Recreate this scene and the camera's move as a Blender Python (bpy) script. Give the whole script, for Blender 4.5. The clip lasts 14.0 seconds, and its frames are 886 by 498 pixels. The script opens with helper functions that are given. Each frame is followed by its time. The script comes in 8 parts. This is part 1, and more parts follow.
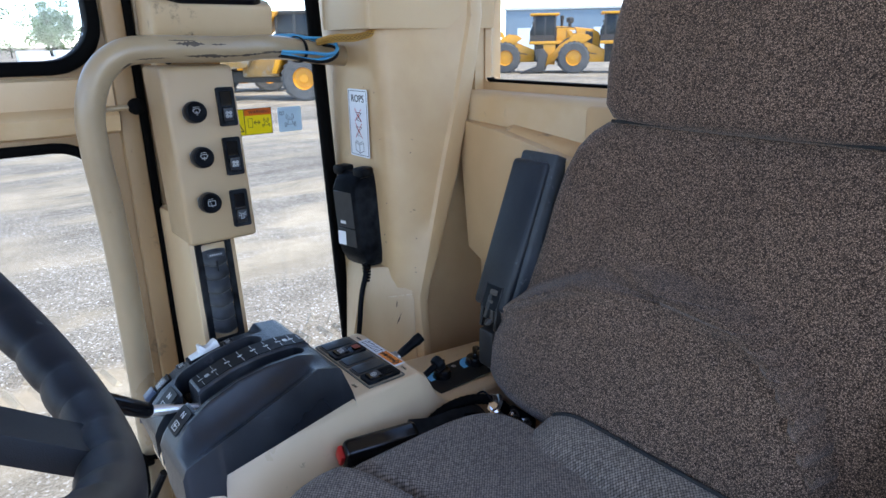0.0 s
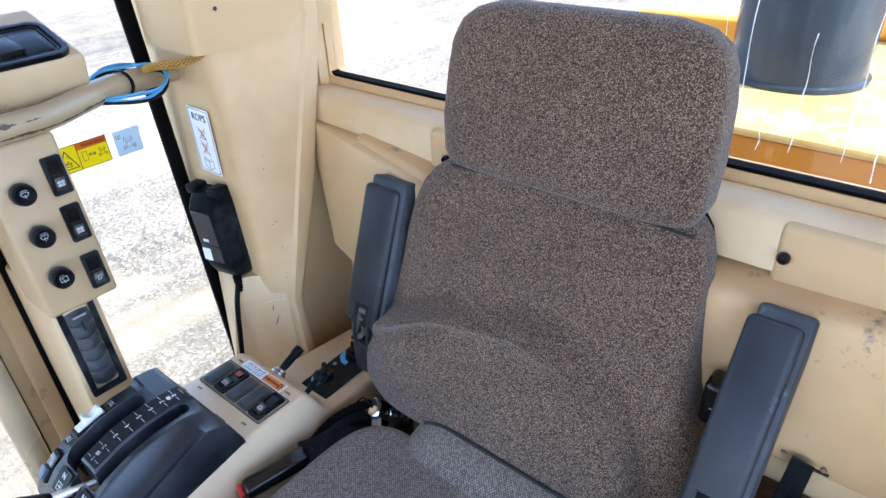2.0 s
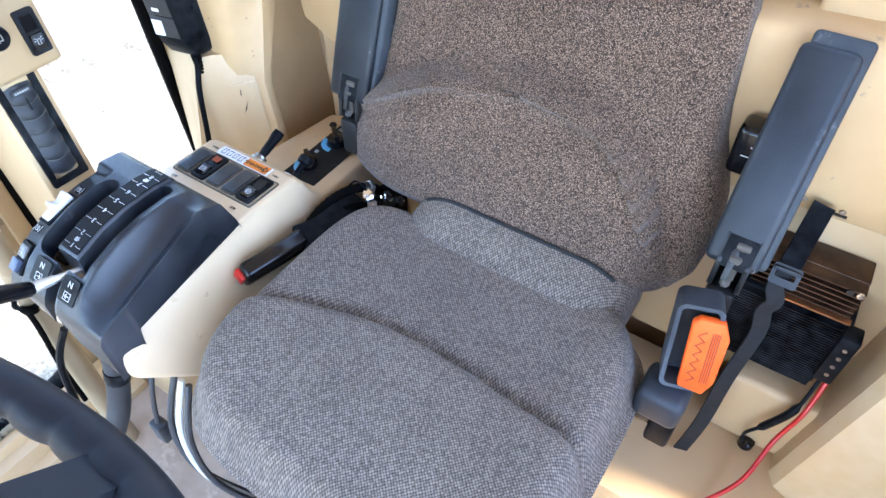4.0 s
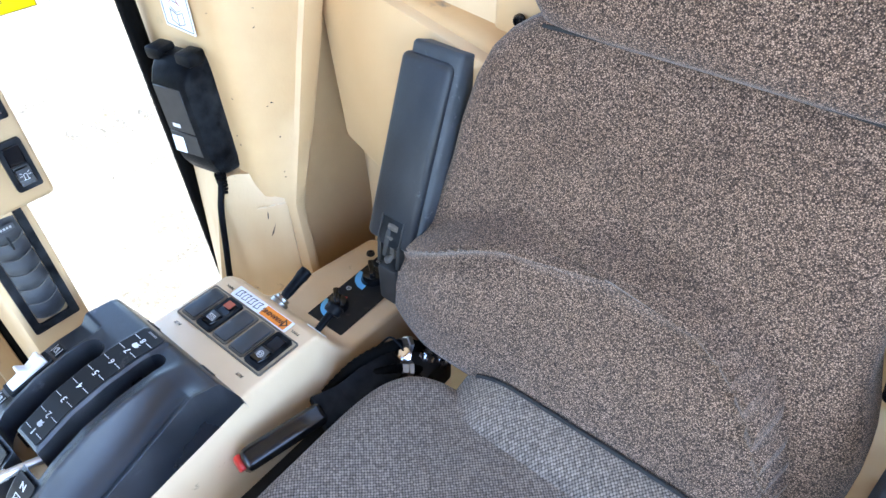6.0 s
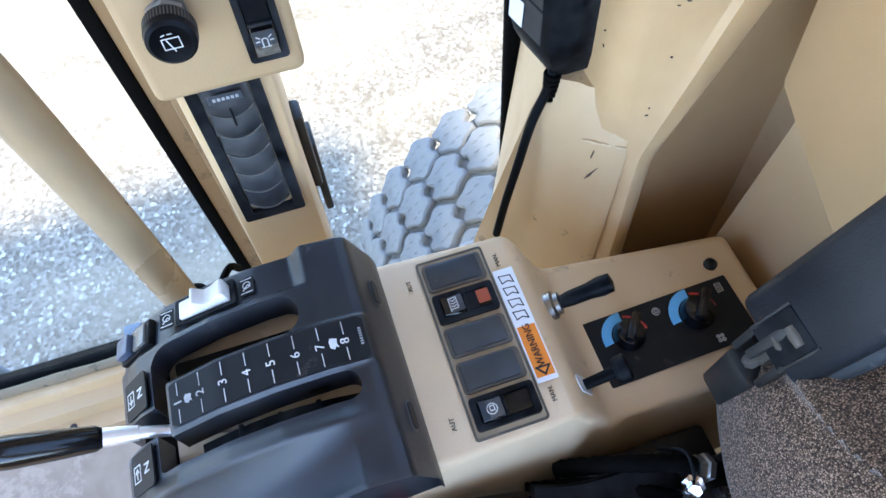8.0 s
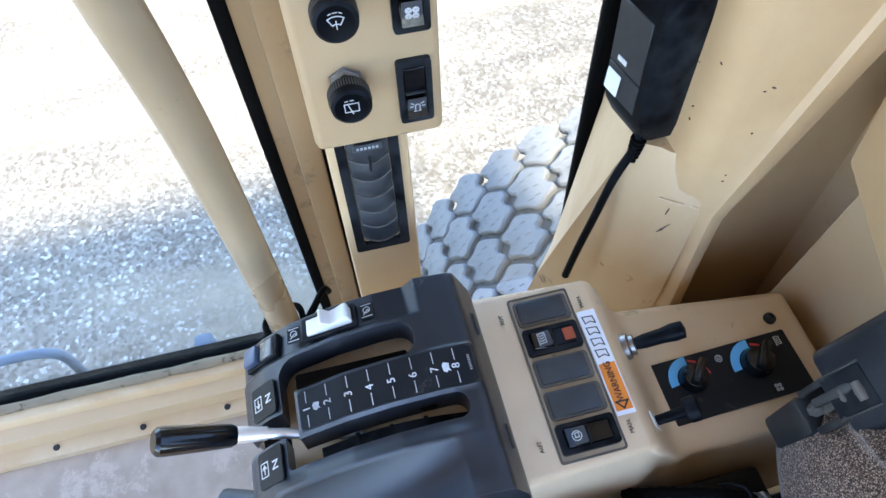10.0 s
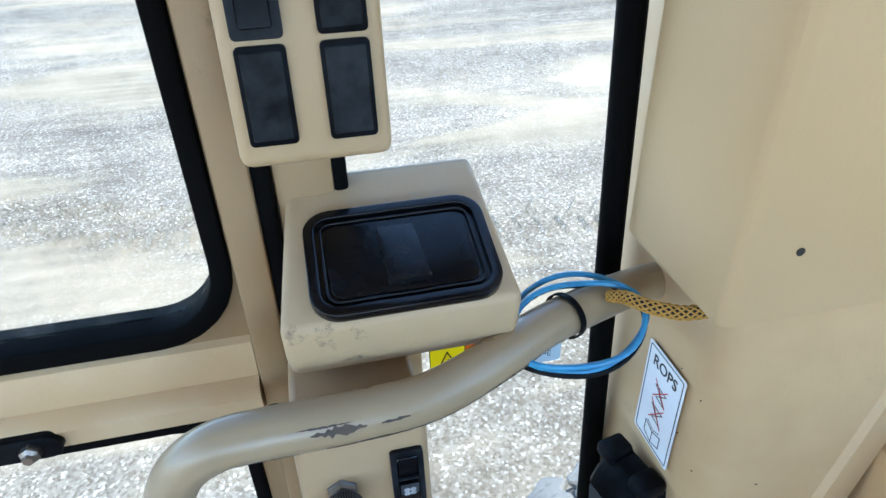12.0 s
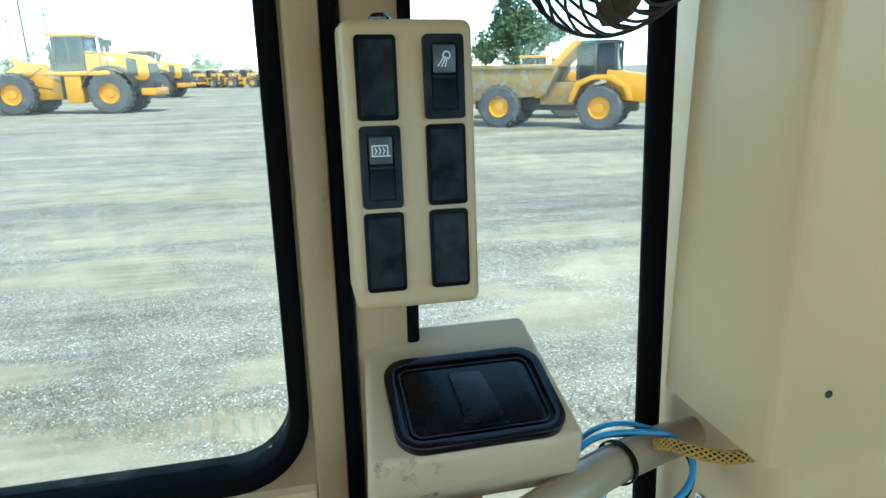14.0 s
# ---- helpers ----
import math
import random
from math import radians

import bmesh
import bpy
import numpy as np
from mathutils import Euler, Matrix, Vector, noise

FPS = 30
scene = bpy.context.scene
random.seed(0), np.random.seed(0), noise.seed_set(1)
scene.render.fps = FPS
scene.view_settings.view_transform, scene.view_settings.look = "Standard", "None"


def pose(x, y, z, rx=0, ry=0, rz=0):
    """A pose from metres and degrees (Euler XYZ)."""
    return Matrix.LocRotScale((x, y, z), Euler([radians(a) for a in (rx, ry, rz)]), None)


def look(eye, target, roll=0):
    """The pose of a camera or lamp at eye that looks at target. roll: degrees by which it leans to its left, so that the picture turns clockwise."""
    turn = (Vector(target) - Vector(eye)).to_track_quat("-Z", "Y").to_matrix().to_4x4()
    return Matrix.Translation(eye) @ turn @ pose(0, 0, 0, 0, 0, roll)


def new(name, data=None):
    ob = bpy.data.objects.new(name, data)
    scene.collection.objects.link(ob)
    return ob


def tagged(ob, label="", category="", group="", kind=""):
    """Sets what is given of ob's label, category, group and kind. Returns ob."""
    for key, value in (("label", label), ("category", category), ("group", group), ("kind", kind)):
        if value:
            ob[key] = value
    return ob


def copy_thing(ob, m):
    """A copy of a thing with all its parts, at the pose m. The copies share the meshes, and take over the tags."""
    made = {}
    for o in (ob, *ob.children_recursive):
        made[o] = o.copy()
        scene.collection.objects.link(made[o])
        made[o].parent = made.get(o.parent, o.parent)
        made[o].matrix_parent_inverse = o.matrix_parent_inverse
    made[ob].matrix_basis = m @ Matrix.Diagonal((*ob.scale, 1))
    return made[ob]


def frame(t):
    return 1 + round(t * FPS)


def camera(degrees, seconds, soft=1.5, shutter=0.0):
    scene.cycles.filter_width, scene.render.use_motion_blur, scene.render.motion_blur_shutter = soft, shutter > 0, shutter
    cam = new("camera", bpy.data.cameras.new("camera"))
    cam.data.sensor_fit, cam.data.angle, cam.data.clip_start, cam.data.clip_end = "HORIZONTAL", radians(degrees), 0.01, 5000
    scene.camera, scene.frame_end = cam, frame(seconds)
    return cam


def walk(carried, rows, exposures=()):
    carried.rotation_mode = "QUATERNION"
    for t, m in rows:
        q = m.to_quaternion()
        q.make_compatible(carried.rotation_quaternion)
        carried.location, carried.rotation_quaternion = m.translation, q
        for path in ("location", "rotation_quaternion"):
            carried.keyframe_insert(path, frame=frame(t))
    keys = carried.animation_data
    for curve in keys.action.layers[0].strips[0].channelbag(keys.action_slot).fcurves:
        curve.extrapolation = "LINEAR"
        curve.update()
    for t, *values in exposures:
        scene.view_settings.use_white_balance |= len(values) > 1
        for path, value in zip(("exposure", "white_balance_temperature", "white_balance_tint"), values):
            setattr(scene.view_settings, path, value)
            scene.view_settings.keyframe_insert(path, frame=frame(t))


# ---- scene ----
# ---- the camera and its walk ----
cam = camera(69.5, 14.0, soft=1.5, shutter=0.0)
PATH = [
    (0, (0.019, 0.019, 1.057), (-1.477, 1.192, 0.435), -0.9),
    (0.5, (0.021, 0.057, 1.166), (-1.274, 1.201, 0.159), -3.2),
    (1, (0.024, 0.09, 1.277), (-1.17, 1.287, 0.208), -3.1),
    (1.5, (0.022, 0.108, 1.327), (-1.121, 1.361, 0.267), -2.7),
    (2, (0.016, 0.095, 1.332), (-1.106, 1.373, 0.28), -2.9),
    (2.5, (0.019, 0.072, 1.267), (-0.877, 1.447, 0.125), -1.7),
    (3, (-0.037, 0.036, 1.234), (-0.829, 1.35, -0.049), -0.2),
    (3.2, (-0.059, 0.022, 1.214), (-0.832, 1.296, -0.121), 0.1),
    (5.3, (-0.082, 0.102, 1.225), (-0.857, 1.161, -0.284), -0.1),
    (5.5, (-0.106, 0.13, 1.232), (-0.917, 1.233, -0.227), 0.4),
    (6, (-0.224, 0.207, 1.204), (-1.153, 1.369, -0.133), 0.1),
    (6.5, (-0.405, 0.232, 1.191), (-1.49, 1.215, -0.172), 0.9),
    (7, (-0.496, 0.289, 1.146), (-1.57, 0.93, -0.415), -0.7),
    (7.5, (-0.572, 0.363, 1.109), (-1.597, 0.762, -0.561), -2.0),
    (7.7, (-0.582, 0.386, 1.098), (-1.546, 0.702, -0.626), -2.6),
    (9.8, (-0.571, 0.296, 1.151), (-1.469, 0.493, -0.626), -1.6),
    (10, (-0.577, 0.302, 1.164), (-1.602, 0.545, -0.536), -0.9),
    (10.5, (-0.576, 0.319, 1.189), (-2.001, 0.643, -0.177), -0.9),
    (11, (-0.569, 0.322, 1.211), (-2.094, 0.671, -0.035), -0.7),
    (11.5, (-0.594, 0.318, 1.274), (-2.136, 0.655, 0.047), -0.9),
    (12, (-0.613, 0.333, 1.403), (-2.253, 0.678, 0.312), -1.7),
    (12.5, (-0.605, 0.336, 1.443), (-2.35, 0.721, 0.543), -1.4),
    (13, (-0.597, 0.336, 1.471), (-2.41, 0.742, 0.732), -1.3),
    (13.5, (-0.543, 0.328, 1.47), (-2.406, 0.761, 0.888), -1.2),
    (14, (-0.545, 0.253, 1.406), (-2.42, 0.681, 0.857), -0.9),
]
EXPOSURE = [(0.0, 2.85, 6950, 12), (0.5, 3.62, 7000, 12), (1.0, 3.72, 7050, 13), (2.0, 3.62, 7050, 13), (2.5, 3.73, 7100, 14), (3.0, 4.1, 6800, 11), (5.3, 4.5, 7600, 11), (6.0, 4.45, 7150, 10), (6.5, 4.05, 6550, 9), (7.5, 4.0, 7000, 10), (9.8, 3.95, 7050, 10), (10.5, 3.38, 6900, 9), (11.0, 3.24, 6650, 9), (12.0, 3.22, 6550, 4), (12.5, 3.17, 6800, 0), (13.0, 3.05, 6750, -7), (14.0, 2.82, 6750, -14)]
walk(cam, [(t, look(eye, target, roll)) for t, eye, target, roll in PATH], EXPOSURE)

# ---- world, sun and exposure ----
world = bpy.data.worlds.new("sky")
scene.world = world
world.use_nodes = True
wn = world.node_tree
sky = wn.nodes.new("ShaderNodeTexSky")
sky.sky_type = "NISHITA"
sky.sun_disc = False
sky.sun_elevation = radians(63)
sky.sun_rotation = radians(78)
sky.air_density, sky.dust_density, sky.ozone_density = 0.55, 0.15, 2.0
wn.nodes["Background"].inputs["Strength"].default_value = 0.15
wn.links.new(sky.outputs["Color"], wn.nodes["Background"].inputs["Color"])
sun = new("sun", bpy.data.lights.new("sun", "SUN"))
sun.data.energy, sun.data.angle, sun.data.color = 0.9, radians(5.0), (1.0, 0.93, 0.83)
sun.matrix_world = look((7.0, 1.5, 14.0), (0, 0, 0))

# ---- materials ----


def mat(name, c1, c2=None, scale=30.0, rough=0.5, metal=0.0, bump=0.0, bump_scale=500.0, spec=0.5, wear=None, wear_scale=14.0, wear_at=0.68, rough2=None, stretch=(1, 1, 1), sheen=0.0, edge=None):
    """A painted, moulded or worn surface: two tones of noise, fine relief, patches of wear, rubbed or highlighted
    edges.
    """
    m = bpy.data.materials.new(name)
    m.use_nodes = True
    nt = m.node_tree
    b = nt.nodes["Principled BSDF"]
    b.inputs["Metallic"].default_value = metal
    b.inputs["Roughness"].default_value = rough
    b.inputs["Specular IOR Level"].default_value = spec
    if sheen:
        b.inputs["Sheen Weight"].default_value = sheen
    co = nt.nodes.new("ShaderNodeTexCoord")
    mp = nt.nodes.new("ShaderNodeMapping")
    mp.inputs["Scale"].default_value = stretch
    nt.links.new(co.outputs["Object"], mp.inputs["Vector"])
    n1 = nt.nodes.new("ShaderNodeTexNoise")
    n1.inputs["Scale"].default_value, n1.inputs["Detail"].default_value = scale, 6.0
    nt.links.new(mp.outputs[0], n1.inputs["Vector"])
    n0 = nt.nodes.new("ShaderNodeTexNoise")
    n0.inputs["Scale"].default_value, n0.inputs["Detail"].default_value = scale * 0.17, 3.0
    nt.links.new(mp.outputs[0], n0.inputs["Vector"])
    av = nt.nodes.new("ShaderNodeMath")
    av.operation = "ADD"
    nt.links.new(n1.outputs["Fac"], av.inputs[0])
    nt.links.new(n0.outputs["Fac"], av.inputs[1])
    rp = nt.nodes.new("ShaderNodeMapRange")
    rp.inputs["From Min"].default_value, rp.inputs["From Max"].default_value = 0.75, 1.25
    nt.links.new(av.outputs[0], rp.inputs["Value"])
    mx = nt.nodes.new("ShaderNodeMix")
    mx.data_type = "RGBA"
    c2 = c2 or tuple(v * 0.86 for v in c1)
    mx.inputs["A"].default_value, mx.inputs["B"].default_value = (*c1, 1), (*c2, 1)
    nt.links.new(rp.outputs[0], mx.inputs["Factor"])
    out = mx.outputs["Result"]
    if wear:
        nw = nt.nodes.new("ShaderNodeTexNoise")
        nw.inputs["Scale"].default_value, nw.inputs["Detail"].default_value, nw.inputs["Roughness"].default_value = wear_scale, 9.0, 0.72
        nt.links.new(co.outputs["Object"], nw.inputs["Vector"])
        rw = nt.nodes.new("ShaderNodeMapRange")
        rw.inputs["From Min"].default_value, rw.inputs["From Max"].default_value = wear_at, wear_at + 0.06
        nt.links.new(nw.outputs["Fac"], rw.inputs["Value"])
        mw = nt.nodes.new("ShaderNodeMix")
        mw.data_type = "RGBA"
        mw.inputs["B"].default_value = (*wear, 1)
        nt.links.new(rw.outputs[0], mw.inputs["Factor"])
        nt.links.new(out, mw.inputs["A"])
        out = mw.outputs["Result"]
    if edge:
        ge, re_ = nt.nodes.new("ShaderNodeNewGeometry"), nt.nodes.new("ShaderNodeMapRange")
        re_.inputs["From Min"].default_value, re_.inputs["From Max"].default_value = 0.53, 0.62
        re_.inputs["To Max"].default_value = 0.75
        nt.links.new(ge.outputs["Pointiness"], re_.inputs["Value"])
        ml, me_ = nt.nodes.new("ShaderNodeMath"), nt.nodes.new("ShaderNodeMix")
        ml.operation = "MULTIPLY"
        nt.links.new(re_.outputs[0], ml.inputs[0])
        nt.links.new(rp.outputs[0], ml.inputs[1])
        me_.data_type = "RGBA"
        me_.inputs["B"].default_value = (*edge, 1)
        nt.links.new(ml.outputs[0], me_.inputs["Factor"])
        nt.links.new(out, me_.inputs["A"])
        out = me_.outputs["Result"]
    nt.links.new(out, b.inputs["Base Color"])
    rr = nt.nodes.new("ShaderNodeMapRange")
    rr.inputs["From Min"].default_value, rr.inputs["From Max"].default_value = 0.7, 1.3
    rr.inputs["To Min"].default_value, rr.inputs["To Max"].default_value = rough * 0.85, min(1.0, rough2 or rough * 1.2)
    nt.links.new(av.outputs[0], rr.inputs["Value"])
    nt.links.new(rr.outputs[0], b.inputs["Roughness"])
    if bump:
        nb = nt.nodes.new("ShaderNodeTexNoise")
        nb.inputs["Scale"].default_value, nb.inputs["Detail"].default_value = bump_scale, 3.0
        nt.links.new(mp.outputs[0], nb.inputs["Vector"])
        bp = nt.nodes.new("ShaderNodeBump")
        bp.inputs["Strength"].default_value, bp.inputs["Distance"].default_value = bump, 0.002
        nt.links.new(nb.outputs["Fac"], bp.inputs["Height"])
        nt.links.new(bp.outputs[0], b.inputs["Normal"])
    return m


def fabric(name, dark, mid, light, cell, weave=0.0):
    """Speckled upholstery: yarn tufts in three tones, with relief; weave > 0 makes a knitted grid."""
    m = bpy.data.materials.new(name)
    m.use_nodes = True
    nt = m.node_tree
    b = nt.nodes["Principled BSDF"]
    b.inputs["Roughness"].default_value = 0.95
    b.inputs["Specular IOR Level"].default_value = 0.15
    b.inputs["Sheen Weight"].default_value = 0.16
    b.inputs["Sheen Roughness"].default_value = 0.5
    co = nt.nodes.new("ShaderNodeTexCoord")
    v = nt.nodes.new("ShaderNodeTexVoronoi")
    v.inputs["Scale"].default_value = 1.0 / cell
    v.inputs["Randomness"].default_value = 1.0 - weave
    vec = co.outputs["Object"]
    if weave:
        mp = nt.nodes.new("ShaderNodeMapping")
        mp.inputs["Rotation"].default_value = (0, 0, radians(45))
        v.voronoi_dimensions = "2D"
        nt.links.new(vec, mp.inputs["Vector"])
        vec = mp.outputs[0]
    nt.links.new(vec, v.inputs["Vector"])
    wn_ = nt.nodes.new("ShaderNodeTexWhiteNoise")
    wn_.noise_dimensions = "3D"
    nt.links.new(v.outputs["Position"], wn_.inputs["Vector"])
    cr = nt.nodes.new("ShaderNodeValToRGB")
    cr.color_ramp.elements[0].color, cr.color_ramp.elements[1].color = (*dark, 1), (*light, 1)
    e = cr.color_ramp.elements.new(0.45)
    e.color = (*mid, 1)
    nt.links.new(wn_.outputs["Value"], cr.inputs["Fac"])
    big = nt.nodes.new("ShaderNodeTexNoise")
    big.inputs["Scale"].default_value, big.inputs["Detail"].default_value = 9.0, 6.0
    nt.links.new(co.outputs["Object"], big.inputs["Vector"])
    rb = nt.nodes.new("ShaderNodeMapRange")
    rb.inputs["From Min"].default_value, rb.inputs["From Max"].default_value = 0.35, 0.7
    rb.inputs["To Min"].default_value, rb.inputs["To Max"].default_value = (0.93, 1.07) if weave else (0.90, 1.10)
    nt.links.new(big.outputs["Fac"], rb.inputs["Value"])
    mu = nt.nodes.new("ShaderNodeVectorMath")
    mu.operation = "SCALE"
    nt.links.new(cr.outputs["Color"], mu.inputs[0])
    nt.links.new(rb.outputs[0], mu.inputs["Scale"])
    # dark gaps between the tufts
    gp = nt.nodes.new("ShaderNodeMapRange")
    gp.inputs["From Min"].default_value, gp.inputs["From Max"].default_value = 0.28, 0.62
    gp.inputs["To Min"].default_value, gp.inputs["To Max"].default_value = 1.0, 0.20 if weave else 0.28
    nt.links.new(v.outputs["Distance"], gp.inputs["Value"])
    mg = nt.nodes.new("ShaderNodeVectorMath")
    mg.operation = "SCALE"
    nt.links.new(mu.outputs[0], mg.inputs[0])
    nt.links.new(gp.outputs[0], mg.inputs["Scale"])
    nt.links.new(mg.outputs[0], b.inputs["Base Color"])
    bp = nt.nodes.new("ShaderNodeBump")
    bp.invert = True
    bp.inputs["Strength"].default_value, bp.inputs["Distance"].default_value = 0.7, cell * 0.6
    nt.links.new(v.outputs["Distance"], bp.inputs["Height"])
    nt.links.new(bp.outputs[0], b.inputs["Normal"])
    return m


def film(name, color):
    """A thin printed film that light from behind shines through."""
    m = bpy.data.materials.new(name)
    m.use_nodes = True
    nt = m.node_tree
    b = nt.nodes["Principled BSDF"]
    b.inputs["Base Color"].default_value = (*color, 1)
    b.inputs["Roughness"].default_value = 0.4
    tl, mx = nt.nodes.new("ShaderNodeBsdfTranslucent"), nt.nodes.new("ShaderNodeMixShader")
    tl.inputs["Color"].default_value = (*color, 1)
    mx.inputs[0].default_value = 0.6
    nt.links.new(b.outputs[0], mx.inputs[1])
    nt.links.new(tl.outputs[0], mx.inputs[2])
    nt.links.new(mx.outputs[0], nt.nodes["Material Output"].inputs["Surface"])
    return m


def gravel(name):
    """Crushed pale stone: single chips in several tones, damp patches and old wheel tracks."""
    m = bpy.data.materials.new(name)
    m.use_nodes = True
    nt = m.node_tree
    b = nt.nodes["Principled BSDF"]
    b.inputs["Roughness"].default_value = 0.85
    b.inputs["Specular IOR Level"].default_value = 0.1
    co = nt.nodes.new("ShaderNodeTexCoord")
    v = nt.nodes.new("ShaderNodeTexVoronoi")
    v.inputs["Scale"].default_value = 52.0
    nt.links.new(co.outputs["Object"], v.inputs["Vector"])
    rn = nt.nodes.new("ShaderNodeTexWhiteNoise")
    nt.links.new(v.outputs["Position"], rn.inputs["Vector"])
    cr = nt.nodes.new("ShaderNodeValToRGB")
    cr.color_ramp.elements[0].color, cr.color_ramp.elements[1].color = (0.155, 0.130, 0.096, 1), (0.58, 0.55, 0.49, 1)
    for p, c in ((0.50, (0.245, 0.210, 0.163, 1)), (0.88, (0.325, 0.286, 0.230, 1))):
        e = cr.color_ramp.elements.new(p)
        e.color = c
    nt.links.new(rn.outputs["Value"], cr.inputs["Fac"])
    total = None
    for sc, detail, stretch, lo, hi in ((0.16, 5.0, (1, 1, 1), 0.87, 1.13), (1.6, 6.0, (1, 1, 1), 0.88, 1.13), (0.42, 4.0, (1.1, 0.10, 1), 0.85, 1.20), (1.9, 3.0, (1.2, 0.05, 1), 0.90, 1.12)):
        mp = nt.nodes.new("ShaderNodeMapping")
        mp.inputs["Scale"].default_value = stretch
        mp.inputs["Rotation"].default_value = (0, 0, 0.12)
        n = nt.nodes.new("ShaderNodeTexNoise")
        n.inputs["Scale"].default_value, n.inputs["Detail"].default_value, n.inputs["Distortion"].default_value = sc, detail, 0.6
        nt.links.new(co.outputs["Object"], mp.inputs["Vector"])
        nt.links.new(mp.outputs[0], n.inputs["Vector"])
        r = nt.nodes.new("ShaderNodeMapRange")
        r.inputs["From Min"].default_value, r.inputs["From Max"].default_value = 0.32, 0.68
        r.inputs["To Min"].default_value, r.inputs["To Max"].default_value = lo, hi
        nt.links.new(n.outputs["Fac"], r.inputs["Value"])
        if total is None:
            total = r.outputs[0]
        else:
            mm = nt.nodes.new("ShaderNodeMath")
            mm.operation = "MULTIPLY"
            nt.links.new(total, mm.inputs[0])
            nt.links.new(r.outputs[0], mm.inputs[1])
            total = mm.outputs[0]
    # tread marks in broad curving bands
    wv, ms = nt.nodes.new("ShaderNodeTexWave"), nt.nodes.new("ShaderNodeTexWave")
    wv.inputs["Scale"].default_value, wv.inputs["Distortion"].default_value, wv.inputs["Detail"].default_value, wv.inputs["Detail Scale"].default_value = 1.3, 1.5, 2.0, 0.6
    ms.bands_direction = "Y"
    ms.inputs["Scale"].default_value, ms.inputs["Distortion"].default_value, ms.inputs["Detail"].default_value, ms.inputs["Detail Scale"].default_value = 0.075, 5.0, 2.0, 0.35
    for w_ in (wv, ms):
        nt.links.new(co.outputs["Object"], w_.inputs["Vector"])
    th = nt.nodes.new("ShaderNodeMapRange")
    th.inputs["From Min"].default_value, th.inputs["From Max"].default_value = 0.62, 0.92
    th.inputs["To Max"].default_value = 0.13
    nt.links.new(ms.outputs["Fac"], th.inputs["Value"])
    tr = nt.nodes.new("ShaderNodeMath")
    tr.operation = "MULTIPLY"
    nt.links.new(wv.outputs["Fac"], tr.inputs[0])
    nt.links.new(th.outputs[0], tr.inputs[1])
    sb = nt.nodes.new("ShaderNodeMath")
    sb.operation = "SUBTRACT"
    nt.links.new(total, sb.inputs[0])
    nt.links.new(tr.outputs[0], sb.inputs[1])
    mu = nt.nodes.new("ShaderNodeVectorMath")
    mu.operation = "SCALE"
    # packed beige fines lie in long patches between the loose stone
    fm_ = nt.nodes.new("ShaderNodeMapping")
    fm_.inputs["Scale"].default_value, fm_.inputs["Rotation"].default_value = (1.0, 0.30, 1), (0, 0, -0.22)
    fn = nt.nodes.new("ShaderNodeTexNoise")
    fn.inputs["Scale"].default_value, fn.inputs["Detail"].default_value, fn.inputs["Distortion"].default_value = 0.55, 7.0, 1.2
    nt.links.new(co.outputs["Object"], fm_.inputs["Vector"])
    nt.links.new(fm_.outputs[0], fn.inputs["Vector"])
    fr = nt.nodes.new("ShaderNodeMapRange")
    fr.inputs["From Min"].default_value, fr.inputs["From Max"].default_value = 0.46, 0.60
    fr.inputs["To Max"].default_value = 0.78
    nt.links.new(fn.outputs["Fac"], fr.inputs["Value"])
    fx = nt.nodes.new("ShaderNodeMix")
    fx.data_type = "RGBA"
    nt.links.new(fr.outputs[0], fx.inputs[0])
    nt.links.new(cr.outputs["Color"], fx.inputs[6])
    fx.inputs[7].default_value = (0.365, 0.300, 0.208, 1)
    nt.links.new(fx.outputs[2], mu.inputs[0])
    nt.links.new(sb.outputs[0], mu.inputs["Scale"])
    nt.links.new(mu.outputs[0], b.inputs["Base Color"])
    bp = nt.nodes.new("ShaderNodeBump")
    bp.inputs["Strength"].default_value, bp.inputs["Distance"].default_value = 0.4, 0.008
    nt.links.new(v.outputs["Distance"], bp.inputs["Height"])
    nt.links.new(bp.outputs[0], b.inputs["Normal"])
    return m


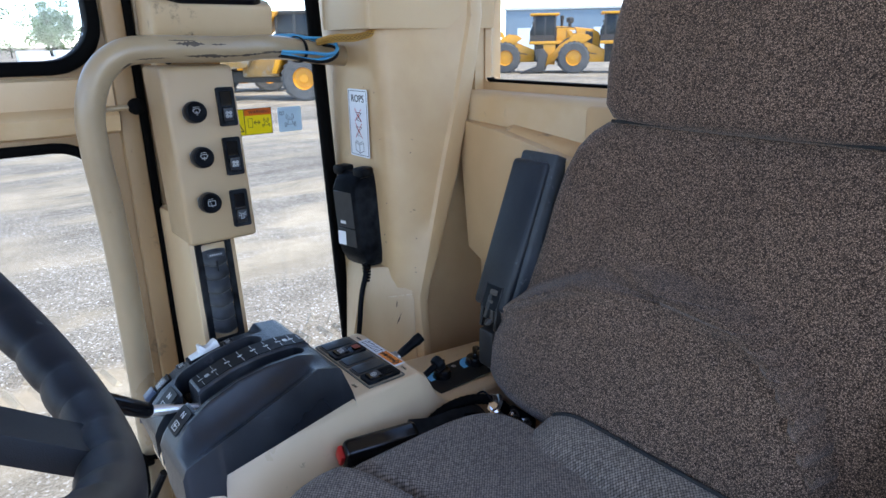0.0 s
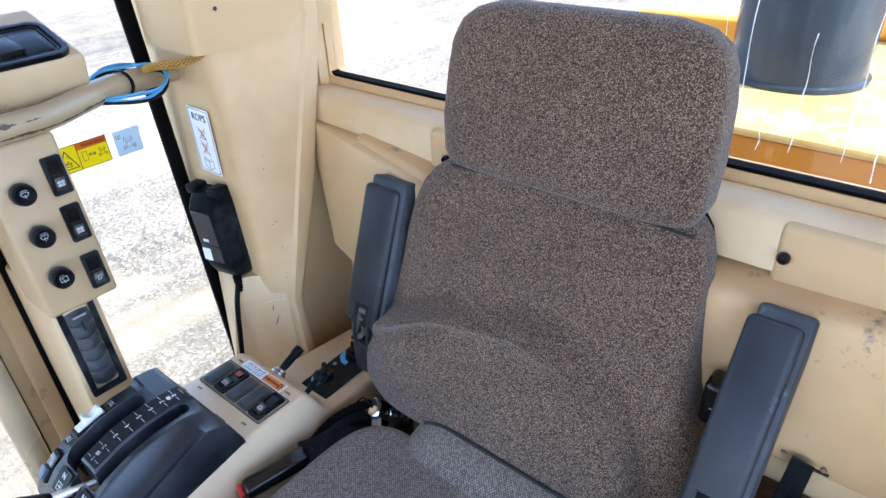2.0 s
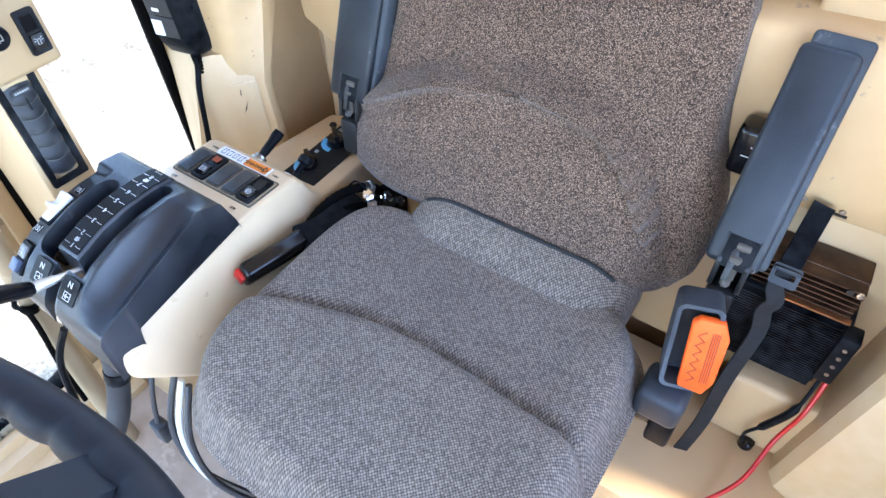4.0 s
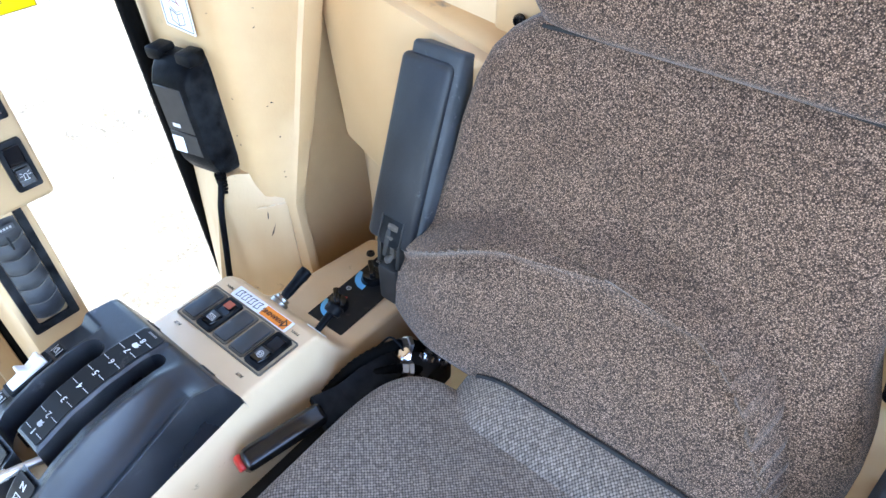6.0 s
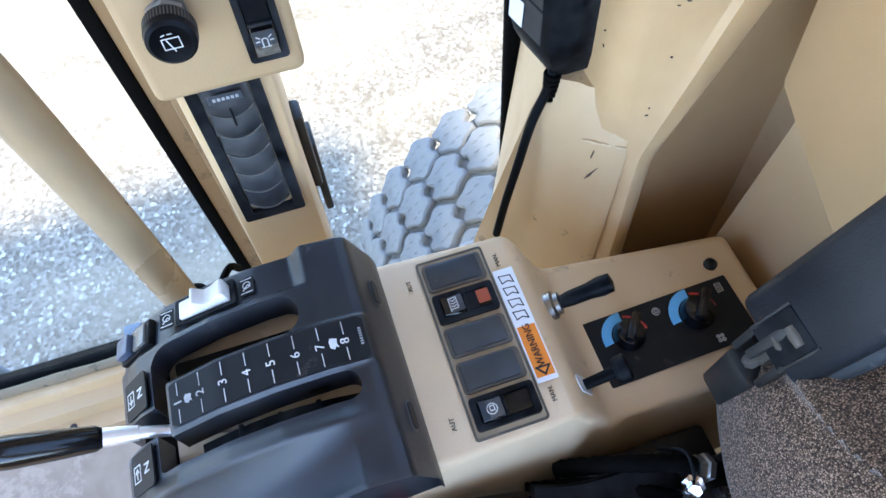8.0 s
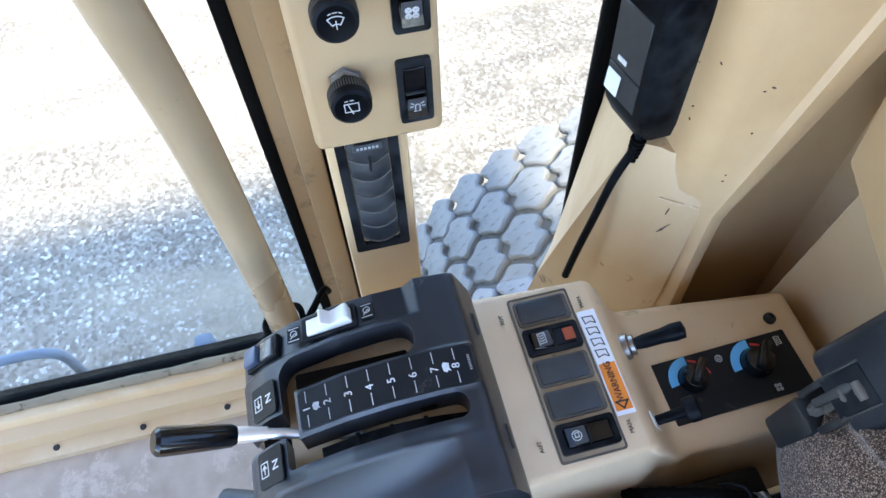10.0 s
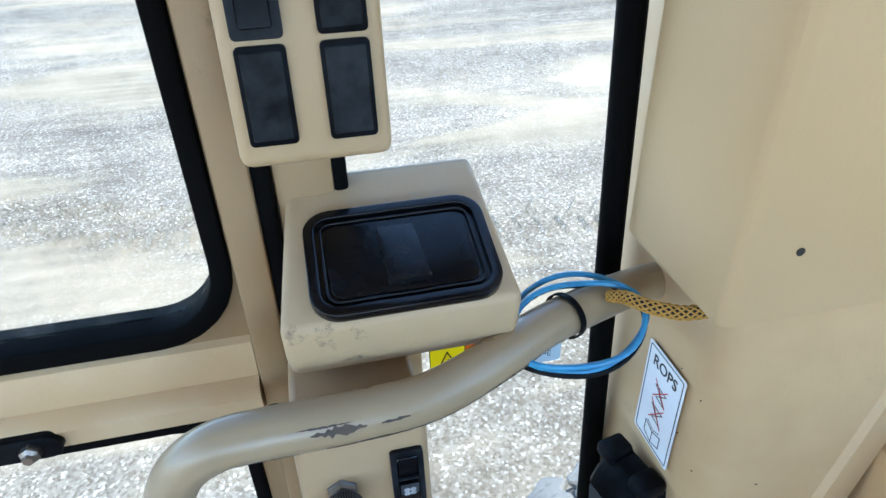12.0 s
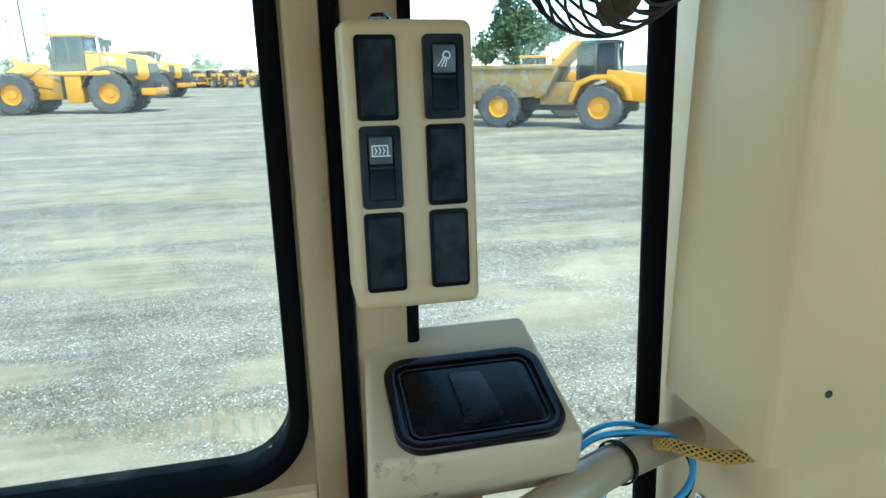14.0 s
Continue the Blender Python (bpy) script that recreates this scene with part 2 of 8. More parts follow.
def glass(name, film=0.05):
    """A faintly green-blue tinted pane with a dusty film and run marks."""
    m = bpy.data.materials.new(name)
    m.use_nodes = True
    nt = m.node_tree
    nt.nodes.remove(nt.nodes["Principled BSDF"])
    tr, gl, di = nt.nodes.new("ShaderNodeBsdfTransparent"), nt.nodes.new("ShaderNodeBsdfGlossy"), nt.nodes.new("ShaderNodeBsdfDiffuse")
    tr.inputs["Color"].default_value = (0.86, 0.885, 0.885, 1)
    gl.inputs["Roughness"].default_value = 0.02
    di.inputs["Color"].default_value = (0.8, 0.8, 0.76, 1)
    lw = nt.nodes.new("ShaderNodeLayerWeight")
    lw.inputs["Blend"].default_value = 0.5
    pw, fr = nt.nodes.new("ShaderNodeMath"), nt.nodes.new("ShaderNodeMath")
    pw.operation, fr.operation = "POWER", "MULTIPLY_ADD"
    pw.inputs[1].default_value, fr.inputs[1].default_value, fr.inputs[2].default_value = 5.0, 0.8, 0.03
    nt.links.new(lw.outputs["Facing"], pw.inputs[0])
    nt.links.new(pw.outputs[0], fr.inputs[0])
    a, c = nt.nodes.new("ShaderNodeMixShader"), nt.nodes.new("ShaderNodeMixShader")
    nt.links.new(fr.outputs[0], a.inputs[0])
    nt.links.new(tr.outputs[0], a.inputs[1])
    nt.links.new(gl.outputs[0], a.inputs[2])
    co, mp, nz, rg = nt.nodes.new("ShaderNodeTexCoord"), nt.nodes.new("ShaderNodeMapping"), nt.nodes.new("ShaderNodeTexNoise"), nt.nodes.new("ShaderNodeMapRange")
    mp.inputs["Scale"].default_value = (60, 60, 1.2)
    nz.inputs["Scale"].default_value, nz.inputs["Detail"].default_value = 1.0, 5.0
    rg.inputs["From Min"].default_value, rg.inputs["From Max"].default_value = 0.5, 0.8
    rg.inputs["To Min"].default_value, rg.inputs["To Max"].default_value = film * 0.4, film * 3.0
    nt.links.new(co.outputs["Object"], mp.inputs["Vector"])
    nt.links.new(mp.outputs[0], nz.inputs["Vector"])
    nt.links.new(nz.outputs["Fac"], rg.inputs["Value"])
    nt.links.new(rg.outputs[0], c.inputs[0])
    nt.links.new(a.outputs[0], c.inputs[1])
    nt.links.new(di.outputs[0], c.inputs[2])
    nt.links.new(c.outputs[0], nt.nodes["Material Output"].inputs["Surface"])
    return m


# grimed tan, also darkened for the weak light on door and post
DOORTAN = mat("grimed_shaded_door_paint", (0.34, 0.215, 0.105), (0.29, 0.178, 0.085), 18, 0.45, bump=0.12, bump_scale=260, wear=(0.19, 0.12, 0.06), wear_scale=9, wear_at=0.60, stretch=(1, 1, 0.4))
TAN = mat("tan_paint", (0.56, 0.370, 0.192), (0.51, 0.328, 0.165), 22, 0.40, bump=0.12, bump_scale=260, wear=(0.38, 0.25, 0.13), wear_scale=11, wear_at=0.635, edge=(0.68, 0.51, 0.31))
TAN2 = mat("tan_moulding", (0.58, 0.376, 0.190), (0.52, 0.328, 0.160), 14, 0.50, bump=0.25, bump_scale=900, wear=(0.34, 0.225, 0.125), wear_scale=9, wear_at=0.645, edge=(0.68, 0.52, 0.33))
SCUFF = mat("scuffed_tan_moulding", (0.60, 0.390, 0.198), (0.54, 0.335, 0.162), 12, 0.55, bump=0.25, bump_scale=900, wear=(0.17, 0.135, 0.11), wear_scale=8, wear_at=0.585)
# handrail and panel tans are darkened to carry the dimmer light on them
RAILP = mat("handrail_paint", (0.36, 0.262, 0.156), (0.31, 0.222, 0.128), 14, 0.30, bump=0.05, wear=(0.22, 0.15, 0.085), wear_scale=10, wear_at=0.64)
PANELTAN = mat("shaded_panel_tan", (0.430, 0.287, 0.152), (0.395, 0.260, 0.135), 26, 0.42, bump=0.15, bump_scale=700, wear=(0.33, 0.215, 0.11), wear_scale=12, wear_at=0.66, edge=(0.58, 0.44, 0.27))
COVERTAN = mat("smooth_tan_paint", (0.525, 0.350, 0.180), (0.505, 0.333, 0.170), 6, 0.36, bump=0.08, bump_scale=260, wear=(0.44, 0.285, 0.145), wear_scale=5, wear_at=0.70)
BLACK = mat("black_plastic", (0.0018, 0.0021, 0.0028), (0.0036, 0.0042, 0.0054), 60, 0.40, bump=0.12, bump_scale=1500, spec=0.06, edge=(0.035, 0.038, 0.042))
GLOSS = mat("glossy_black_plastic", (0.0025, 0.0025, 0.0032), (0.0045, 0.0045, 0.0055), 40, 0.18, bump=0.05, bump_scale=300, spec=0.4)
SATIN = mat("satin_black_console", (0.0060, 0.0078, 0.0110), (0.019, 0.0235, 0.0305), 11, 0.31, bump=0.2, bump_scale=1800, wear=(0.07, 0.076, 0.084), wear_scale=24, wear_at=0.63, spec=0.5, edge=(0.15, 0.16, 0.175))
RUBBER = mat("black_rubber", (0.0012, 0.0012, 0.0012), (0.003, 0.0029, 0.0027), 35, 0.75, bump=0.1, wear=(0.05, 0.042, 0.034), wear_scale=18, wear_at=0.71, spec=0.06)
VINYL = mat("dark_grey_vinyl", (0.0042, 0.0056, 0.0084), (0.0135, 0.017, 0.0230), 10, 0.40, bump=0.18, bump_scale=700, wear=(0.050, 0.057, 0.066), wear_scale=30, wear_at=0.63, spec=0.27, stretch=(1, 1, 0.45), edge=(0.12, 0.135, 0.15))
PADEDGE = mat("paler_vinyl_edge", (0.030, 0.036, 0.042), (0.060, 0.067, 0.075), 26, 0.55, bump=0.2, bump_scale=700, wear=(0.12, 0.125, 0.13), wear_scale=40, wear_at=0.6, spec=0.22)
STEEL = mat("dull_steel", (0.42, 0.40, 0.37), (0.26, 0.24, 0.22), 60, 0.35, metal=1.0, wear=(0.20, 0.13, 0.08), wear_scale=40, wear_at=0.62)
CHROME = mat("chrome", (0.75, 0.75, 0.76), (0.62, 0.62, 0.63), 30, 0.12, metal=1.0)
DARKSTEEL = mat("black_painted_steel", (0.010, 0.010, 0.011), (0.020, 0.019, 0.018), 40, 0.45, metal=0.2, wear=(0.16, 0.11, 0.07), wear_scale=45, wear_at=0.68)
WEBBING = mat("seat_belt_webbing", (0.010, 0.010, 0.010), (0.016, 0.016, 0.016), 120, 0.8, bump=0.4, bump_scale=1600)
MATTING = mat("floor_mat", (0.50, 0.385, 0.285), (0.41, 0.31, 0.225), 30, 0.85, bump=0.5, bump_scale=600, wear=(0.56, 0.44, 0.335), wear_scale=10, wear_at=0.55)
LINING = mat("pale_roof_lining", (0.74, 0.70, 0.62), (0.66, 0.62, 0.54), 20, 0.9, spec=0.1, bump=0.3, bump_scale=500)
WHITE = mat("white_plastic", (0.74, 0.73, 0.70), (0.66, 0.65, 0.61), 30, 0.4)
PAPER = mat("white_decal", (0.78, 0.80, 0.82), (0.72, 0.74, 0.76), 30, 0.4)
INK = mat("black_print", (0.015, 0.015, 0.015), None, 30, 0.5)
BRUSHED = mat("brushed_bright_steel", (0.82, 0.82, 0.81), (0.7, 0.7, 0.69), 60, 0.42, metal=0.85)
WORNPRINT = mat("worn_white_print", (0.46, 0.46, 0.45), (0.22, 0.22, 0.22), 120, 0.5)
SILK = mat("white_print", (0.72, 0.72, 0.70), (0.5, 0.5, 0.49), 200, 0.5)
REDINK = mat("red_print", (0.55, 0.035, 0.03), None, 30, 0.5)
ORANGEDECAL = mat("orange_decal", (0.80, 0.24, 0.02), (0.72, 0.20, 0.02), 20, 0.45)
YELLOWFILM, ORANGEFILM, PALEFILM = film("yellow_film", (0.85, 0.70, 0.02)), film("orange_film", (0.85, 0.24, 0.02)), film("pale_blue_film", (0.60, 0.68, 0.71))
ORANGE = mat("orange_webbing", (0.95, 0.11, 0.004), (0.85, 0.09, 0.004), 90, 0.7, bump=0.3, bump_scale=1500)
RED = mat("red_plastic", (0.60, 0.02, 0.015), None, 40, 0.35)
BLUE = mat("blue_cable", (0.03, 0.22, 0.42), (0.04, 0.30, 0.50), 60, 0.35)
BLUEPRINT = mat("blue_print", (0.10, 0.42, 0.72), None, 60, 0.5)
SLEEVE = mat("ochre_braid_strand", (0.55, 0.29, 0.05), (0.42, 0.21, 0.035), 300, 0.6, bump=0.4, bump_scale=900)
CLEAR = glass("window_glass", 0.018)
TWEED = fabric("brown_tweed", (0.034, 0.020, 0.014), (0.150, 0.094, 0.063), (0.42, 0.275, 0.195), 0.00118)
KNIT = fabric("grey_knit", (0.150, 0.121, 0.098), (0.205, 0.166, 0.135), (0.28, 0.227, 0.184), 0.0031, 0.80)

# ---- mesh helpers ----
ORIGIN = {}


def thing(name, at, label, category, group="", kind=""):
    e = new(name)
    e.empty_display_size = 0.05
    e.location = at
    ORIGIN[e] = Vector(at)
    return tagged(e, label, category, group, kind)


def finish(bm, sharp=38):
    bmesh.ops.recalc_face_normals(bm, faces=bm.faces)
    lim = radians(sharp)
    for e in bm.edges:
        e.smooth = len(e.link_faces) == 2 and e.calc_face_angle(0) < lim
    for f in bm.faces:
        f.smooth = True
    return bm


def part(name, bm, material, parent=None, label="", sharp=38, kind=""):
    finish(bm, sharp)
    me = bpy.data.meshes.new(name)
    if parent is not None:
        bmesh.ops.translate(bm, vec=-ORIGIN[parent], verts=bm.verts)
    bm.to_mesh(me)
    bm.free()
    me.materials.append(material)
    ob = new(name, me)
    if parent is not None:
        ob.parent = parent
        ORIGIN[ob] = ORIGIN[parent]
    return tagged(ob, label, kind=kind)


def lone(name, bm, material, label, category, group="", kind="", sharp=38):
    return tagged(part(name, bm, material, None, label, sharp), label, category, group, kind)


def box(x0, x1, y0, y1, z0, z1, bev=0.003, seg=2, bm=None, turn=None):
    b = bmesh.new()
    bmesh.ops.create_cube(b, size=1.0)
    for v in b.verts:
        v.co = Vector(((x0 + x1) / 2 + v.co.x * (x1 - x0), (y0 + y1) / 2 + v.co.y * (y1 - y0), (z0 + z1) / 2 + v.co.z * (z1 - z0)))
    if bev:
        bmesh.ops.bevel(b, geom=list(b.edges), offset=bev, segments=seg, profile=0.5, affect="EDGES", clamp_overlap=True)
    if turn is not None:
        c = Vector(((x0 + x1) / 2, (y0 + y1) / 2, (z0 + z1) / 2))
        bmesh.ops.transform(b, matrix=Matrix.Translation(c) @ turn.to_4x4() @ Matrix.Translation(-c), verts=b.verts)
    return merge(bm, b)


def merge(bm, b):
    if bm is None:
        return b
    me = bpy.data.meshes.new("t")
    b.to_mesh(me)
    b.free()
    bm.from_mesh(me)
    bpy.data.meshes.remove(me)
    return bm


def prism(poly, axis, a, b, bev=0.0, seg=2, bm=None):
    """A polygon pushed along an axis from a to b. poly: (y, z) for x, (x, z) for y, (x, y) for z."""
    g = bmesh.new()

    def at(p, d):
        return {"x": (d, p[0], p[1]), "y": (p[0], d, p[1]), "z": (p[0], p[1], d)}[axis]

    lo, hi = [g.verts.new(at(p, a)) for p in poly], [g.verts.new(at(p, b)) for p in poly]
    g.faces.new(lo)
    g.faces.new(hi[::-1])
    n = len(poly)
    for i in range(n):
        g.faces.new((lo[i], hi[i], hi[(i + 1) % n], lo[(i + 1) % n]))
    bmesh.ops.recalc_face_normals(g, faces=g.faces)
    if bev:
        bmesh.ops.bevel(g, geom=list(g.edges), offset=bev, segments=seg, profile=0.5, affect="EDGES", clamp_overlap=True)
    return merge(bm, g)


def rounded(x0, x1, y0, y1, r, n=6):
    """A rectangle with round corners, as a list of points."""
    pts = []
    for cx, cy, a0 in ((x1 - r, y1 - r, 0), (x0 + r, y1 - r, 90), (x0 + r, y0 + r, 180), (x1 - r, y0 + r, 270)):
        pts += [(cx + r * math.cos(radians(a0 + 90 * i / n)), cy + r * math.sin(radians(a0 + 90 * i / n))) for i in range(n + 1)]
    return pts


def ring_frame(outer, inner, axis, a, b, bm=None):
    """A frame between two outlines with equal numbers of points."""
    g = bmesh.new()

    def at(p, d):
        return {"x": (d, p[0], p[1]), "y": (p[0], d, p[1]), "z": (p[0], p[1], d)}[axis]

    rows = [[g.verts.new(at(p, d)) for p in o] for o, d in ((outer, a), (outer, b), (inner, b), (inner, a))]
    n = len(outer)
    for k in range(4):
        p, q = rows[k], rows[(k + 1) % 4]
        for i in range(n):
            g.faces.new((p[i], p[(i + 1) % n], q[(i + 1) % n], q[i]))
    return merge(bm, g)


def glide(points, per=8, closed=False):
    """Points on a smooth curve through the given ones."""
    p = [Vector(q) for q in points]
    n = len(p)
    out = []
    for i in range(n if closed else n - 1):
        a, b, c, d = (p[(i + k) % n] if closed else p[min(max(i + k, 0), n - 1)] for k in (-1, 0, 1, 2))
        for j in range(per):
            t = j / per
            out.append(0.5 * ((2 * b) + (c - a) * t + (2 * a - 5 * b + 4 * c - d) * t * t + (3 * b - a - 3 * c + d) * t ** 3))
    if not closed:
        out.append(p[-1])
    return out


def sweep(path, r, seg=12, bm=None, closed=False, flat=None):
    """A tube along a path. r: radius or a list. flat: (width, thickness, up) for a band."""
    g = bmesh.new()
    n = len(path)
    up = Vector(flat[2]) if flat else Vector((0.13, 0.21, 0.97))
    rings, u = [], None
    for i, c in enumerate(path):
        d = (path[(i + 1) % n] - path[i - 1]) if closed else (path[min(i + 1, n - 1)] - path[max(i - 1, 0)])
        d.normalize()
        if u is None or flat:
            u = up - d * up.dot(d)
            if u.length < 1e-4:
                u = Vector((1, 0, 0)) - d * d.x
        else:
            u = u - d * u.dot(d)
        u.normalize()
        s = d.cross(u)
        if flat:
            w, h = flat[0] / 2, flat[1] / 2
            ring = [c + s * a + u * b for a, b in ((w, h * 0.6), (w * 0.96, h), (-w * 0.96, h), (-w, h * 0.6), (-w, -h * 0.6), (-w * 0.96, -h), (w * 0.96, -h), (w, -h * 0.6))]
        else:
            q = r[i] if isinstance(r, (list, tuple)) else r
            ring = [c + (u * math.cos(2 * math.pi * k / seg) + s * math.sin(2 * math.pi * k / seg)) * q for k in range(seg)]
        rings.append([g.verts.new(v) for v in ring])
    m = len(rings[0])
    for i in range(n if closed else n - 1):
        a, b = rings[i], rings[(i + 1) % n]
        for k in range(m):
            g.faces.new((a[k], a[(k + 1) % m], b[(k + 1) % m], b[k]))
    if not closed:
        g.faces.new(rings[0][::-1])
        g.faces.new(rings[-1])
    return merge(bm, g)


def lathe(profile, at, axis=(0, 0, 1), seg=24, bm=None):
    """A turned form: profile of (radius, height) about an axis from a place."""
    g = bmesh.new()
    q = Vector((0, 0, 1)).rotation_difference(Vector(axis).normalized())
    at = Vector(at)
    rings = []
    for r, h in profile:
        if r < 1e-6:
            rings.append([g.verts.new(at + q @ Vector((0, 0, h)))])
        else:
            rings.append([g.verts.new(at + q @ Vector((r * math.cos(2 * math.pi * k / seg), r * math.sin(2 * math.pi * k / seg), h))) for k in range(seg)])
    for a, b in zip(rings, rings[1:]):
        for k in range(seg):
            f = [a[k % len(a)], a[(k + 1) % len(a)], b[(k + 1) % len(b)], b[k % len(b)]]
            f = list(dict.fromkeys(f))
            if len(f) > 2:
                g.faces.new(f)
    for e in (rings[0], rings[-1]):
        if len(e) > 2:
            g.faces.new(e)
    return merge(bm, g)


def loft(rings, bm=None, caps=True):
    g = bmesh.new()
    vs = [[g.verts.new(p) for p in r] for r in rings]
    m = len(vs[0])
    for a, b in zip(vs, vs[1:]):
        for k in range(m):
            g.faces.new((a[k], a[(k + 1) % m], b[(k + 1) % m], b[k]))
    if caps:
        g.faces.new(vs[0][::-1])
        g.faces.new(vs[-1])
    return merge(bm, g)


def lean(bm, per_z, z0):
    """Lets a form lean outwards with height, as this side of the cab does."""
    for v in bm.verts:
        v.co.x -= per_z * (v.co.z - z0)
    return bm


def lettering(text, size, m, bm=None, depth=0.0003):
    """Letters as a mesh, laid out in x and y about the origin, then put at the pose m."""
    c = bpy.data.curves.new("letters", "FONT")
    c.body, c.size, c.extrude, c.align_x, c.align_y = text, size, depth, "CENTER", "CENTER"
    c.resolution_u = 3
    o = bpy.data.objects.new("letters", c)
    me = bpy.data.meshes.new_from_object(o)
    bpy.data.objects.remove(o)
    bpy.data.curves.remove(c)
    me.transform(m)
    g = bmesh.new() if bm is None else bm
    g.from_mesh(me)
    bpy.data.meshes.remove(me)
    return g


def facing(at, right, up):
    """The pose of a flat thing whose x is right and y is up."""
    r, u = Vector(right).normalized(), Vector(up).normalized()
    n = r.cross(u).normalized()
    u = n.cross(r)
    return Matrix(((r.x, u.x, n.x, at[0]), (r.y, u.y, n.y, at[1]), (r.z, u.z, n.z, at[2]), (0, 0, 0, 1)))


def placed(bm, m):
    bmesh.ops.transform(bm, matrix=m, verts=bm.verts)
    return bm


def smooth(a, b, t):
    t = min(1.0, max(0.0, (t - a) / (b - a)))
    return t * t * (3 - 2 * t)


# ---- the ground and the cab's shell ----
GROUND = -1.85
SLOPE = 0.09
SOIL = gravel("pale_gravel")
g = bmesh.new()
bmesh.ops.create_grid(g, x_segments=8, y_segments=8, size=2000)
bmesh.ops.translate(g, vec=(0, 0, GROUND), verts=g.verts)
lone("ground", g, SOIL, "pale sunlit gravel yard with wheel ruts", "ground", kind="structure")

# tread print of a machine that crossed the yard
g = bmesh.new()
rnd = random.Random(8)
run = glide([(-5.2, 4.6, GROUND), (-5.75, 2.8, GROUND), (-6.15, 1.2, GROUND), (-6.35, -0.3, GROUND), (-6.75, -1.7, GROUND), (-7.6, -3.4, GROUND)], 24)
far = 0.0
for p, q in zip(run, run[1:]):
    p, q = Vector(p), Vector(q)
    far += (q - p).length
    if far < 0.15:
        continue
    far = 0.0
    d = (q - p).normalized()
    n = Vector((-d.y, d.x, 0))
    for s in (-1, 1):
        if rnd.random() < 0.12:
            continue
        a = p + n * s * 0.05 + d * 0.07 * (s + 1)
        b = a + n * s * rnd.uniform(0.28, 0.40) - d * 0.10
        hh, ww = rnd.uniform(0.035, 0.060), rnd.uniform(0.034, 0.045)
        vs = [g.verts.new(c) for c in (a - d * ww, a + d * ww, b + d * ww, b - d * ww, a + Vector((0, 0, hh)) + n * s * 0.02, b + Vector((0, 0, hh * 0.8)) - n * s * 0.03)]
        for f in ((0, 1, 4), (1, 2, 5, 4), (2, 3, 5), (3, 0, 4, 5)):
            g.faces.new([vs[i] for i in f])
lone("tread_print", g, SOIL, "ribbed tyre print pressed into pale gravel", "tyre print", kind="stuff")

lone("floor", box(-1.12, 0.37, -1.05, 0.92, -0.06, 0.0, 0), MATTING, "worn beige-grey cab floor mat", "floor", kind="structure")
# unseen roof: overhangs keep sun out and cast the yard shadow, pale underside bounces light
lone("ceiling", box(-1.17, 0.74, -1.40, 1.02, 1.95, 2.0, 0), LINING, "unseen pale cab roof with overhangs sized to block sun", "ceiling", kind="structure")

# right side: a door with two panes, the post, the rear side pane, the pillar
YD0, YD1 = -0.80, 0.277
door = thing("door_1", (-1.11, -0.26, 0.02), "tan steel cab door with an upper and a lower pane", "door", kind="structure")
up_o, up_i = rounded(YD0 + 0.04, 0.247, 1.016, 1.86, 0.075), rounded(YD0 + 0.058, 0.229, 1.036, 1.842, 0.06)
lo_o, lo_i = rounded(YD0 + 0.04, 0.229, 0.070, 0.918, 0.075), rounded(YD0 + 0.055, 0.213, 0.084, 0.902, 0.06)


def sheet_with_holes(y0, y1, z0, z1, holes, x0, x1):
    """A door skin pierced by window openings."""
    g = bmesh.new()
    loops = [[(y0, z0), (y1, z0), (y1, z1), (y0, z1)]] + holes
    edges = []
    for lp in loops:
        vs = [g.verts.new((x0, *p)) for p in lp]
        edges += [g.edges.new((vs[i], vs[(i + 1) % len(vs)])) for i in range(len(vs))]
    bmesh.ops.triangle_fill(g, use_beauty=True, use_dissolve=False, edges=edges)
    r = bmesh.ops.extrude_face_region(g, geom=list(g.faces))
    bmesh.ops.translate(g, vec=(x1 - x0, 0, 0), verts=[v for v in r["geom"] if isinstance(v, bmesh.types.BMVert)])
    return g


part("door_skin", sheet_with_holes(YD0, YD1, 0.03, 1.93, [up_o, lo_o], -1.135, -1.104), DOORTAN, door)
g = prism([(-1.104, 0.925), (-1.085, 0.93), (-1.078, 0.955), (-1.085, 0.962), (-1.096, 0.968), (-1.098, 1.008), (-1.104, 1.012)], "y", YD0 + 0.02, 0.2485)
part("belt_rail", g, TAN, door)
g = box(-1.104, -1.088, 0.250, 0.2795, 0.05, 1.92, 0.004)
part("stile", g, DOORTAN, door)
for nm, o, i in (("upper_seal", up_o, up_i), ("lower_seal", lo_o, lo_i)):
    g = ring_frame(o, i, "x", -1.139, -1.094 if nm == "upper_seal" else -1.1005)
    bmesh.ops.bevel(g, geom=list(g.edges), offset=0.004, segments=2, profile=0.5, affect="EDGES", clamp_overlap=True)
    part(nm, g, RUBBER, door, "black rubber glazing seal")
for nm, o in (("upper_pane", up_i), ("lower_pane", lo_i)):
    part(nm, prism(o, "x", -1.122, -1.117), CLEAR, door, "clear dusty glass pane").visible_shadow = False
CRUST = mat("dusty_seal_crust", (0.30, 0.235, 0.155), (0.20, 0.155, 0.10), 30, 0.9, spec=0.1, bump=0.5, bump_scale=200, wear=(0.03, 0.028, 0.025), wear_scale=16, wear_at=0.56, stretch=(1, 0.35, 1))
g = sweep([Vector((-1.100, y, 0.0835 + 0.0012 * math.sin(23 * y))) for y in [-0.68 + 0.06 * k for k in range(14)]], [0.0085 + 0.001 * math.sin(3 * k) for k in range(14)], 10)
part("dust_crust", g, CRUST, door, "dust caked on the lower seal")
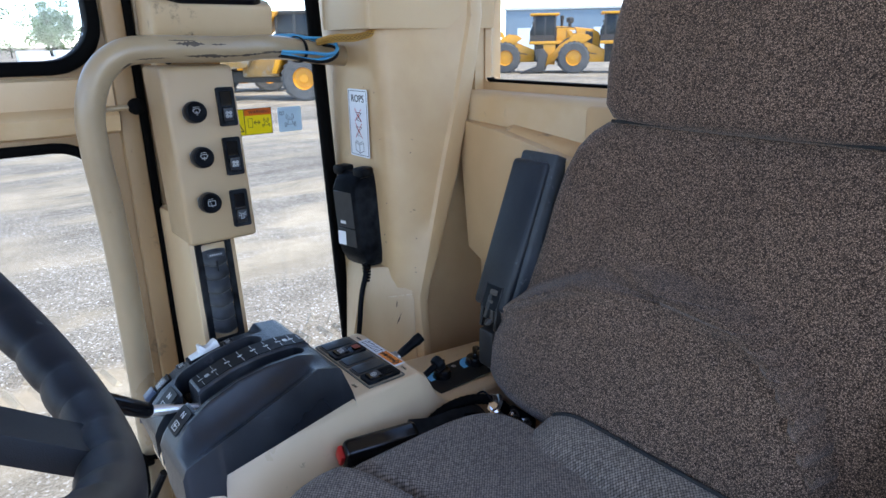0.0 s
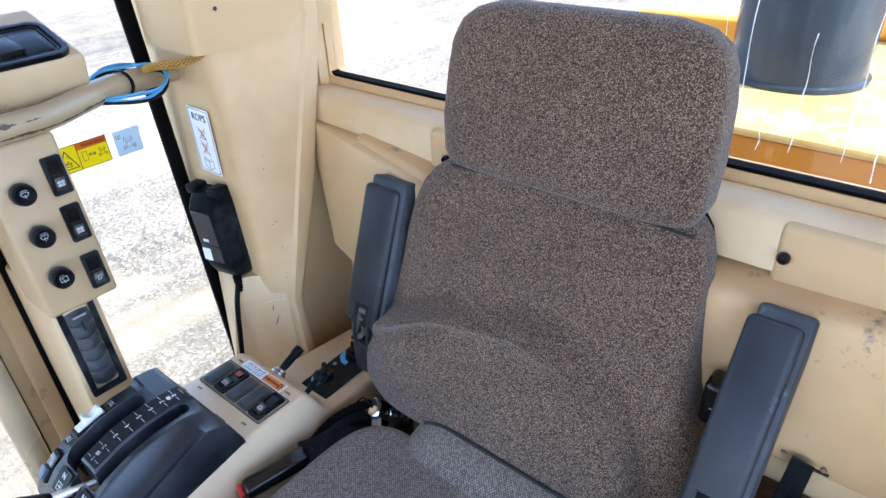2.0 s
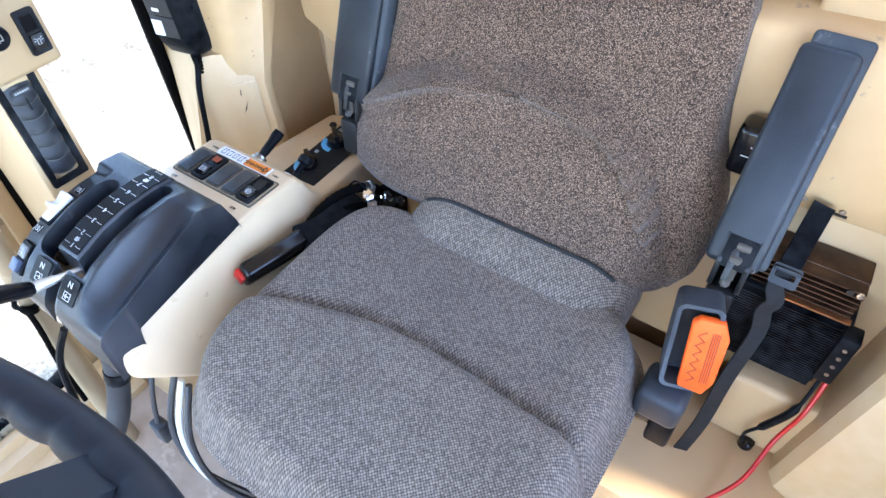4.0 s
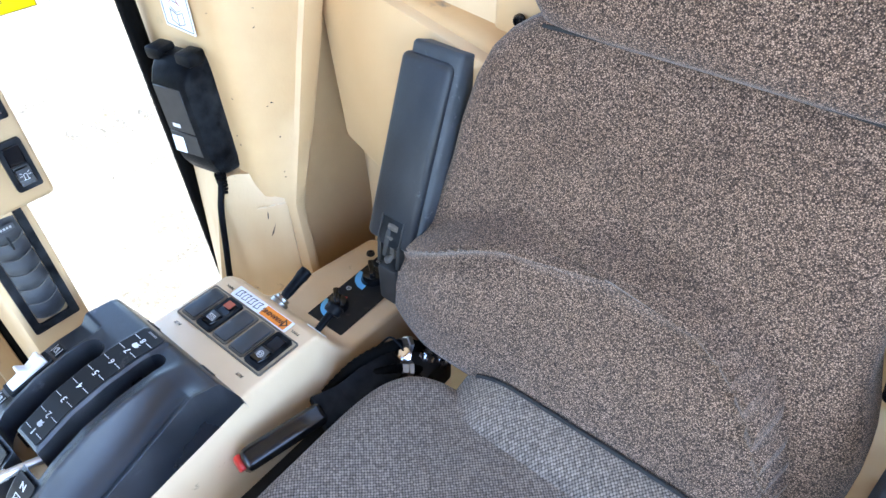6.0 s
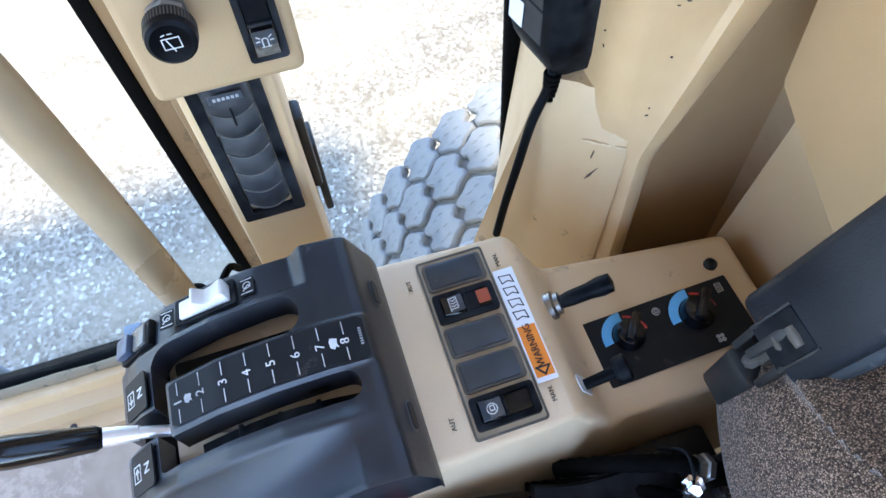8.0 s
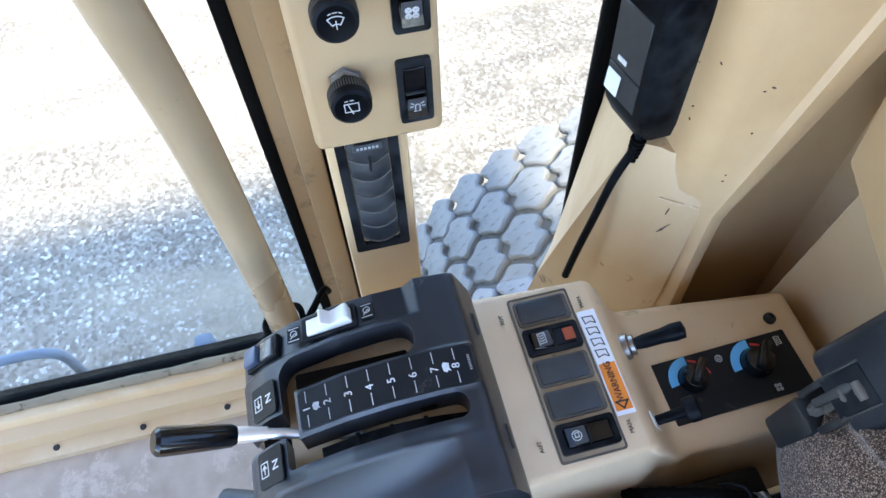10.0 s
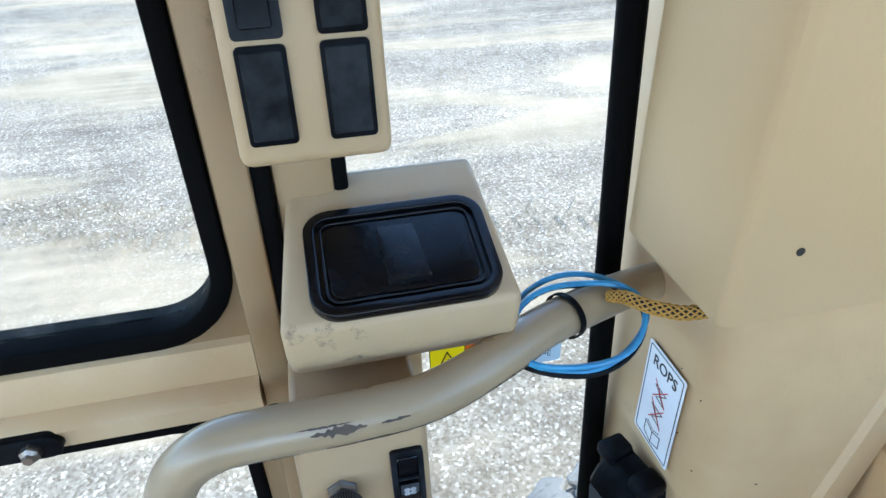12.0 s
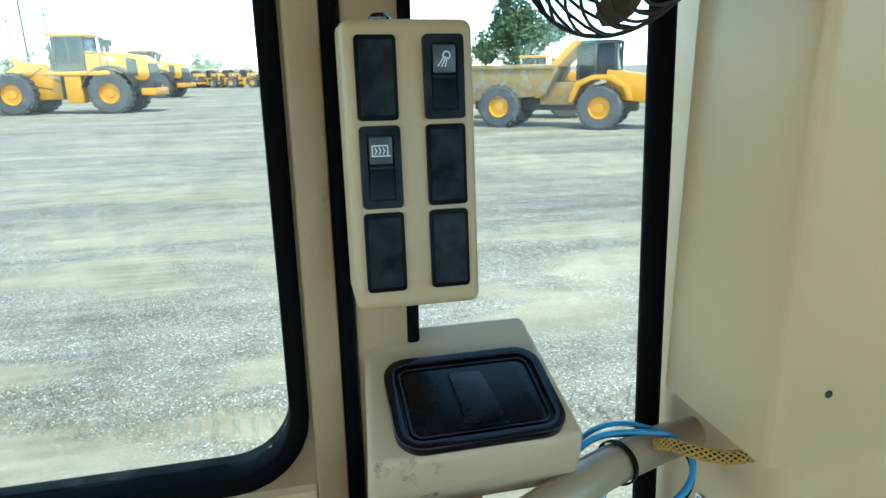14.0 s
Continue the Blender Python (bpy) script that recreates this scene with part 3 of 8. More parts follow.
latch = part("latch_plate", prism(rounded(-0.02, 0.070, 0.932, 0.958, 0.012), "x", -1.086, -1.072, 0.003), BLACK, door)
part("nut", lathe([(0.0, 0.0), (0.009, 0.0), (0.009, 0.007), (0.005, 0.009), (0.005, 0.013), (0, 0.013)], (-1.072, 0.045, 0.945), (1, 0, 0), 6), STEEL, latch)

g = box(-1.13, -1.092, 0.279, 0.294, 0.02, 1.93, 0.004)
lone("door_seal", g, RUBBER, "black rubber door seal along the post", "seal", kind="structure")
post = thing("post", (-1.08, 0.32, 0.0), "tan steel door post carrying switch panels", "post", kind="structure")
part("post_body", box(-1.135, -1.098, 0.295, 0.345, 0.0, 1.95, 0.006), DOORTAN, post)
part("lower_post_cover", lean(box(-1.10, -0.945, 0.288, 0.362, 0.0, 0.80, 0.006), 0.09, 0.62), TAN, post)
part("pane_seal", box(-1.13, -1.10, 0.343, 0.356, 0.1, 1.93, 0.004), RUBBER, post)

# rear side pane and its leaning rear seal
def ys(z):
    return 0.602 + (1.0 - z) * 0.042


g = prism([(0.35, 0.10), (ys(0.1) + 0.01, 0.10), (ys(1.93) + 0.01, 1.93), (0.35, 1.93)], "x", -1.122, -1.117)
w = lone("window_1", g, CLEAR, "clear dusty rear side pane", "window", kind="structure")
w.visible_shadow = False
g = sweep([Vector((-1.112, ys(z) + 0.012, z)) for z in (0.05, 0.5, 1.0, 1.5, 1.94)], 0.013, 10)
lone("window_seal", g, RUBBER, "black rubber seal beside the pillar", "seal", kind="structure")

# ROPS pillar
pillar = thing("pillar", (-1.0, 0.74, 0.0), "tan steel roll-over pillar with scratches", "pillar", kind="structure")
FACE = [(0.0, 0.668, 0.690), (0.585, 0.668, 0.690), (0.60, 0.669, 0.695), (0.70, 0.703, 0.738), (0.82, 0.742, 0.785), (0.985, 0.800, 0.838), (1.10, 0.835, 0.868), (1.95, 0.836, 0.869)]


def face_end(z):
    for p, q in zip(FACE, FACE[1:]):
        if z <= q[0]:
            k = (z - p[0]) / (q[0] - p[0])
            return p[1] + (q[1] - p[1]) * k, p[2] + (q[2] - p[2]) * k
    return FACE[-1][1:]


rows = []
for z in sorted([f[0] for f in FACE] + [0.64, 0.76, 0.90]):
    f, bk = face_end(z)
    rows.append([Vector((x, y, z)) for x, y in ((-1.125, 0.638), (-0.965, 0.638), (-0.950, 0.6395), (-0.938, 0.6435), (-0.928, 0.6505), (-0.9215, 0.660), (-0.911, f - 0.003), (-0.905, f + 0.002), (-0.9045, bk - 0.008), (-0.908, bk - 0.002), (-0.948, bk + 0.004), (-0.948, 0.875), (-1.125, 0.875))])
part("pillar_body", lean(loft(rows), SLOPE, 0.83), TAN, pillar, sharp=34)
# the foot flares towards the front and ends in a worn lip
foot = []
for z, lx, ly, mx_, my, fx, fy, rx, ry in ((0.0, -1.075, 0.548, -0.965, 0.585, -0.898, 0.628, -0.872, 0.652), (0.254, -1.039, 0.566, -0.952, 0.592, -0.905, 0.630, -0.875, 0.654), (0.45, -0.999, 0.578, -0.946, 0.602, -0.910, 0.633, -0.881, 0.657), (0.590, -0.969, 0.587, -0.943, 0.611, -0.914, 0.637, -0.893, 0.662), (0.610, -0.966, 0.589, -0.944, 0.614, -0.918, 0.641, -0.899, 0.667), (0.650, -0.966, 0.604, -0.951, 0.628, -0.934, 0.650, -0.922, 0.680)):
    foot.append([Vector(p) for p in ((-1.09, ly + 0.045, z), (lx, ly, z), (mx_, my, z), ((mx_ + fx) / 2, (my + fy) / 2 - 0.004, z), (fx, fy, z), ((fx + rx) / 2 + 0.004, (fy + ry) / 2 - 0.003, z), (rx, ry, z), (-0.93, 0.70, z), (-1.09, 0.70, z))])
FOOTM = mat("scraped_tan_paint", (0.56, 0.385, 0.212), (0.50, 0.33, 0.17), 22, 0.45, bump=0.15, bump_scale=260, wear=(0.10, 0.07, 0.045), wear_scale=15, wear_at=0.63, stretch=(1, 1, 0.4))
part("pillar_foot", loft(foot), FOOTM, pillar, "scraped tan foot with a worn lip", sharp=42)
part("worn_lip", sweep(glide([(-0.926, 0.627, 0.597), (-0.914, 0.6375, 0.600), (-0.904, 0.650, 0.602), (-0.8955, 0.6615, 0.603)], 5), [0.0005, 0.0007, 0.0011, 0.0008, 0.0012, 0.0016, 0.0010, 0.0009, 0.0014, 0.0016, 0.0010, 0.0010, 0.0014, 0.0010, 0.0008, 0.0005], 8), mat("pale_worn_edge", (0.68, 0.52, 0.33), (0.56, 0.40, 0.23), 200, 0.5), pillar, "pale worn edge of the foot")
plan2 = [(-1.089, 0.617), (-0.947, 0.617), (-0.9425, 0.6182), (-0.939, 0.621), (-0.937, 0.6255), (-0.936, 0.632), (-0.936, 0.90), (-1.089, 0.90)]
g = prism(plan2, "z", 1.077, 1.95)
part("pillar_cover", g, COVERTAN, pillar, sharp=25)
# nicks and scratches in the pillar's paint
CHIP = mat("bare_brown_chip", (0.045, 0.032, 0.025), (0.09, 0.065, 0.045), 300, 0.7)


def nick(x, y, z, right, up, length, width, turn, seed):
    """An irregular flake of missing paint, lying on a surface."""
    q = random.Random(seed)
    pts = []
    for k in range(10):
        a = 2 * math.pi * k / 10
        pts.append((length / 2 * math.cos(a) * q.uniform(0.5, 1.1), width / 2 * math.sin(a) * q.uniform(0.25, 0.9)))
    return placed(prism(pts, "z", -0.0005, 0.0004), facing((x, y, z), right, up) @ Matrix.Rotation(turn, 4, "Z"))


q = random.Random(31)
for k in range(22):
    z = q.uniform(0.64, 0.98)
    if k % 2:
        x, y = q.uniform(-0.985, -0.935), 0.6375
        g = nick(x - SLOPE * (z - 0.83), y, z, (1, 0, 0), (-SLOPE, 0, 1), q.uniform(0.0015, 0.006), q.uniform(0.0008, 0.0022), q.uniform(-0.6, 0.9), k)
    else:
        y = q.uniform(0.672, face_end(z)[0] - 0.008)
        g = nick(-0.9150 - SLOPE * (z - 0.83), y, z, (0, 1, 0), (-SLOPE, 0, 1), q.uniform(0.0015, 0.007), q.uniform(0.001, 0.0025), q.uniform(-0.4, 1.4), k)
    part("paint_chip", g, CHIP, pillar, "bare brown paint chip")
for k, (x, y, z, L, w_, a) in enumerate(((-0.9085, 0.6415, 0.555, 0.030, 0.004, 1.2), (-0.905, 0.644, 0.50, 0.045, 0.006, 1.35), (-0.912, 0.640, 0.585, 0.016, 0.003, 1.5), (-0.899, 0.6465, 0.47, 0.030, 0.009, 1.2), (-0.903, 0.645, 0.44, 0.05, 0.005, 1.4))):
    part("paint_chip", nick(x, y - 0.0035, z, (0.72, 0.69, 0), (-0.03, -0.03, 1), L, w_, a, 70 + k), CHIP, pillar, "bare brown paint chip")
# the other side: the same pillar mirrored, an unseen plain wall whose opening limits the light
g = prism([(0.40, 0.638), (0.19, 0.638), (0.172, 0.645), (0.160, 0.665), (0.158, 0.70), (0.175, 0.87), (0.40, 0.87)], "z", 0.0, 1.95)
for v in g.verts:
    v.co.x += SLOPE * (v.co.z - 0.83)
lone("pillar_rear", g, TAN, "tan steel roll-over pillar behind the seat", "pillar", kind="structure", sharp=25)
lone("wall_left", sheet_with_holes(-0.85, 0.70, 0.0, 1.95, [rounded(-0.77, 0.61, 0.66, 1.62, 0.08)], 0.36, 0.40), DOORTAN, "unseen tan side closure with an opening sized to limit light", "wall", kind="structure")


def wall_y(x0, x1, z0, z1, holes, y0, y1):
    g = sheet_with_holes(x0, x1, z0, z1, holes, y0, y1)
    for v in g.verts:
        v.co = Vector((v.co.y, v.co.x, v.co.z))
    return g


# unseen front: the opening's low top holds back high sky light
lone("wall_front", wall_y(-1.14, 0.40, 0.0, 1.95, [rounded(-1.08, 0.33, 0.06, 1.66, 0.08)], -0.84, -0.80), TAN, "unseen tan cab front with a wide opening lowered to cut light", "wall", kind="structure")

# rear wall: window opening above a moulded ledge
lone("wall_rear_lower", box(-1.0, 0.36, 0.89, 0.92, -0.05, 0.896, 0.003), TAN, "tan lower rear wall behind the trim", "wall", kind="structure")
lone("wall_rear", wall_y(-0.99, 0.20, 0.90, 1.95, [rounded(-0.943, 0.19, 0.978, 1.88, 0.01)], 0.885, 0.925), TAN, "tan rear wall around the rear window", "wall", kind="structure")
g = prism(rounded(-0.9425, 0.19, 0.979, 1.88, 0.009), "y", 0.90, 0.905)
w = lone("window_2", g, CLEAR, "clear streaked rear window", "window", kind="structure")
w.visible_shadow = False
ORIGIN[w] = Vector((0, 0, 0))
RUNS = film("dried_run_marks", (0.78, 0.79, 0.78))
q = random.Random(12)
for k in range(14):
    x, z0, z1 = -0.34 + 0.036 * k + q.uniform(-0.012, 0.012), 0.99 + q.uniform(0, 0.02), q.uniform(1.05, 1.32)
    ring, n = [], 10
    for j in range(n + 1):
        z = z0 + (z1 - z0) * j / n
        hw_, dx = 0.0007 * q.uniform(0.3, 1.3), 0.0012 * math.sin(j * 1.3 + k)
        ring.append([Vector((x + dx + sx * hw_, y, z)) for sx, y in ((-1, 0.8992), (1, 0.8992), (1, 0.8997), (-1, 0.8997))])
    part("run_mark", loft(ring), RUNS, w, "dried white run mark").visible_shadow = False
o, i = rounded(-0.9455, 0.195, 0.972, 1.885, 0.010), rounded(-0.9445, 0.19, 0.983, 1.875, 0.008)
lone("rear_seal", ring_frame(o, i, "y", 0.889, 0.908), RUBBER, "black rubber rear window seal", "seal", kind="structure")
trim = thing("rear_trim", (-0.4, 0.84, 0.0), "tan moulded trim behind the seat", "trim", kind="structure")
ledge = [(0.905, 0.958), (0.872, 0.965), (0.838, 0.962), (0.826, 0.950), (0.824, 0.89), (0.905, 0.86)]
part("ledge", prism(ledge, "x", -0.955, 0.175), TAN2, trim, sharp=50)
part("bolt_pad", box(-0.105, 0.175, 0.820, 0.848, 0.862, 0.957, 0.011, 4), TAN2, trim)
part("bolt_pad", box(-0.64, -0.56, 0.818, 0.845, 0.862, 0.957, 0.011, 4), TAN2, trim)
for bx, by, bz in ((-0.093, 0.832, 0.916), (-0.598, 0.828, 0.915)):
    part("bolt", lathe([(0, 0.018), (0.0078, 0.018), (0.0078, 0.022), (0.006, 0.025), (0.004, 0.025), (0.004, 0.021), (0, 0.021)], (bx, by + 0.004, bz), (0, -1, 0), 16), GLOSS, trim)
# the shelf falls gently from the corner towards the middle
rows = []
for x, z, y in ((-0.80, 0.906, 0.80), (-0.55, 0.878, 0.772), (-0.30, 0.868, 0.765), (-0.154, 0.870, 0.768), (0.0, 0.878, 0.775), (0.172, 0.884, 0.778)):
    rows.append([Vector((x, q, w_)) for q, w_ in ((0.87, z + 0.012), (y + 0.014, z + 0.006), (y + 0.004, z), (y, z - 0.012), (y + 0.005, 0.70), (y + 0.006, 0.656), (y + 0.009, 0.652), (0.87, 0.652))])
part("rear_panel", loft(rows), SCUFF, trim, sharp=50)
part("lower_panel", box(-0.60, 0.171, 0.788, 0.869, 0.30, 0.6515, 0.003), TAN2, trim, "plain tan lower trim panel")
part("slot", box(0.004, 0.026, 0.7775, 0.785, 0.6605, 0.6625, 0), INK, trim, "narrow dark slot")
pad = loft([[Vector(p) for p in ((-0.945, 0.815, 0.913), (-0.868, 0.775, 0.68), (-0.868, 0.815, 0.67), (-0.95, 0.85, 0.913))],
            [Vector(p) for p in ((-0.80, 0.786, 0.906), (-0.80, 0.768, 0.655), (-0.80, 0.81, 0.65), (-0.80, 0.85, 0.906))],
            [Vector(p) for p in ((-0.60, 0.760, 0.878), (-0.60, 0.757, 0.58), (-0.60, 0.81, 0.58), (-0.60, 0.85, 0.878))]])
bmesh.ops.bevel(pad, geom=list(pad.edges), offset=0.005, segments=2, profile=0.5, affect="EDGES", clamp_overlap=True)
part("corner_pad", pad, TAN2, trim)
g = box(-0.85, -0.60, 0.796, 0.86, 0.0, 0.685, 0.004)
part("corner_panel", g, TAN2, trim)
part("corner_filler", box(-1.0, -0.9465, 0.862, 0.884, 0.957, 1.94, 0), TAN, trim)
part("recess_back", box(-1.0, -0.60, 0.862, 0.884, 0.0, 0.955, 0), TAN2, trim)
# ---- the seat ----
seat = thing("operator_seat", (-0.36, 0.42, 0.0), "brown and grey cloth suspension seat with raised armrests", "seat")


def curve_at(table, t):
    """A smooth reading from rows of (t, a, b, ...)."""
    for p, q in zip(table, table[1:]):
        if t <= q[0]:
            k = (t - p[0]) / (q[0] - p[0])
            k = max(0.0, k)
            return [u + (v - u) * k for u, v in zip(p[1:], q[1:])]
    return list(table[-1][1:])


# z: middle x, half width, front y, depth
BACK = [(0.488, -0.3950, 0.1900, 0.672, 0.090), (0.494, -0.4025, 0.2375, 0.662, 0.105), (0.505, -0.4045, 0.2575, 0.656, 0.115), (0.525, -0.4015, 0.2755, 0.652, 0.122), (0.560, -0.3975, 0.2895, 0.650, 0.130), (0.600, -0.3960, 0.2930, 0.653, 0.132), (0.630, -0.3935, 0.2885, 0.659, 0.130), (0.655, -0.3880, 0.2790, 0.665, 0.125), (0.680, -0.3840, 0.2670, 0.672, 0.120), (0.700, -0.3835, 0.2575, 0.678, 0.117), (0.730, -0.3850, 0.2470, 0.686, 0.113), (0.770, -0.3855, 0.2395, 0.696, 0.110), (0.820, -0.3855, 0.2345, 0.708, 0.104), (0.870, -0.3830, 0.2280, 0.721, 0.098), (0.905, -0.3785, 0.2185, 0.729, 0.094), (0.928, -0.3730, 0.2050, 0.736, 0.090), (0.943, -0.3680, 0.1880, 0.743, 0.082), (0.952, -0.3640, 0.1700, 0.750, 0.075)]
HEAD = [(0.944, -0.362, 0.160, 0.748, 0.075), (0.952, -0.362, 0.178, 0.736, 0.092), (0.97, -0.363, 0.187, 0.730, 0.102), (1.02, -0.364, 0.190, 0.735, 0.104), (1.08, -0.365, 0.188, 0.748, 0.098), (1.12, -0.366, 0.183, 0.758, 0.088), (1.145, -0.366, 0.172, 0.768, 0.075), (1.160, -0.366, 0.152, 0.780, 0.055), (1.168, -0.366, 0.12, 0.794, 0.03)]


def cushion_ring(z, cx, hw, yf, dp, n=96, e=0.32, shape=None):
    ring = []
    for k in range(n):
        a = 2 * math.pi * k / n
        c, s = math.cos(a), math.sin(a)
        x = math.copysign(abs(c) ** e, c)
        y = math.copysign(abs(s) ** (0.55 if s < 0 else 0.4), s)
        p = Vector((cx + hw * x, yf + dp / 2 + dp / 2 * y, z))
        if shape and s < 0:
            p.y += shape(p.x, z) * min(1.0, -s * 2.2)
        ring.append(p)
    return ring


def back_shape(x, z):
    u, dx = (x + 0.375) / 0.25, x + 0.355
    arc = 0.768 - (1.25 * dx * dx if dx < 0 else 2.2 * dx * dx + 50 * dx ** 4)
    lumbar = -0.042 * (0.45 + 0.55 * smooth(-0.68, -0.56, x)) * smooth(arc + 0.012, arc - 0.006, z) * smooth(0.485, 0.56, z) * smooth(-0.125, -0.195, x)
    welt = -0.019 * smooth(-0.13, -0.20, x) * smooth(-0.68, -0.57, x) * math.exp(-((z - arc + 0.002) / 0.0085) ** 2) + 0.007 * math.exp(-((z - arc + 0.026) / 0.009) ** 2)
    hollow = 0.020 * max(0.0, 1 - u * u) * smooth(0.56, 0.72, z)
    return lumbar + welt + hollow


def rings_of(table, n, shape=None):
    z0, z1 = table[0][0], table[-1][0]
    return [cushion_ring(z0 + (z1 - z0) * i / n, *curve_at(table, z0 + (z1 - z0) * i / n), shape=shape) for i in range(n + 1)]


part("backrest", loft(rings_of(BACK, 150, back_shape)), TWEED, seat, "brown speckled tweed backrest", sharp=60)
part("headrest", loft(rings_of(HEAD, 50, lambda x, z: 0.010 * max(0.0, 1 - ((x + 0.357) / 0.19) ** 2))), TWEED, seat, "brown speckled tweed headrest", sharp=60)
g = sweep([Vector((x, 0.744 + 0.010 * max(0, 1 - ((x + 0.357) / 0.19) ** 2), 0.949)) for x in [-0.53 + 0.355 * i / 24 for i in range(25)]], 0.0022, 6)
part("seam", g, WEBBING, seat, "dark stitched seam")


def cushion_mesh():
    """The seat cushion: a soft slab with a sunk crease across it and a lower rear edge."""
    g = bmesh.new()
    nx, ny = 96, 84
    grid = []
    for i in range(nx + 1):
        row = []
        for j in range(ny + 1):
            u, v = -1 + 2 * i / nx, -1 + 2 * j / ny
            # square to rounded outline
            r = max(abs(u), abs(v))
            if r > 1e-6:
                k = r / (abs(u) ** 5 + abs(v) ** 5) ** 0.2
                uu, vv = u * k, v * k
            else:
                uu, vv = u, v
            hw = 0.262 + 0.004 * vv
            x = -0.358 + hw * uu
            y = 0.392 + 0.225 * vv + 0.012 * (1 - uu * uu) * vv
            edge = max(0.0, 1 - ((abs(uu) ** 5 + abs(vv) ** 5) ** 0.2))
            z = 0.545 - 0.075 * (1 - smooth(0, 0.22, edge)) ** 2.0
            z += 0.014 * smooth(0.45, 0.8, abs(uu)) * smooth(0.0, 0.12, edge)
            q = (x + 0.358) / 0.26
            cy = 0.405 - 0.10 * max(0, -q) ** 2.2 - 0.035 * max(0, q) ** 2
            z -= 0.015 * math.exp(-((y - cy) / 0.007) ** 2) * smooth(0.0, 0.1, edge)
            z += 0.012 * smooth(cy, cy - 0.022, y)
            z -= 0.02 * smooth(0.30, 0.16, y)
            row.append(g.verts.new((x, y, z)))
        grid.append(row)
    for i in range(nx):
        for j in range(ny):
            g.faces.new((grid[i][j], grid[i + 1][j], grid[i + 1][j + 1], grid[i][j + 1]))
    rim = [grid[i][0] for i in range(nx)] + [grid[nx][j] for j in range(ny)] + [grid[i][ny] for i in range(nx, 0, -1)] + [grid[0][j] for j in range(ny, 0, -1)]
    low = [g.verts.new((-0.358 + (v.co.x + 0.358) * 0.97, 0.392 + (v.co.y - 0.392) * 0.97, 0.425)) for v in rim]
    for k in range(len(rim)):
        g.faces.new((rim[k], rim[(k + 1) % len(rim)], low[(k + 1) % len(low)], low[k]))
    g.faces.new(low)
    return g


part("cushion", cushion_mesh(), KNIT, seat, "grey knitted cloth seat cushion", sharp=70)


def roll_top(x, y):
    """The roll behind the cushion rises towards the backrest and rounds off at both ends."""
    e = min(1.0, max(0.0, 0.178 - abs(x + 0.337)) / 0.080)
    v = min(1.0, max(0.0, (y - 0.548) / 0.100))
    return 0.500 + (0.026 + 0.064 * v ** 0.45 + 0.004 * math.sin(v * math.pi)) * (0.22 + 0.78 * math.sqrt(1 - (1 - e) ** 2))


rows = []
for i in range(61):
    x = -0.515 + 0.356 * i / 60
    ring = [Vector((x, 0.546 + 0.109 * (k / 20) ** 1.6, roll_top(x, 0.546 + 0.109 * (k / 20) ** 1.6))) for k in range(21)]
    ring += [Vector((x, 0.664, roll_top(x, 0.66) - 0.010)), Vector((x, 0.668, 0.49)), Vector((x, 0.545, 0.49))]
    rows.append(ring)
part("rear_cushion", loft(rows), KNIT, seat, "grey knitted cloth roll behind the cushion", sharp=70)
# added black strip draws the shade in the gap behind the roll
part("gap_shade_strip", sweep([Vector((x, 0.650 + back_shape(x, 0.585) - 0.002, roll_top(x, 0.650 + back_shape(x, 0.585)) + 0.001)) for x in [-0.49 + 0.30 * i / 40 for i in range(41)]], 0.0026, 8), WEBBING, seat, "black strip painting the shaded gap between cushion roll and backrest")
part("seat_pan", box(-0.60, -0.12, 0.19, 0.62, 0.385, 0.432, 0.015, 3), BLACK, seat)
rows = []
for k in range(15):
    q = 0.012 * (k % 2) + 0.02 * k / 14
    rows.append([Vector((x, y, 0.05 + 0.35 * k / 14)) for x, y in rounded(-0.575 + q, -0.145 - q, 0.215 + q, 0.655 - q, 0.05)])
part("suspension_bellows", loft(rows), RUBBER, seat, "folded black rubber bellows", sharp=20)
part("base_plate", box(-0.57, -0.15, 0.20, 0.66, 0.0, 0.05, 0.006, 2), DARKSTEEL, seat)
part("back_shell", loft([cushion_ring(z, cx, hw * 0.95, yf + dp * 0.8, 0.045) for z, cx, hw, yf, dp in BACK[1:-1]]), BLACK, seat, sharp=60)

DUSTSTEEL = mat("dusty_steel", (0.12, 0.10, 0.08), (0.05, 0.043, 0.036), 60, 0.6, metal=0.3)
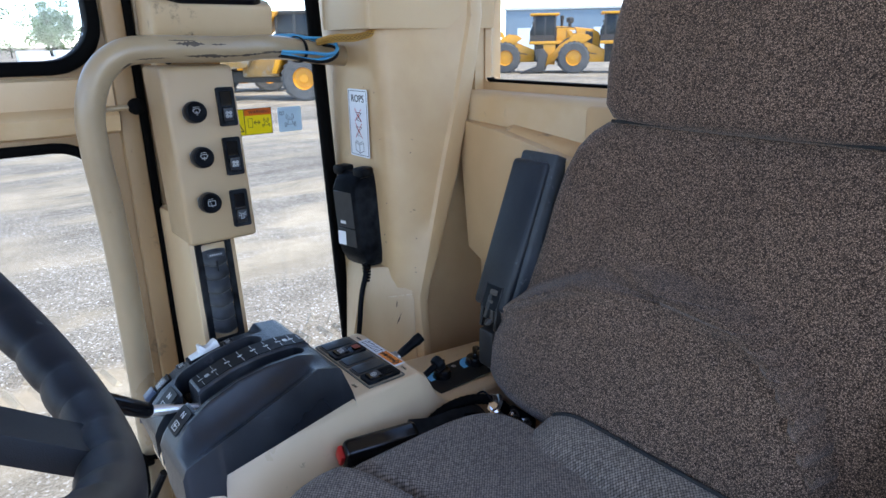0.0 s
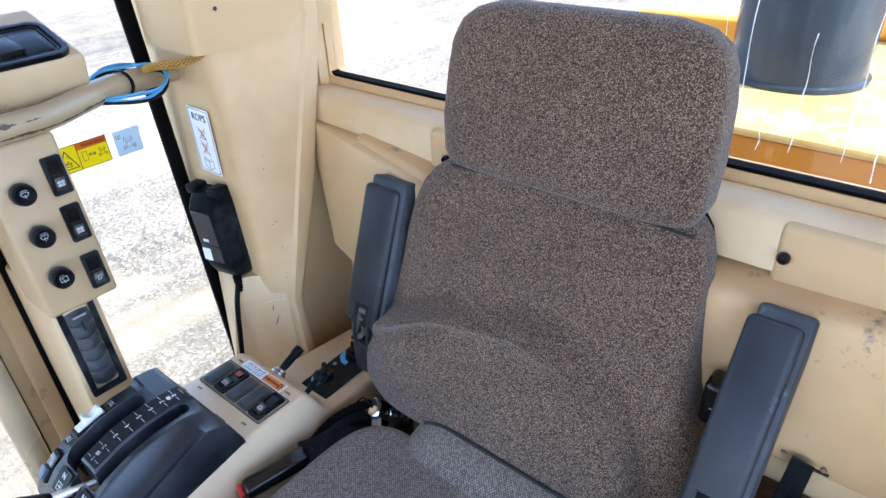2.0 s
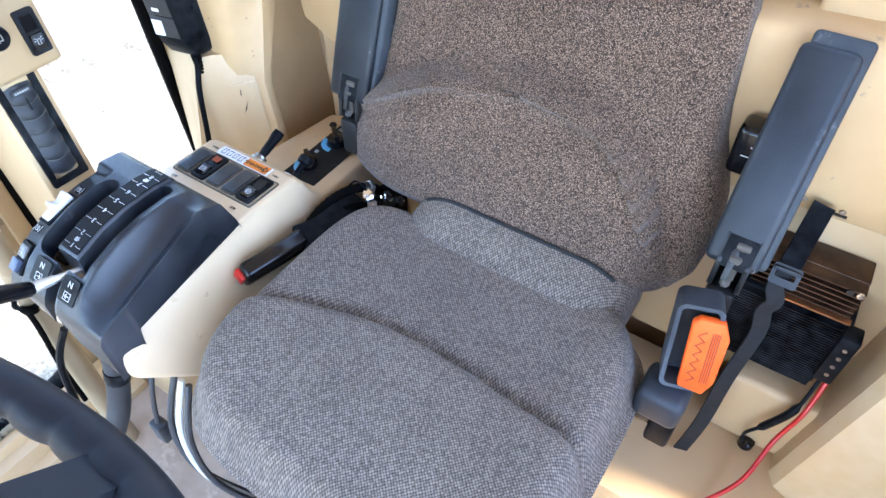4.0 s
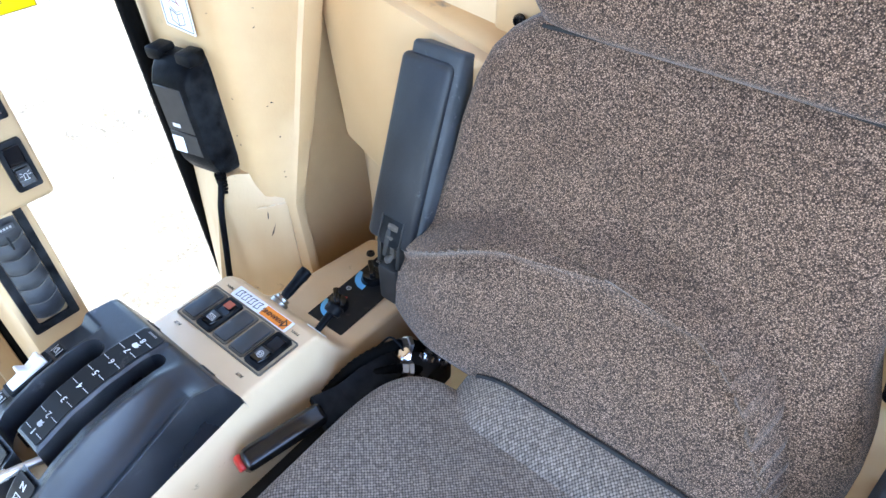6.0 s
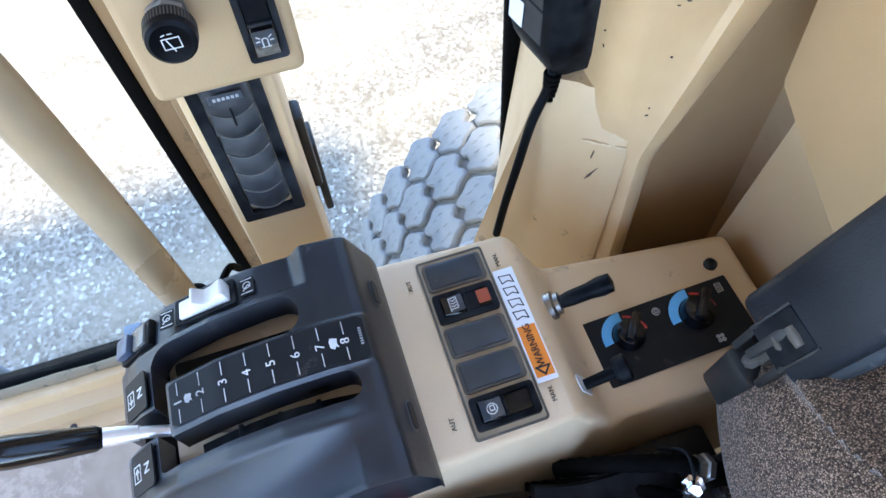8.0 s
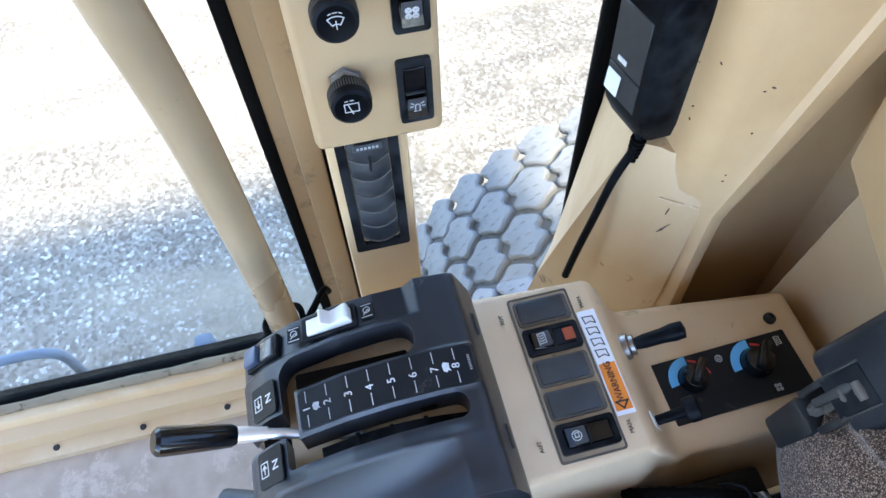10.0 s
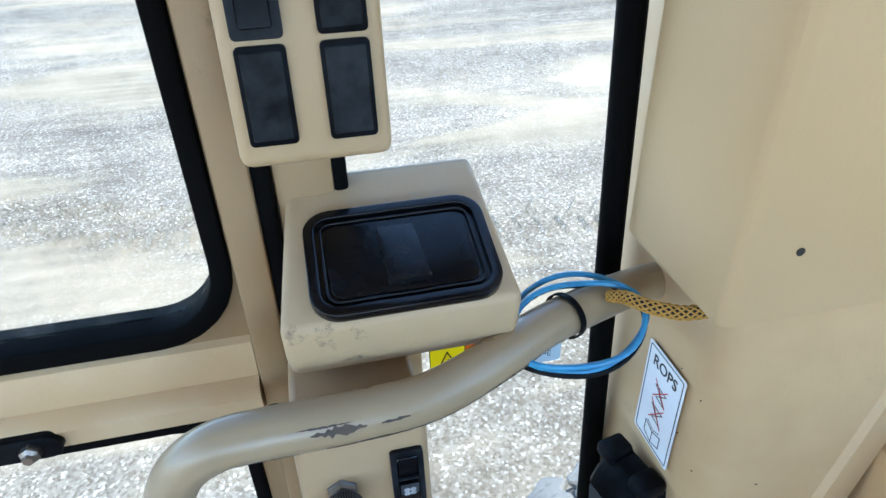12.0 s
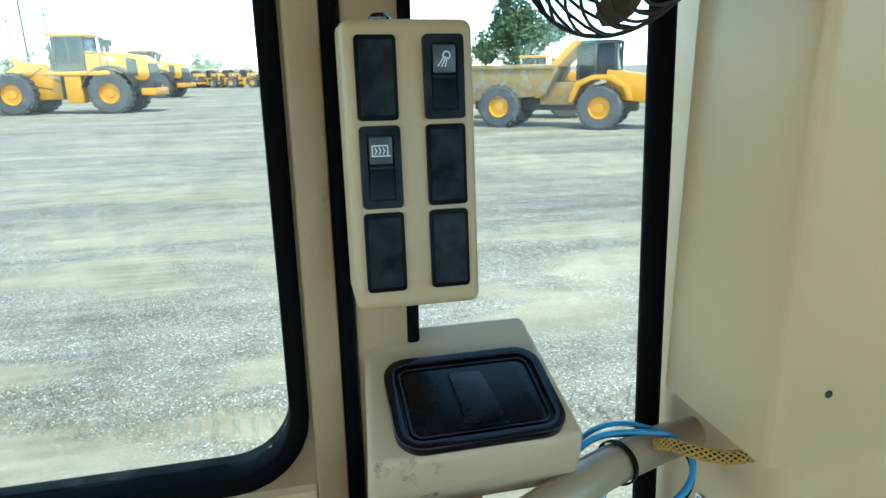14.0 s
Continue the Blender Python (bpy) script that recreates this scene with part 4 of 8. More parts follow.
# raised armrests: a long pad leaning back from its hinge
for side, x0, x1, lo_y, lo_z, hi_y, hi_z in (("l", -0.102, -0.034, 0.610, 0.668, 0.748, 0.893), ("r", -0.706, -0.624, 0.645, 0.655, 0.735, 0.893)):
    d = Vector((0, hi_y - lo_y, hi_z - lo_z))
    L = d.length
    ax = math.atan2(hi_z - lo_z, hi_y - lo_y)
    am = Matrix.Translation((0, lo_y, lo_z)) @ Matrix.Rotation(ax, 4, "X")
    # the pad's upper face looks to the front, so its thickness lies behind
    arm = part("armrest", placed(box(x0, x1 - 0.007, 0, L - 0.013, -0.046, 0.0, 0.009, 3), am), VINYL, seat, "dark grey vinyl armrest turned up")
    part("pad_back", placed(box(x0 + 0.007, x1, 0.006, L + 0.002, -0.066, -0.009, 0.006, 3), am), PADEDGE, arm, "paler grey moulded backing of the pad")
    xm = (x0 + x1) / 2
    y1, z1 = lo_y + 0.028, lo_z + 0.012
    notch = part("hinge_notch", placed(box(xm - 0.017, xm + 0.017, -0.001, 0.038, -0.040, 0.0012, 0.002, 2), am), BLACK, arm, "dark hinge notch")
    for q in (-1, 1):
        part("notch_lip", placed(box(xm + q * 0.0178 - 0.0010, xm + q * 0.0178 + 0.0010, -0.001, 0.039, -0.012, 0.0018, 0.0006, 1), am), DARKSTEEL, notch, "worn dark notch lip")
    part("tongue", placed(prism([(-0.0035, -0.016), (0.0035, -0.016), (0.004, 0.018), (0.002, 0.024), (-0.002, 0.024), (-0.004, 0.018)], "z", -0.006, 0.0018, 0.001, 2), am @ Matrix.Translation((xm - 0.003, 0, 0))), DARKSTEEL, notch, "worn dark steel tongue")
    part("roller", lathe([(0, -0.008), (0.0048, -0.0075), (0.0055, 0), (0.0048, 0.0075), (0, 0.008)], am @ Vector((xm + 0.003, 0.027, -0.0015)), (1, 0, 0), 16), DUSTSTEEL, notch, "dusty roller")
    for q in (-1, 1):
        xs_ = xm + q * 0.016
        plate_ = prism([(y1 - 0.032, z1 - 0.044), (y1 - 0.018, z1 - 0.054), (y1 + 0.045, z1 - 0.030), (y1 + 0.048, z1 + 0.012), (y1 - 0.002, z1 + 0.020), (y1 - 0.028, z1 - 0.008)], "x", xs_ - 0.003, xs_ + 0.003, 0.001, 1)
        part("hinge_plate", plate_, DARKSTEEL, arm, "worn dark hinge plate")
    part("hinge_bracket", box(xm - 0.007, xm + 0.007, y1 - 0.026, y1 + 0.03, z1 - 0.036, z1 + 0.002, 0.003, 2), DUSTSTEEL, arm, "worn steel hinge bracket")
    part("hinge_pin", lathe([(0, -0.023), (0.0055, -0.023), (0.0055, -0.020), (0.004, -0.019), (0.004, 0.019), (0.0055, 0.020), (0.0055, 0.023), (0, 0.023)], (xm, y1 - 0.018, z1 - 0.010), (1, 0, 0), 14), STEEL, arm)
    part("stop_screw", lathe([(0, -0.004), (0.005, -0.004), (0.006, 0.010), (0.003, 0.014), (0, 0.014)], (xm, y1 - 0.022, z1 - 0.032), (0, -0.8, -0.3), 6), DUSTSTEEL, arm, "dusty stop screw")
    part("hinge_arm", box(xm - 0.017, xm + 0.017, lo_y - 0.008, lo_y + 0.09, lo_z - 0.10, lo_z - 0.035, 0.006, 2), DARKSTEEL, arm)
# ---- switch panels on the post ----


def plate(w, h, d, r=0.003, bev=0.0012, n=4):
    return prism(rounded(-w / 2, w / 2, -h / 2, h / 2, r, n), "z", 0, d, bev, 2)


def slab(w, h, d, at=(0, 0, 0), bev=0.001):
    return box(at[0] - w / 2, at[0] + w / 2, at[1] - h / 2, at[1] + h / 2, at[2], at[2] + d, bev, 1)


def stroke(pts, w=0.0007, z=0.0):
    """A drawn line, as thin flat bars laid on a plate."""
    g = bmesh.new()
    for (ax, ay), (bx, by) in zip(pts, pts[1:]):
        L = math.hypot(bx - ax, by - ay)
        s = box(-L / 2 - w / 2, L / 2 + w / 2, -w / 2, w / 2, z, z + 0.0003, 0)
        placed(s, Matrix.Translation(((ax + bx) / 2, (ay + by) / 2, 0)) @ Matrix.Rotation(math.atan2(by - ay, bx - ax), 4, "Z"))
        g = merge(g, s)
    return g


def arc_pts(cx, cy, r, a0, a1, n=8):
    return [(cx + r * math.cos(radians(a0 + (a1 - a0) * i / n)), cy + r * math.sin(radians(a0 + (a1 - a0) * i / n))) for i in range(n + 1)]


ICONS = {
    "wiper": lambda s: [arc_pts(0, -s, 2.0 * s, 55, 125), [(-1.15 * s, 0.64 * s), (-0.55 * s, -0.35 * s)], [(1.15 * s, 0.64 * s), (0.55 * s, -0.35 * s)], arc_pts(0, -s, 0.85 * s, 52, 128), [(0, -0.9 * s), (0, 0.3 * s)], [(-0.9 * s, 1.35 * s), (-0.6 * s, 1.5 * s)], [(-0.3 * s, 1.55 * s), (0.3 * s, 1.55 * s)], [(0.6 * s, 1.5 * s), (0.9 * s, 1.35 * s)]],
    "rearwiper": lambda s: [[(-1.1 * s, -0.8 * s), (1.1 * s, -0.8 * s), (1.1 * s, 0.7 * s), (-1.1 * s, 0.7 * s), (-1.1 * s, -0.8 * s)], [(0.1 * s, -1.2 * s), (-0.5 * s, 0.5 * s)], [(-0.9 * s, 1.2 * s), (-0.5 * s, 1.3 * s)], [(-0.1 * s, 1.3 * s), (0.4 * s, 1.3 * s)]],
    "fan": lambda s: [arc_pts(a * s, b * s, 0.42 * s, 0, 360, 8) for a, b in ((-0.5, 0.5), (0.5, 0.5), (-0.5, -0.5), (0.5, -0.5))] + [arc_pts(a * s, b * s, 0.2 * s, 0, 360, 6) for a, b in ((-0.5, 0.5), (0.5, 0.5), (-0.5, -0.5), (0.5, -0.5))],
    "beacon": lambda s: [[(-0.6 * s, -0.9 * s), (0.6 * s, -0.9 * s)], [(-0.35 * s, -0.8 * s), (-0.35 * s, 0.3 * s)], [(0.35 * s, -0.8 * s), (0.35 * s, 0.3 * s)], arc_pts(0, 0.3 * s, 0.35 * s, 0, 180, 6), [(-0.6 * s, 0.7 * s), (-0.95 * s, 1.0 * s)], [(0.6 * s, 0.7 * s), (0.95 * s, 1.0 * s)], [(-0.7 * s, 0.2 * s), (-1.1 * s, 0.2 * s)], [(0.7 * s, 0.2 * s), (1.1 * s, 0.2 * s)]],
    "lamp": lambda s: [arc_pts(0.3 * s, 0.5 * s, 0.5 * s, -60, 200, 8), [(-0.15 * s, 0.3 * s), (0.55 * s, 0.05 * s)], [(-0.2 * s, 0.1 * s), (-0.9 * s, -0.9 * s)], [(0.1 * s, 0.0 * s), (-0.4 * s, -0.95 * s)], [(0.35 * s, -0.1 * s), (0.1 * s, -0.95 * s)]],
    "heat": lambda s: [[(-1.2 * s, -0.7 * s), (-1.2 * s, 0.7 * s), (0.9 * s, 0.7 * s), (0.9 * s, -0.5 * s)], [(-1.2 * s, -0.7 * s), (1.2 * s, -0.7 * s)]] + [[(x * s - 0.1 * s, -0.4 * s), (x * s + 0.1 * s, 0.0), (x * s - 0.1 * s, 0.4 * s)] for x in (-0.7, -0.15, 0.4)],
    "coffee": lambda s: [arc_pts(0, 0, 0.9 * s, 0, 360, 10), [(-0.5 * s, -0.3 * s), (-0.5 * s, 0.4 * s), (0.3 * s, 0.4 * s), (0.3 * s, -0.3 * s), (-0.5 * s, -0.3 * s)]],
}


def icon(kind, s, w=0.0006):
    g = bmesh.new()
    for line in ICONS[kind](s):
        g = merge(g, stroke(line, w))
    return g


def rocker(parent, m, w, h, kind=None, tilt=11, lens="low"):
    """A rocker switch, or a blank plug where kind is None."""
    if kind is None:
        b = part("blank_plug", placed(merge(plate(w, h, 0.003), slab(w * 0.82, h * 0.88, 0.0012, (0, 0, 0.003), 0.0006)), m), BLACK, parent, "blank black switch plug")
        return b
    o = rounded(-w / 2, w / 2, -h / 2, h / 2, 0.003, 3)
    i = rounded(-w * 0.33, w * 0.33, -h * 0.40, h * 0.40, 0.002, 3)
    g = ring_frame(o, i, "z", 0.0, 0.0046)
    g = merge(g, slab(w * 0.7, h * 0.84, 0.001, (0, 0, 0), 0))
    b = part("rocker_switch", placed(g, m), BLACK, parent, "black rocker switch")
    hh = h * 0.39
    t = math.tan(radians(tilt))
    prof = [(-hh, 0.001), (-hh, 0.004 + hh * t), (-hh * 0.1, 0.0035), (hh * 0.12, 0.003), (hh, 0.004 - hh * t * 0.1 + 0.002), (hh, 0.001)]
    p = prism(prof, "x", -w * 0.315, w * 0.315, 0.0007, 1)
    part("paddle", placed(p, m), GLOSS if lens == "low" else BLACK, b, "black rocker")
    part("ledge", placed(box(-w * 0.30, w * 0.30, -0.0012, 0.0010, 0.003, 0.0062, 0.0006, 1), m), BLACK, b)
    s = 1 if lens == "high" else -1
    lm = m @ Matrix.Translation((0, s * hh * 0.52, 0.0042 + (hh * 0.52 * t if s < 0 else 0.0008))) @ Matrix.Rotation(radians(tilt if s < 0 else 2), 4, "X")
    part("lens", placed(plate(w * 0.55, h * 0.32, 0.0008, 0.0012, 0.0003), lm), LENSM, b, "smoked grey symbol lens")
    part("symbol", placed(icon(kind, h * 0.088, 0.0008), lm @ Matrix.Translation((0, 0, 0.0010))), SILK, b, "white printed symbol")
    return b


LENSM = mat("smoked_lens", (0.055, 0.060, 0.066), (0.035, 0.039, 0.044), 60, 0.3)

KNURL = mat("dusty_knurl", (0.040, 0.040, 0.038), (0.09, 0.085, 0.075), 90, 0.6, spec=0.3)
lower = thing("switch_panel", (-0.96, 0.335, 0.90), "tan switch box with three knobs and three rocker switches", "switch panel")
LP = 0.11


def on_lower(y, z):
    return facing((-0.933 - LP * (z - 0.821), y, z), (0, 1, 0), (-LP, 0, 1))


g = box(-1.03, -0.933, 0.283, 0.388, 0.768, 1.027, 0.007, 3)
for v in g.verts:
    v.co.x -= LP * (v.co.z - 0.821)
part("housing", g, PANELTAN, lower)
for (ky, kz), kind in (((0.3155, 0.962), "wiper"), ((0.3155, 0.898), "wiper"), ((0.3155, 0.832), "rearwiper")):
    m = on_lower(ky, kz)
    at, ax = m.translation, m.to_3x3() @ Vector((0, 0, 1))
    k = part("knob", lathe([(0, 0.0125), (0.0136, 0.0125), (0.0152, 0.0140), (0.0152, 0.0240), (0.0147, 0.0290), (0.0124, 0.0308), (0.0105, 0.0299), (0, 0.0295)], at, ax, 40), BLACK, lower, "black ribbed turn knob")
    part("collar", lathe([(0, 0), (0.0135, 0), (0.0135, 0.0012), (0.0118, 0.0015), (0.0118, 0.0065), (0.0092, 0.0080), (0.0092, 0.0127), (0, 0.0127)], at, ax, 6), STEEL, k, "bare metal fixing nut")
    g = bmesh.new()
    for q in range(48):
        a = 2 * math.pi * q / 48
        s = slab(0.0010, 0.0007, 0.0092, (0, 0.01525, 0.0142), 0)
        placed(s, m @ Matrix.Rotation(a, 4, "Z"))
        g = merge(g, s)
    part("ribs", g, KNURL, k, "dusty knurled edge")
    part("symbol", placed(icon(kind, 0.0046, 0.0006), m @ Matrix.Translation((0, 0, 0.0297))), SILK, k, "white printed symbol")
for (ry, rz), kind in (((0.3690, 0.967), "fan"), ((0.3675, 0.894), "fan"), ((0.3660, 0.815), "beacon")):
    rocker(lower, on_lower(ry, rz), 0.0265, 0.057, kind)

upper = thing("switch_panel", (-1.0, 0.333, 1.34), "tan switch box with two switches and four blank plugs", "switch panel")


def on_upper(y, z):
    return facing((-0.979 - 0.105 * (z - 1.256), y, z), (0, 1, 0), (-0.105, 0, 1))


g = box(-1.035, -0.979, 0.288, 0.3805, 1.236, 1.438, 0.007, 3)
for v in g.verts:
    v.co.x -= 0.105 * (v.co.z - 1.256)
part("housing", g, PANELTAN, upper)
part("screw", lathe([(0, 0), (0.008, 0), (0.008, 0.003), (0.005, 0.006), (0, 0.006)], (-1.02, 0.318, 1.437), (0, 0, 1), 14), GLOSS, upper)
for row, z in enumerate((1.399, 1.339, 1.279)):
    for col, y in enumerate((0.3105, 0.3575)):
        kind = {(0, 1): "lamp", (1, 0): "heat"}.get((row, col))
        rocker(upper, on_upper(y, z), 0.0285, 0.057, kind, lens="high", tilt=6)

# air outlet on the post
vent = thing("air_vent", (-0.945, 0.325, 0.68), "black louvred air outlet set into the post", "air vent")


def on_post(y, z):
    return facing((-0.944 - 0.09 * (z - 0.62), y, z), (0, 1, 0), (-0.09, 0, 1))


m = on_post(0.324, 0.683)
o, i = rounded(-0.028, 0.028, -0.088, 0.088, 0.003, 3), rounded(-0.019, 0.019, -0.078, 0.078, 0.004, 3)
part("frame", placed(merge(ring_frame(o, i, "z", 0, 0.005), slab(0.05, 0.17, 0.001, (0, 0, -0.002), 0)), m), BLACK, vent)
LOUVRE = mat("worn_louvre", (0.012, 0.014, 0.017), (0.024, 0.026, 0.030), 60, 0.36, bump=0.2, bump_scale=900, wear=(0.07, 0.07, 0.07), wear_scale=60, wear_at=0.66, spec=0.3, edge=(0.13, 0.125, 0.115))
# pale tone gives the louvre lips their dust and painted catch of light
LIPM = mat("dusty_lit_lip", (0.10, 0.095, 0.085), (0.05, 0.048, 0.044), 120, 0.5)
for k in range(6):
    rows = []
    for i in range(13):
        u = -1 + 2 * i / 12
        x = 0.0182 * u
        bow = 1 - u * u
        top, low = 0.011 + 0.002 * bow, -0.009 - 0.0055 * bow
        rise = 0.0045 * bow
        rows.append([Vector(p) for p in ((x, top, 0.0005 + rise * 0.3), (x, (top + low) / 2, 0.0035 + rise * 0.8), (x, low + 0.002, 0.0058 + rise), (x, low, 0.0052 + rise), (x, low + 0.001, 0.0036 + rise), (x, (top + low) / 2, 0.0015 + rise * 0.6), (x, top, -0.001))])
    part("louvre", placed(loft(rows), m @ Matrix.Translation((0, -0.056 + k * 0.0222, -0.001))), LOUVRE, vent)
    lip = [m @ Matrix.Translation((0, -0.056 + k * 0.0222, -0.001)) @ Vector((0.0182 * u, -0.0085 - 0.0055 * (1 - u * u), 0.0062 + 0.0045 * (1 - u * u))) for u in [-1 + 2 * i / 12 for i in range(13)]]
    part("louvre_lip", sweep(lip, 0.00075, 6), LIPM, vent, "pale strip for the dusty, lit lip of a louvre")
part("slider", placed(slab(0.002, 0.018, 0.003, (0, 0.042, 0.0095)), m), BLACK, vent)
part("label", placed(slab(0.026, 0.008, 0.0008, (0, 0.060, 0.0085)), m), LENSM, vent)
g = bmesh.new()
for k in range(6):
    g = merge(g, placed(slab(0.0022, 0.0026, 0.0004, (-0.0085 + 0.0034 * k, 0.060, 0.0093), 0), m.copy()))
part("lettering", g, WORNPRINT, vent)
lone("pane_latch", merge(box(-1.07, -1.04, 0.360, 0.372, 0.48, 0.60, 0.004), box(-1.10, -1.06, 0.366, 0.376, 0.40, 0.53, 0.003)), DARKSTEEL, "small worn black pane latch on the post", "latch")

# lidded ashtray box
# the edge tint paints highlights along the lid and its finger tab
LIDM = mat("black_lid_lit_edges", (0.0018, 0.0018, 0.0022), (0.0036, 0.0037, 0.0044), 40, 0.26, bump=0.12, bump_scale=300, spec=0.22, edge=(0.03, 0.03, 0.032))
GRIMY = mat("grimy_tan_moulding", (0.50, 0.350, 0.198), (0.45, 0.308, 0.168), 14, 0.55, bump=0.25, bump_scale=900, wear=(0.13, 0.088, 0.052), wear_scale=11, wear_at=0.60)
ash = thing("ashtray", (-1.05, 0.38, 1.05), "tan corner box with a glossy black lidded ashtray", "ashtray")
prof = [(-0.973, 1.112), (-0.980, 1.074), (-1.000, 1.046), (-1.125, 1.046), (-1.125, 1.160), (-1.10, 1.153)]
g = prism(prof, "y", 0.290, 0.470, 0.007, 3)
for v in g.verts:
    if v.co.x < -1.06:
        v.co.y += (0.012 if v.co.y < 0.38 else -0.003) * smooth(-1.06, -1.10, v.co.x)
part("housing", g, GRIMY, ash)
upd = Vector((-0.127, 0, 0.041)).normalized()
m = facing((-1.024, 0.386, 1.1285), (0, 1, 0), upd)
m = m @ Matrix.Translation((0, 0, 0.001))
g = bmesh.new()
for a, b, h in ((0.000, 0.0085, 0.0065), (0.0122, 0.0142, 0.0050)):
    ro, ri = rounded(-0.0725 + a, 0.0725 - a, -0.0515 + a, 0.0515 - a, 0.022 - a), rounded(-0.0725 + b, 0.0725 - b, -0.0515 + b, 0.0515 - b, 0.022 - b)
    g = ring_frame(ro, ri, "z", -0.002, h, g)
bmesh.ops.bevel(g, geom=[e for e in g.edges if e.calc_face_angle(0) > 0.8], offset=0.0009, segments=3, profile=0.5, affect="EDGES", clamp_overlap=True)
g = merge(g, prism(rounded(-0.072, 0.072, -0.051, 0.051, 0.021), "z", -0.002, 0.002))
part("rim", placed(g, m), GLOSS, ash, "ribbed glossy black rim")
part("lid", placed(prism(rounded(-0.0565, 0.0565, -0.0355, 0.0355, 0.010), "z", 0.0, 0.0042, 0.0015, 2), m), LIDM, ash, "glossy black lid")
g = loft([[Vector(p) for p in ((-0.016, 0.028, 0.003), (0.014, 0.028, 0.003), (0.014, 0.028, 0.0055), (-0.016, 0.028, 0.0055))], [Vector(p) for p in ((-0.014, -0.030, 0.003), (0.018, -0.030, 0.003), (0.018, -0.030, 0.0115), (-0.014, -0.030, 0.0115))]])
bmesh.ops.bevel(g, geom=list(g.edges), offset=0.0018, segments=2, profile=0.5, affect="EDGES", clamp_overlap=True)
part("finger_tab", placed(g, m), LIDM, ash, "glossy raised finger tab")
part("screw", lathe([(0, 0), (0.007, 0), (0.0065, 0.003), (0.003, 0.005), (0, 0.004)], (-1.03, 0.318, 1.035), (0.95, 0, -0.3), 14), DARKSTEEL, ash)
part("bracket", box(-1.06, -1.035, 0.30, 0.40, 0.97, 1.05, 0.003), TAN, ash)

# handrail, with its ball-ended stop
rail = thing("handrail", (-0.955, 0.19, 0.0), "chipped tan tubular grab handle bent round the post", "handrail")
pts = [(-0.955, 0.180, 0.0), (-0.955, 0.186, 0.30), (-0.955, 0.190, 0.52), (-0.952, 0.191, 0.75), (-0.951, 0.188, 0.85), (-0.950, 0.184, 0.92), (-0.948, 0.186, 0.975), (-0.946, 0.203, 1.020), (-0.943, 0.234, 1.046), (-0.942, 0.275, 1.051), (-0.943, 0.330, 1.050), (-0.950, 0.390, 1.049), (-0.972, 0.445, 1.051), (-1.005, 0.500, 1.048), (-1.035, 0.560, 1.040), (-1.058, 0.62, 1.034), (-1.063, 0.655, 1.031)]
part("tube", sweep(glide(pts, 6), 0.0185, 20), RAILP, rail)
# paint chips along the bend, and a knotted cord
path_ = glide(pts, 24)
for k, (i0, i1, a0, a1) in enumerate(((57, 61, 10, 34), (58, 66, -38, -22), (64, 72, -36, -24), (70, 76, -30, -16), (50, 56, -44, -36), (56, 60, 34, 40), (62, 64, 16, 24), (46, 49, -60, -46))):
    q = random.Random(50 + k)
    cells = []
    for i in range(i0 * 4, i1 * 4 + 1):
        d = (path_[i + 1] - path_[i - 1]).normalized()
        side_ = Vector((1, 0, 0)) - d * d.x
        side_.normalize()
        top_ = d.cross(side_)
        if top_.z < 0:
            top_ = -top_
        f_ = math.sin(math.pi * (i - i0 * 4 + 0.8) / (i1 * 4 - i0 * 4 + 1.6))
        lo_, hi_ = a0 + (a1 - a0) * 0.5 * (1 - f_ * q.uniform(0.15, 1.25)), a1 - (a1 - a0) * 0.5 * (1 - f_ * q.uniform(0.15, 1.25))
        cells.append([path_[i] + (side_ * math.cos(radians(a)) + top_ * math.sin(radians(a))) * r_ for r_, a in ((0.01875, lo_), (0.0188, (lo_ + hi_) / 2), (0.01875, hi_), (0.0175, hi_), (0.0175, lo_))])
    part("paint_chip", loft(cells), CHIP, rail, "bare brown paint chip")
knot = thing("tie_cord", (-0.945, 0.19, 0.44), "dark cord knotted round the handrail", "cord")
part("loop", sweep(glide([(-0.937, 0.172, 0.445), (-0.934, 0.190, 0.442), (-0.940, 0.208, 0.446), (-0.957, 0.212, 0.450), (-0.974, 0.205, 0.448), (-0.976, 0.180, 0.444), (-0.960, 0.165, 0.443)], 6, True), 0.0042, 8, closed=True), RUBBER, knot)
part("knot", sweep(glide([(-0.936, 0.166, 0.452), (-0.928, 0.172, 0.446), (-0.932, 0.180, 0.437), (-0.940, 0.172, 0.434)], 5, True), 0.005, 8, closed=True), RUBBER, knot)
part("tail", sweep(glide([(-0.934, 0.170, 0.440), (-0.932, 0.168, 0.40), (-0.936, 0.160, 0.30), (-0.934, 0.157, 0.20)], 6), 0.0045, 8), RUBBER, knot)
part("tether", sweep(glide([(-0.940, 0.208, 0.446), (-0.962, 0.228, 0.455), (-0.985, 0.242, 0.452), (-1.0, 0.246, 0.42)], 6), 0.0045, 8), RUBBER, knot)
stop = part("stop_rod", sweep([Vector((-1.035, 0.19, 0.966)), Vector((-1.035, 0.262, 0.969))], 0.004, 10), RAILP, rail, "tan painted stop rod")
part("ball", lathe([(0.0125 * math.sin(math.pi * k / 10), -0.0125 * math.cos(math.pi * k / 10)) for k in range(11)], (-1.035, 0.264, 0.969), (0, 0, 1), 18), RUBBER, stop, "black rubber ball")

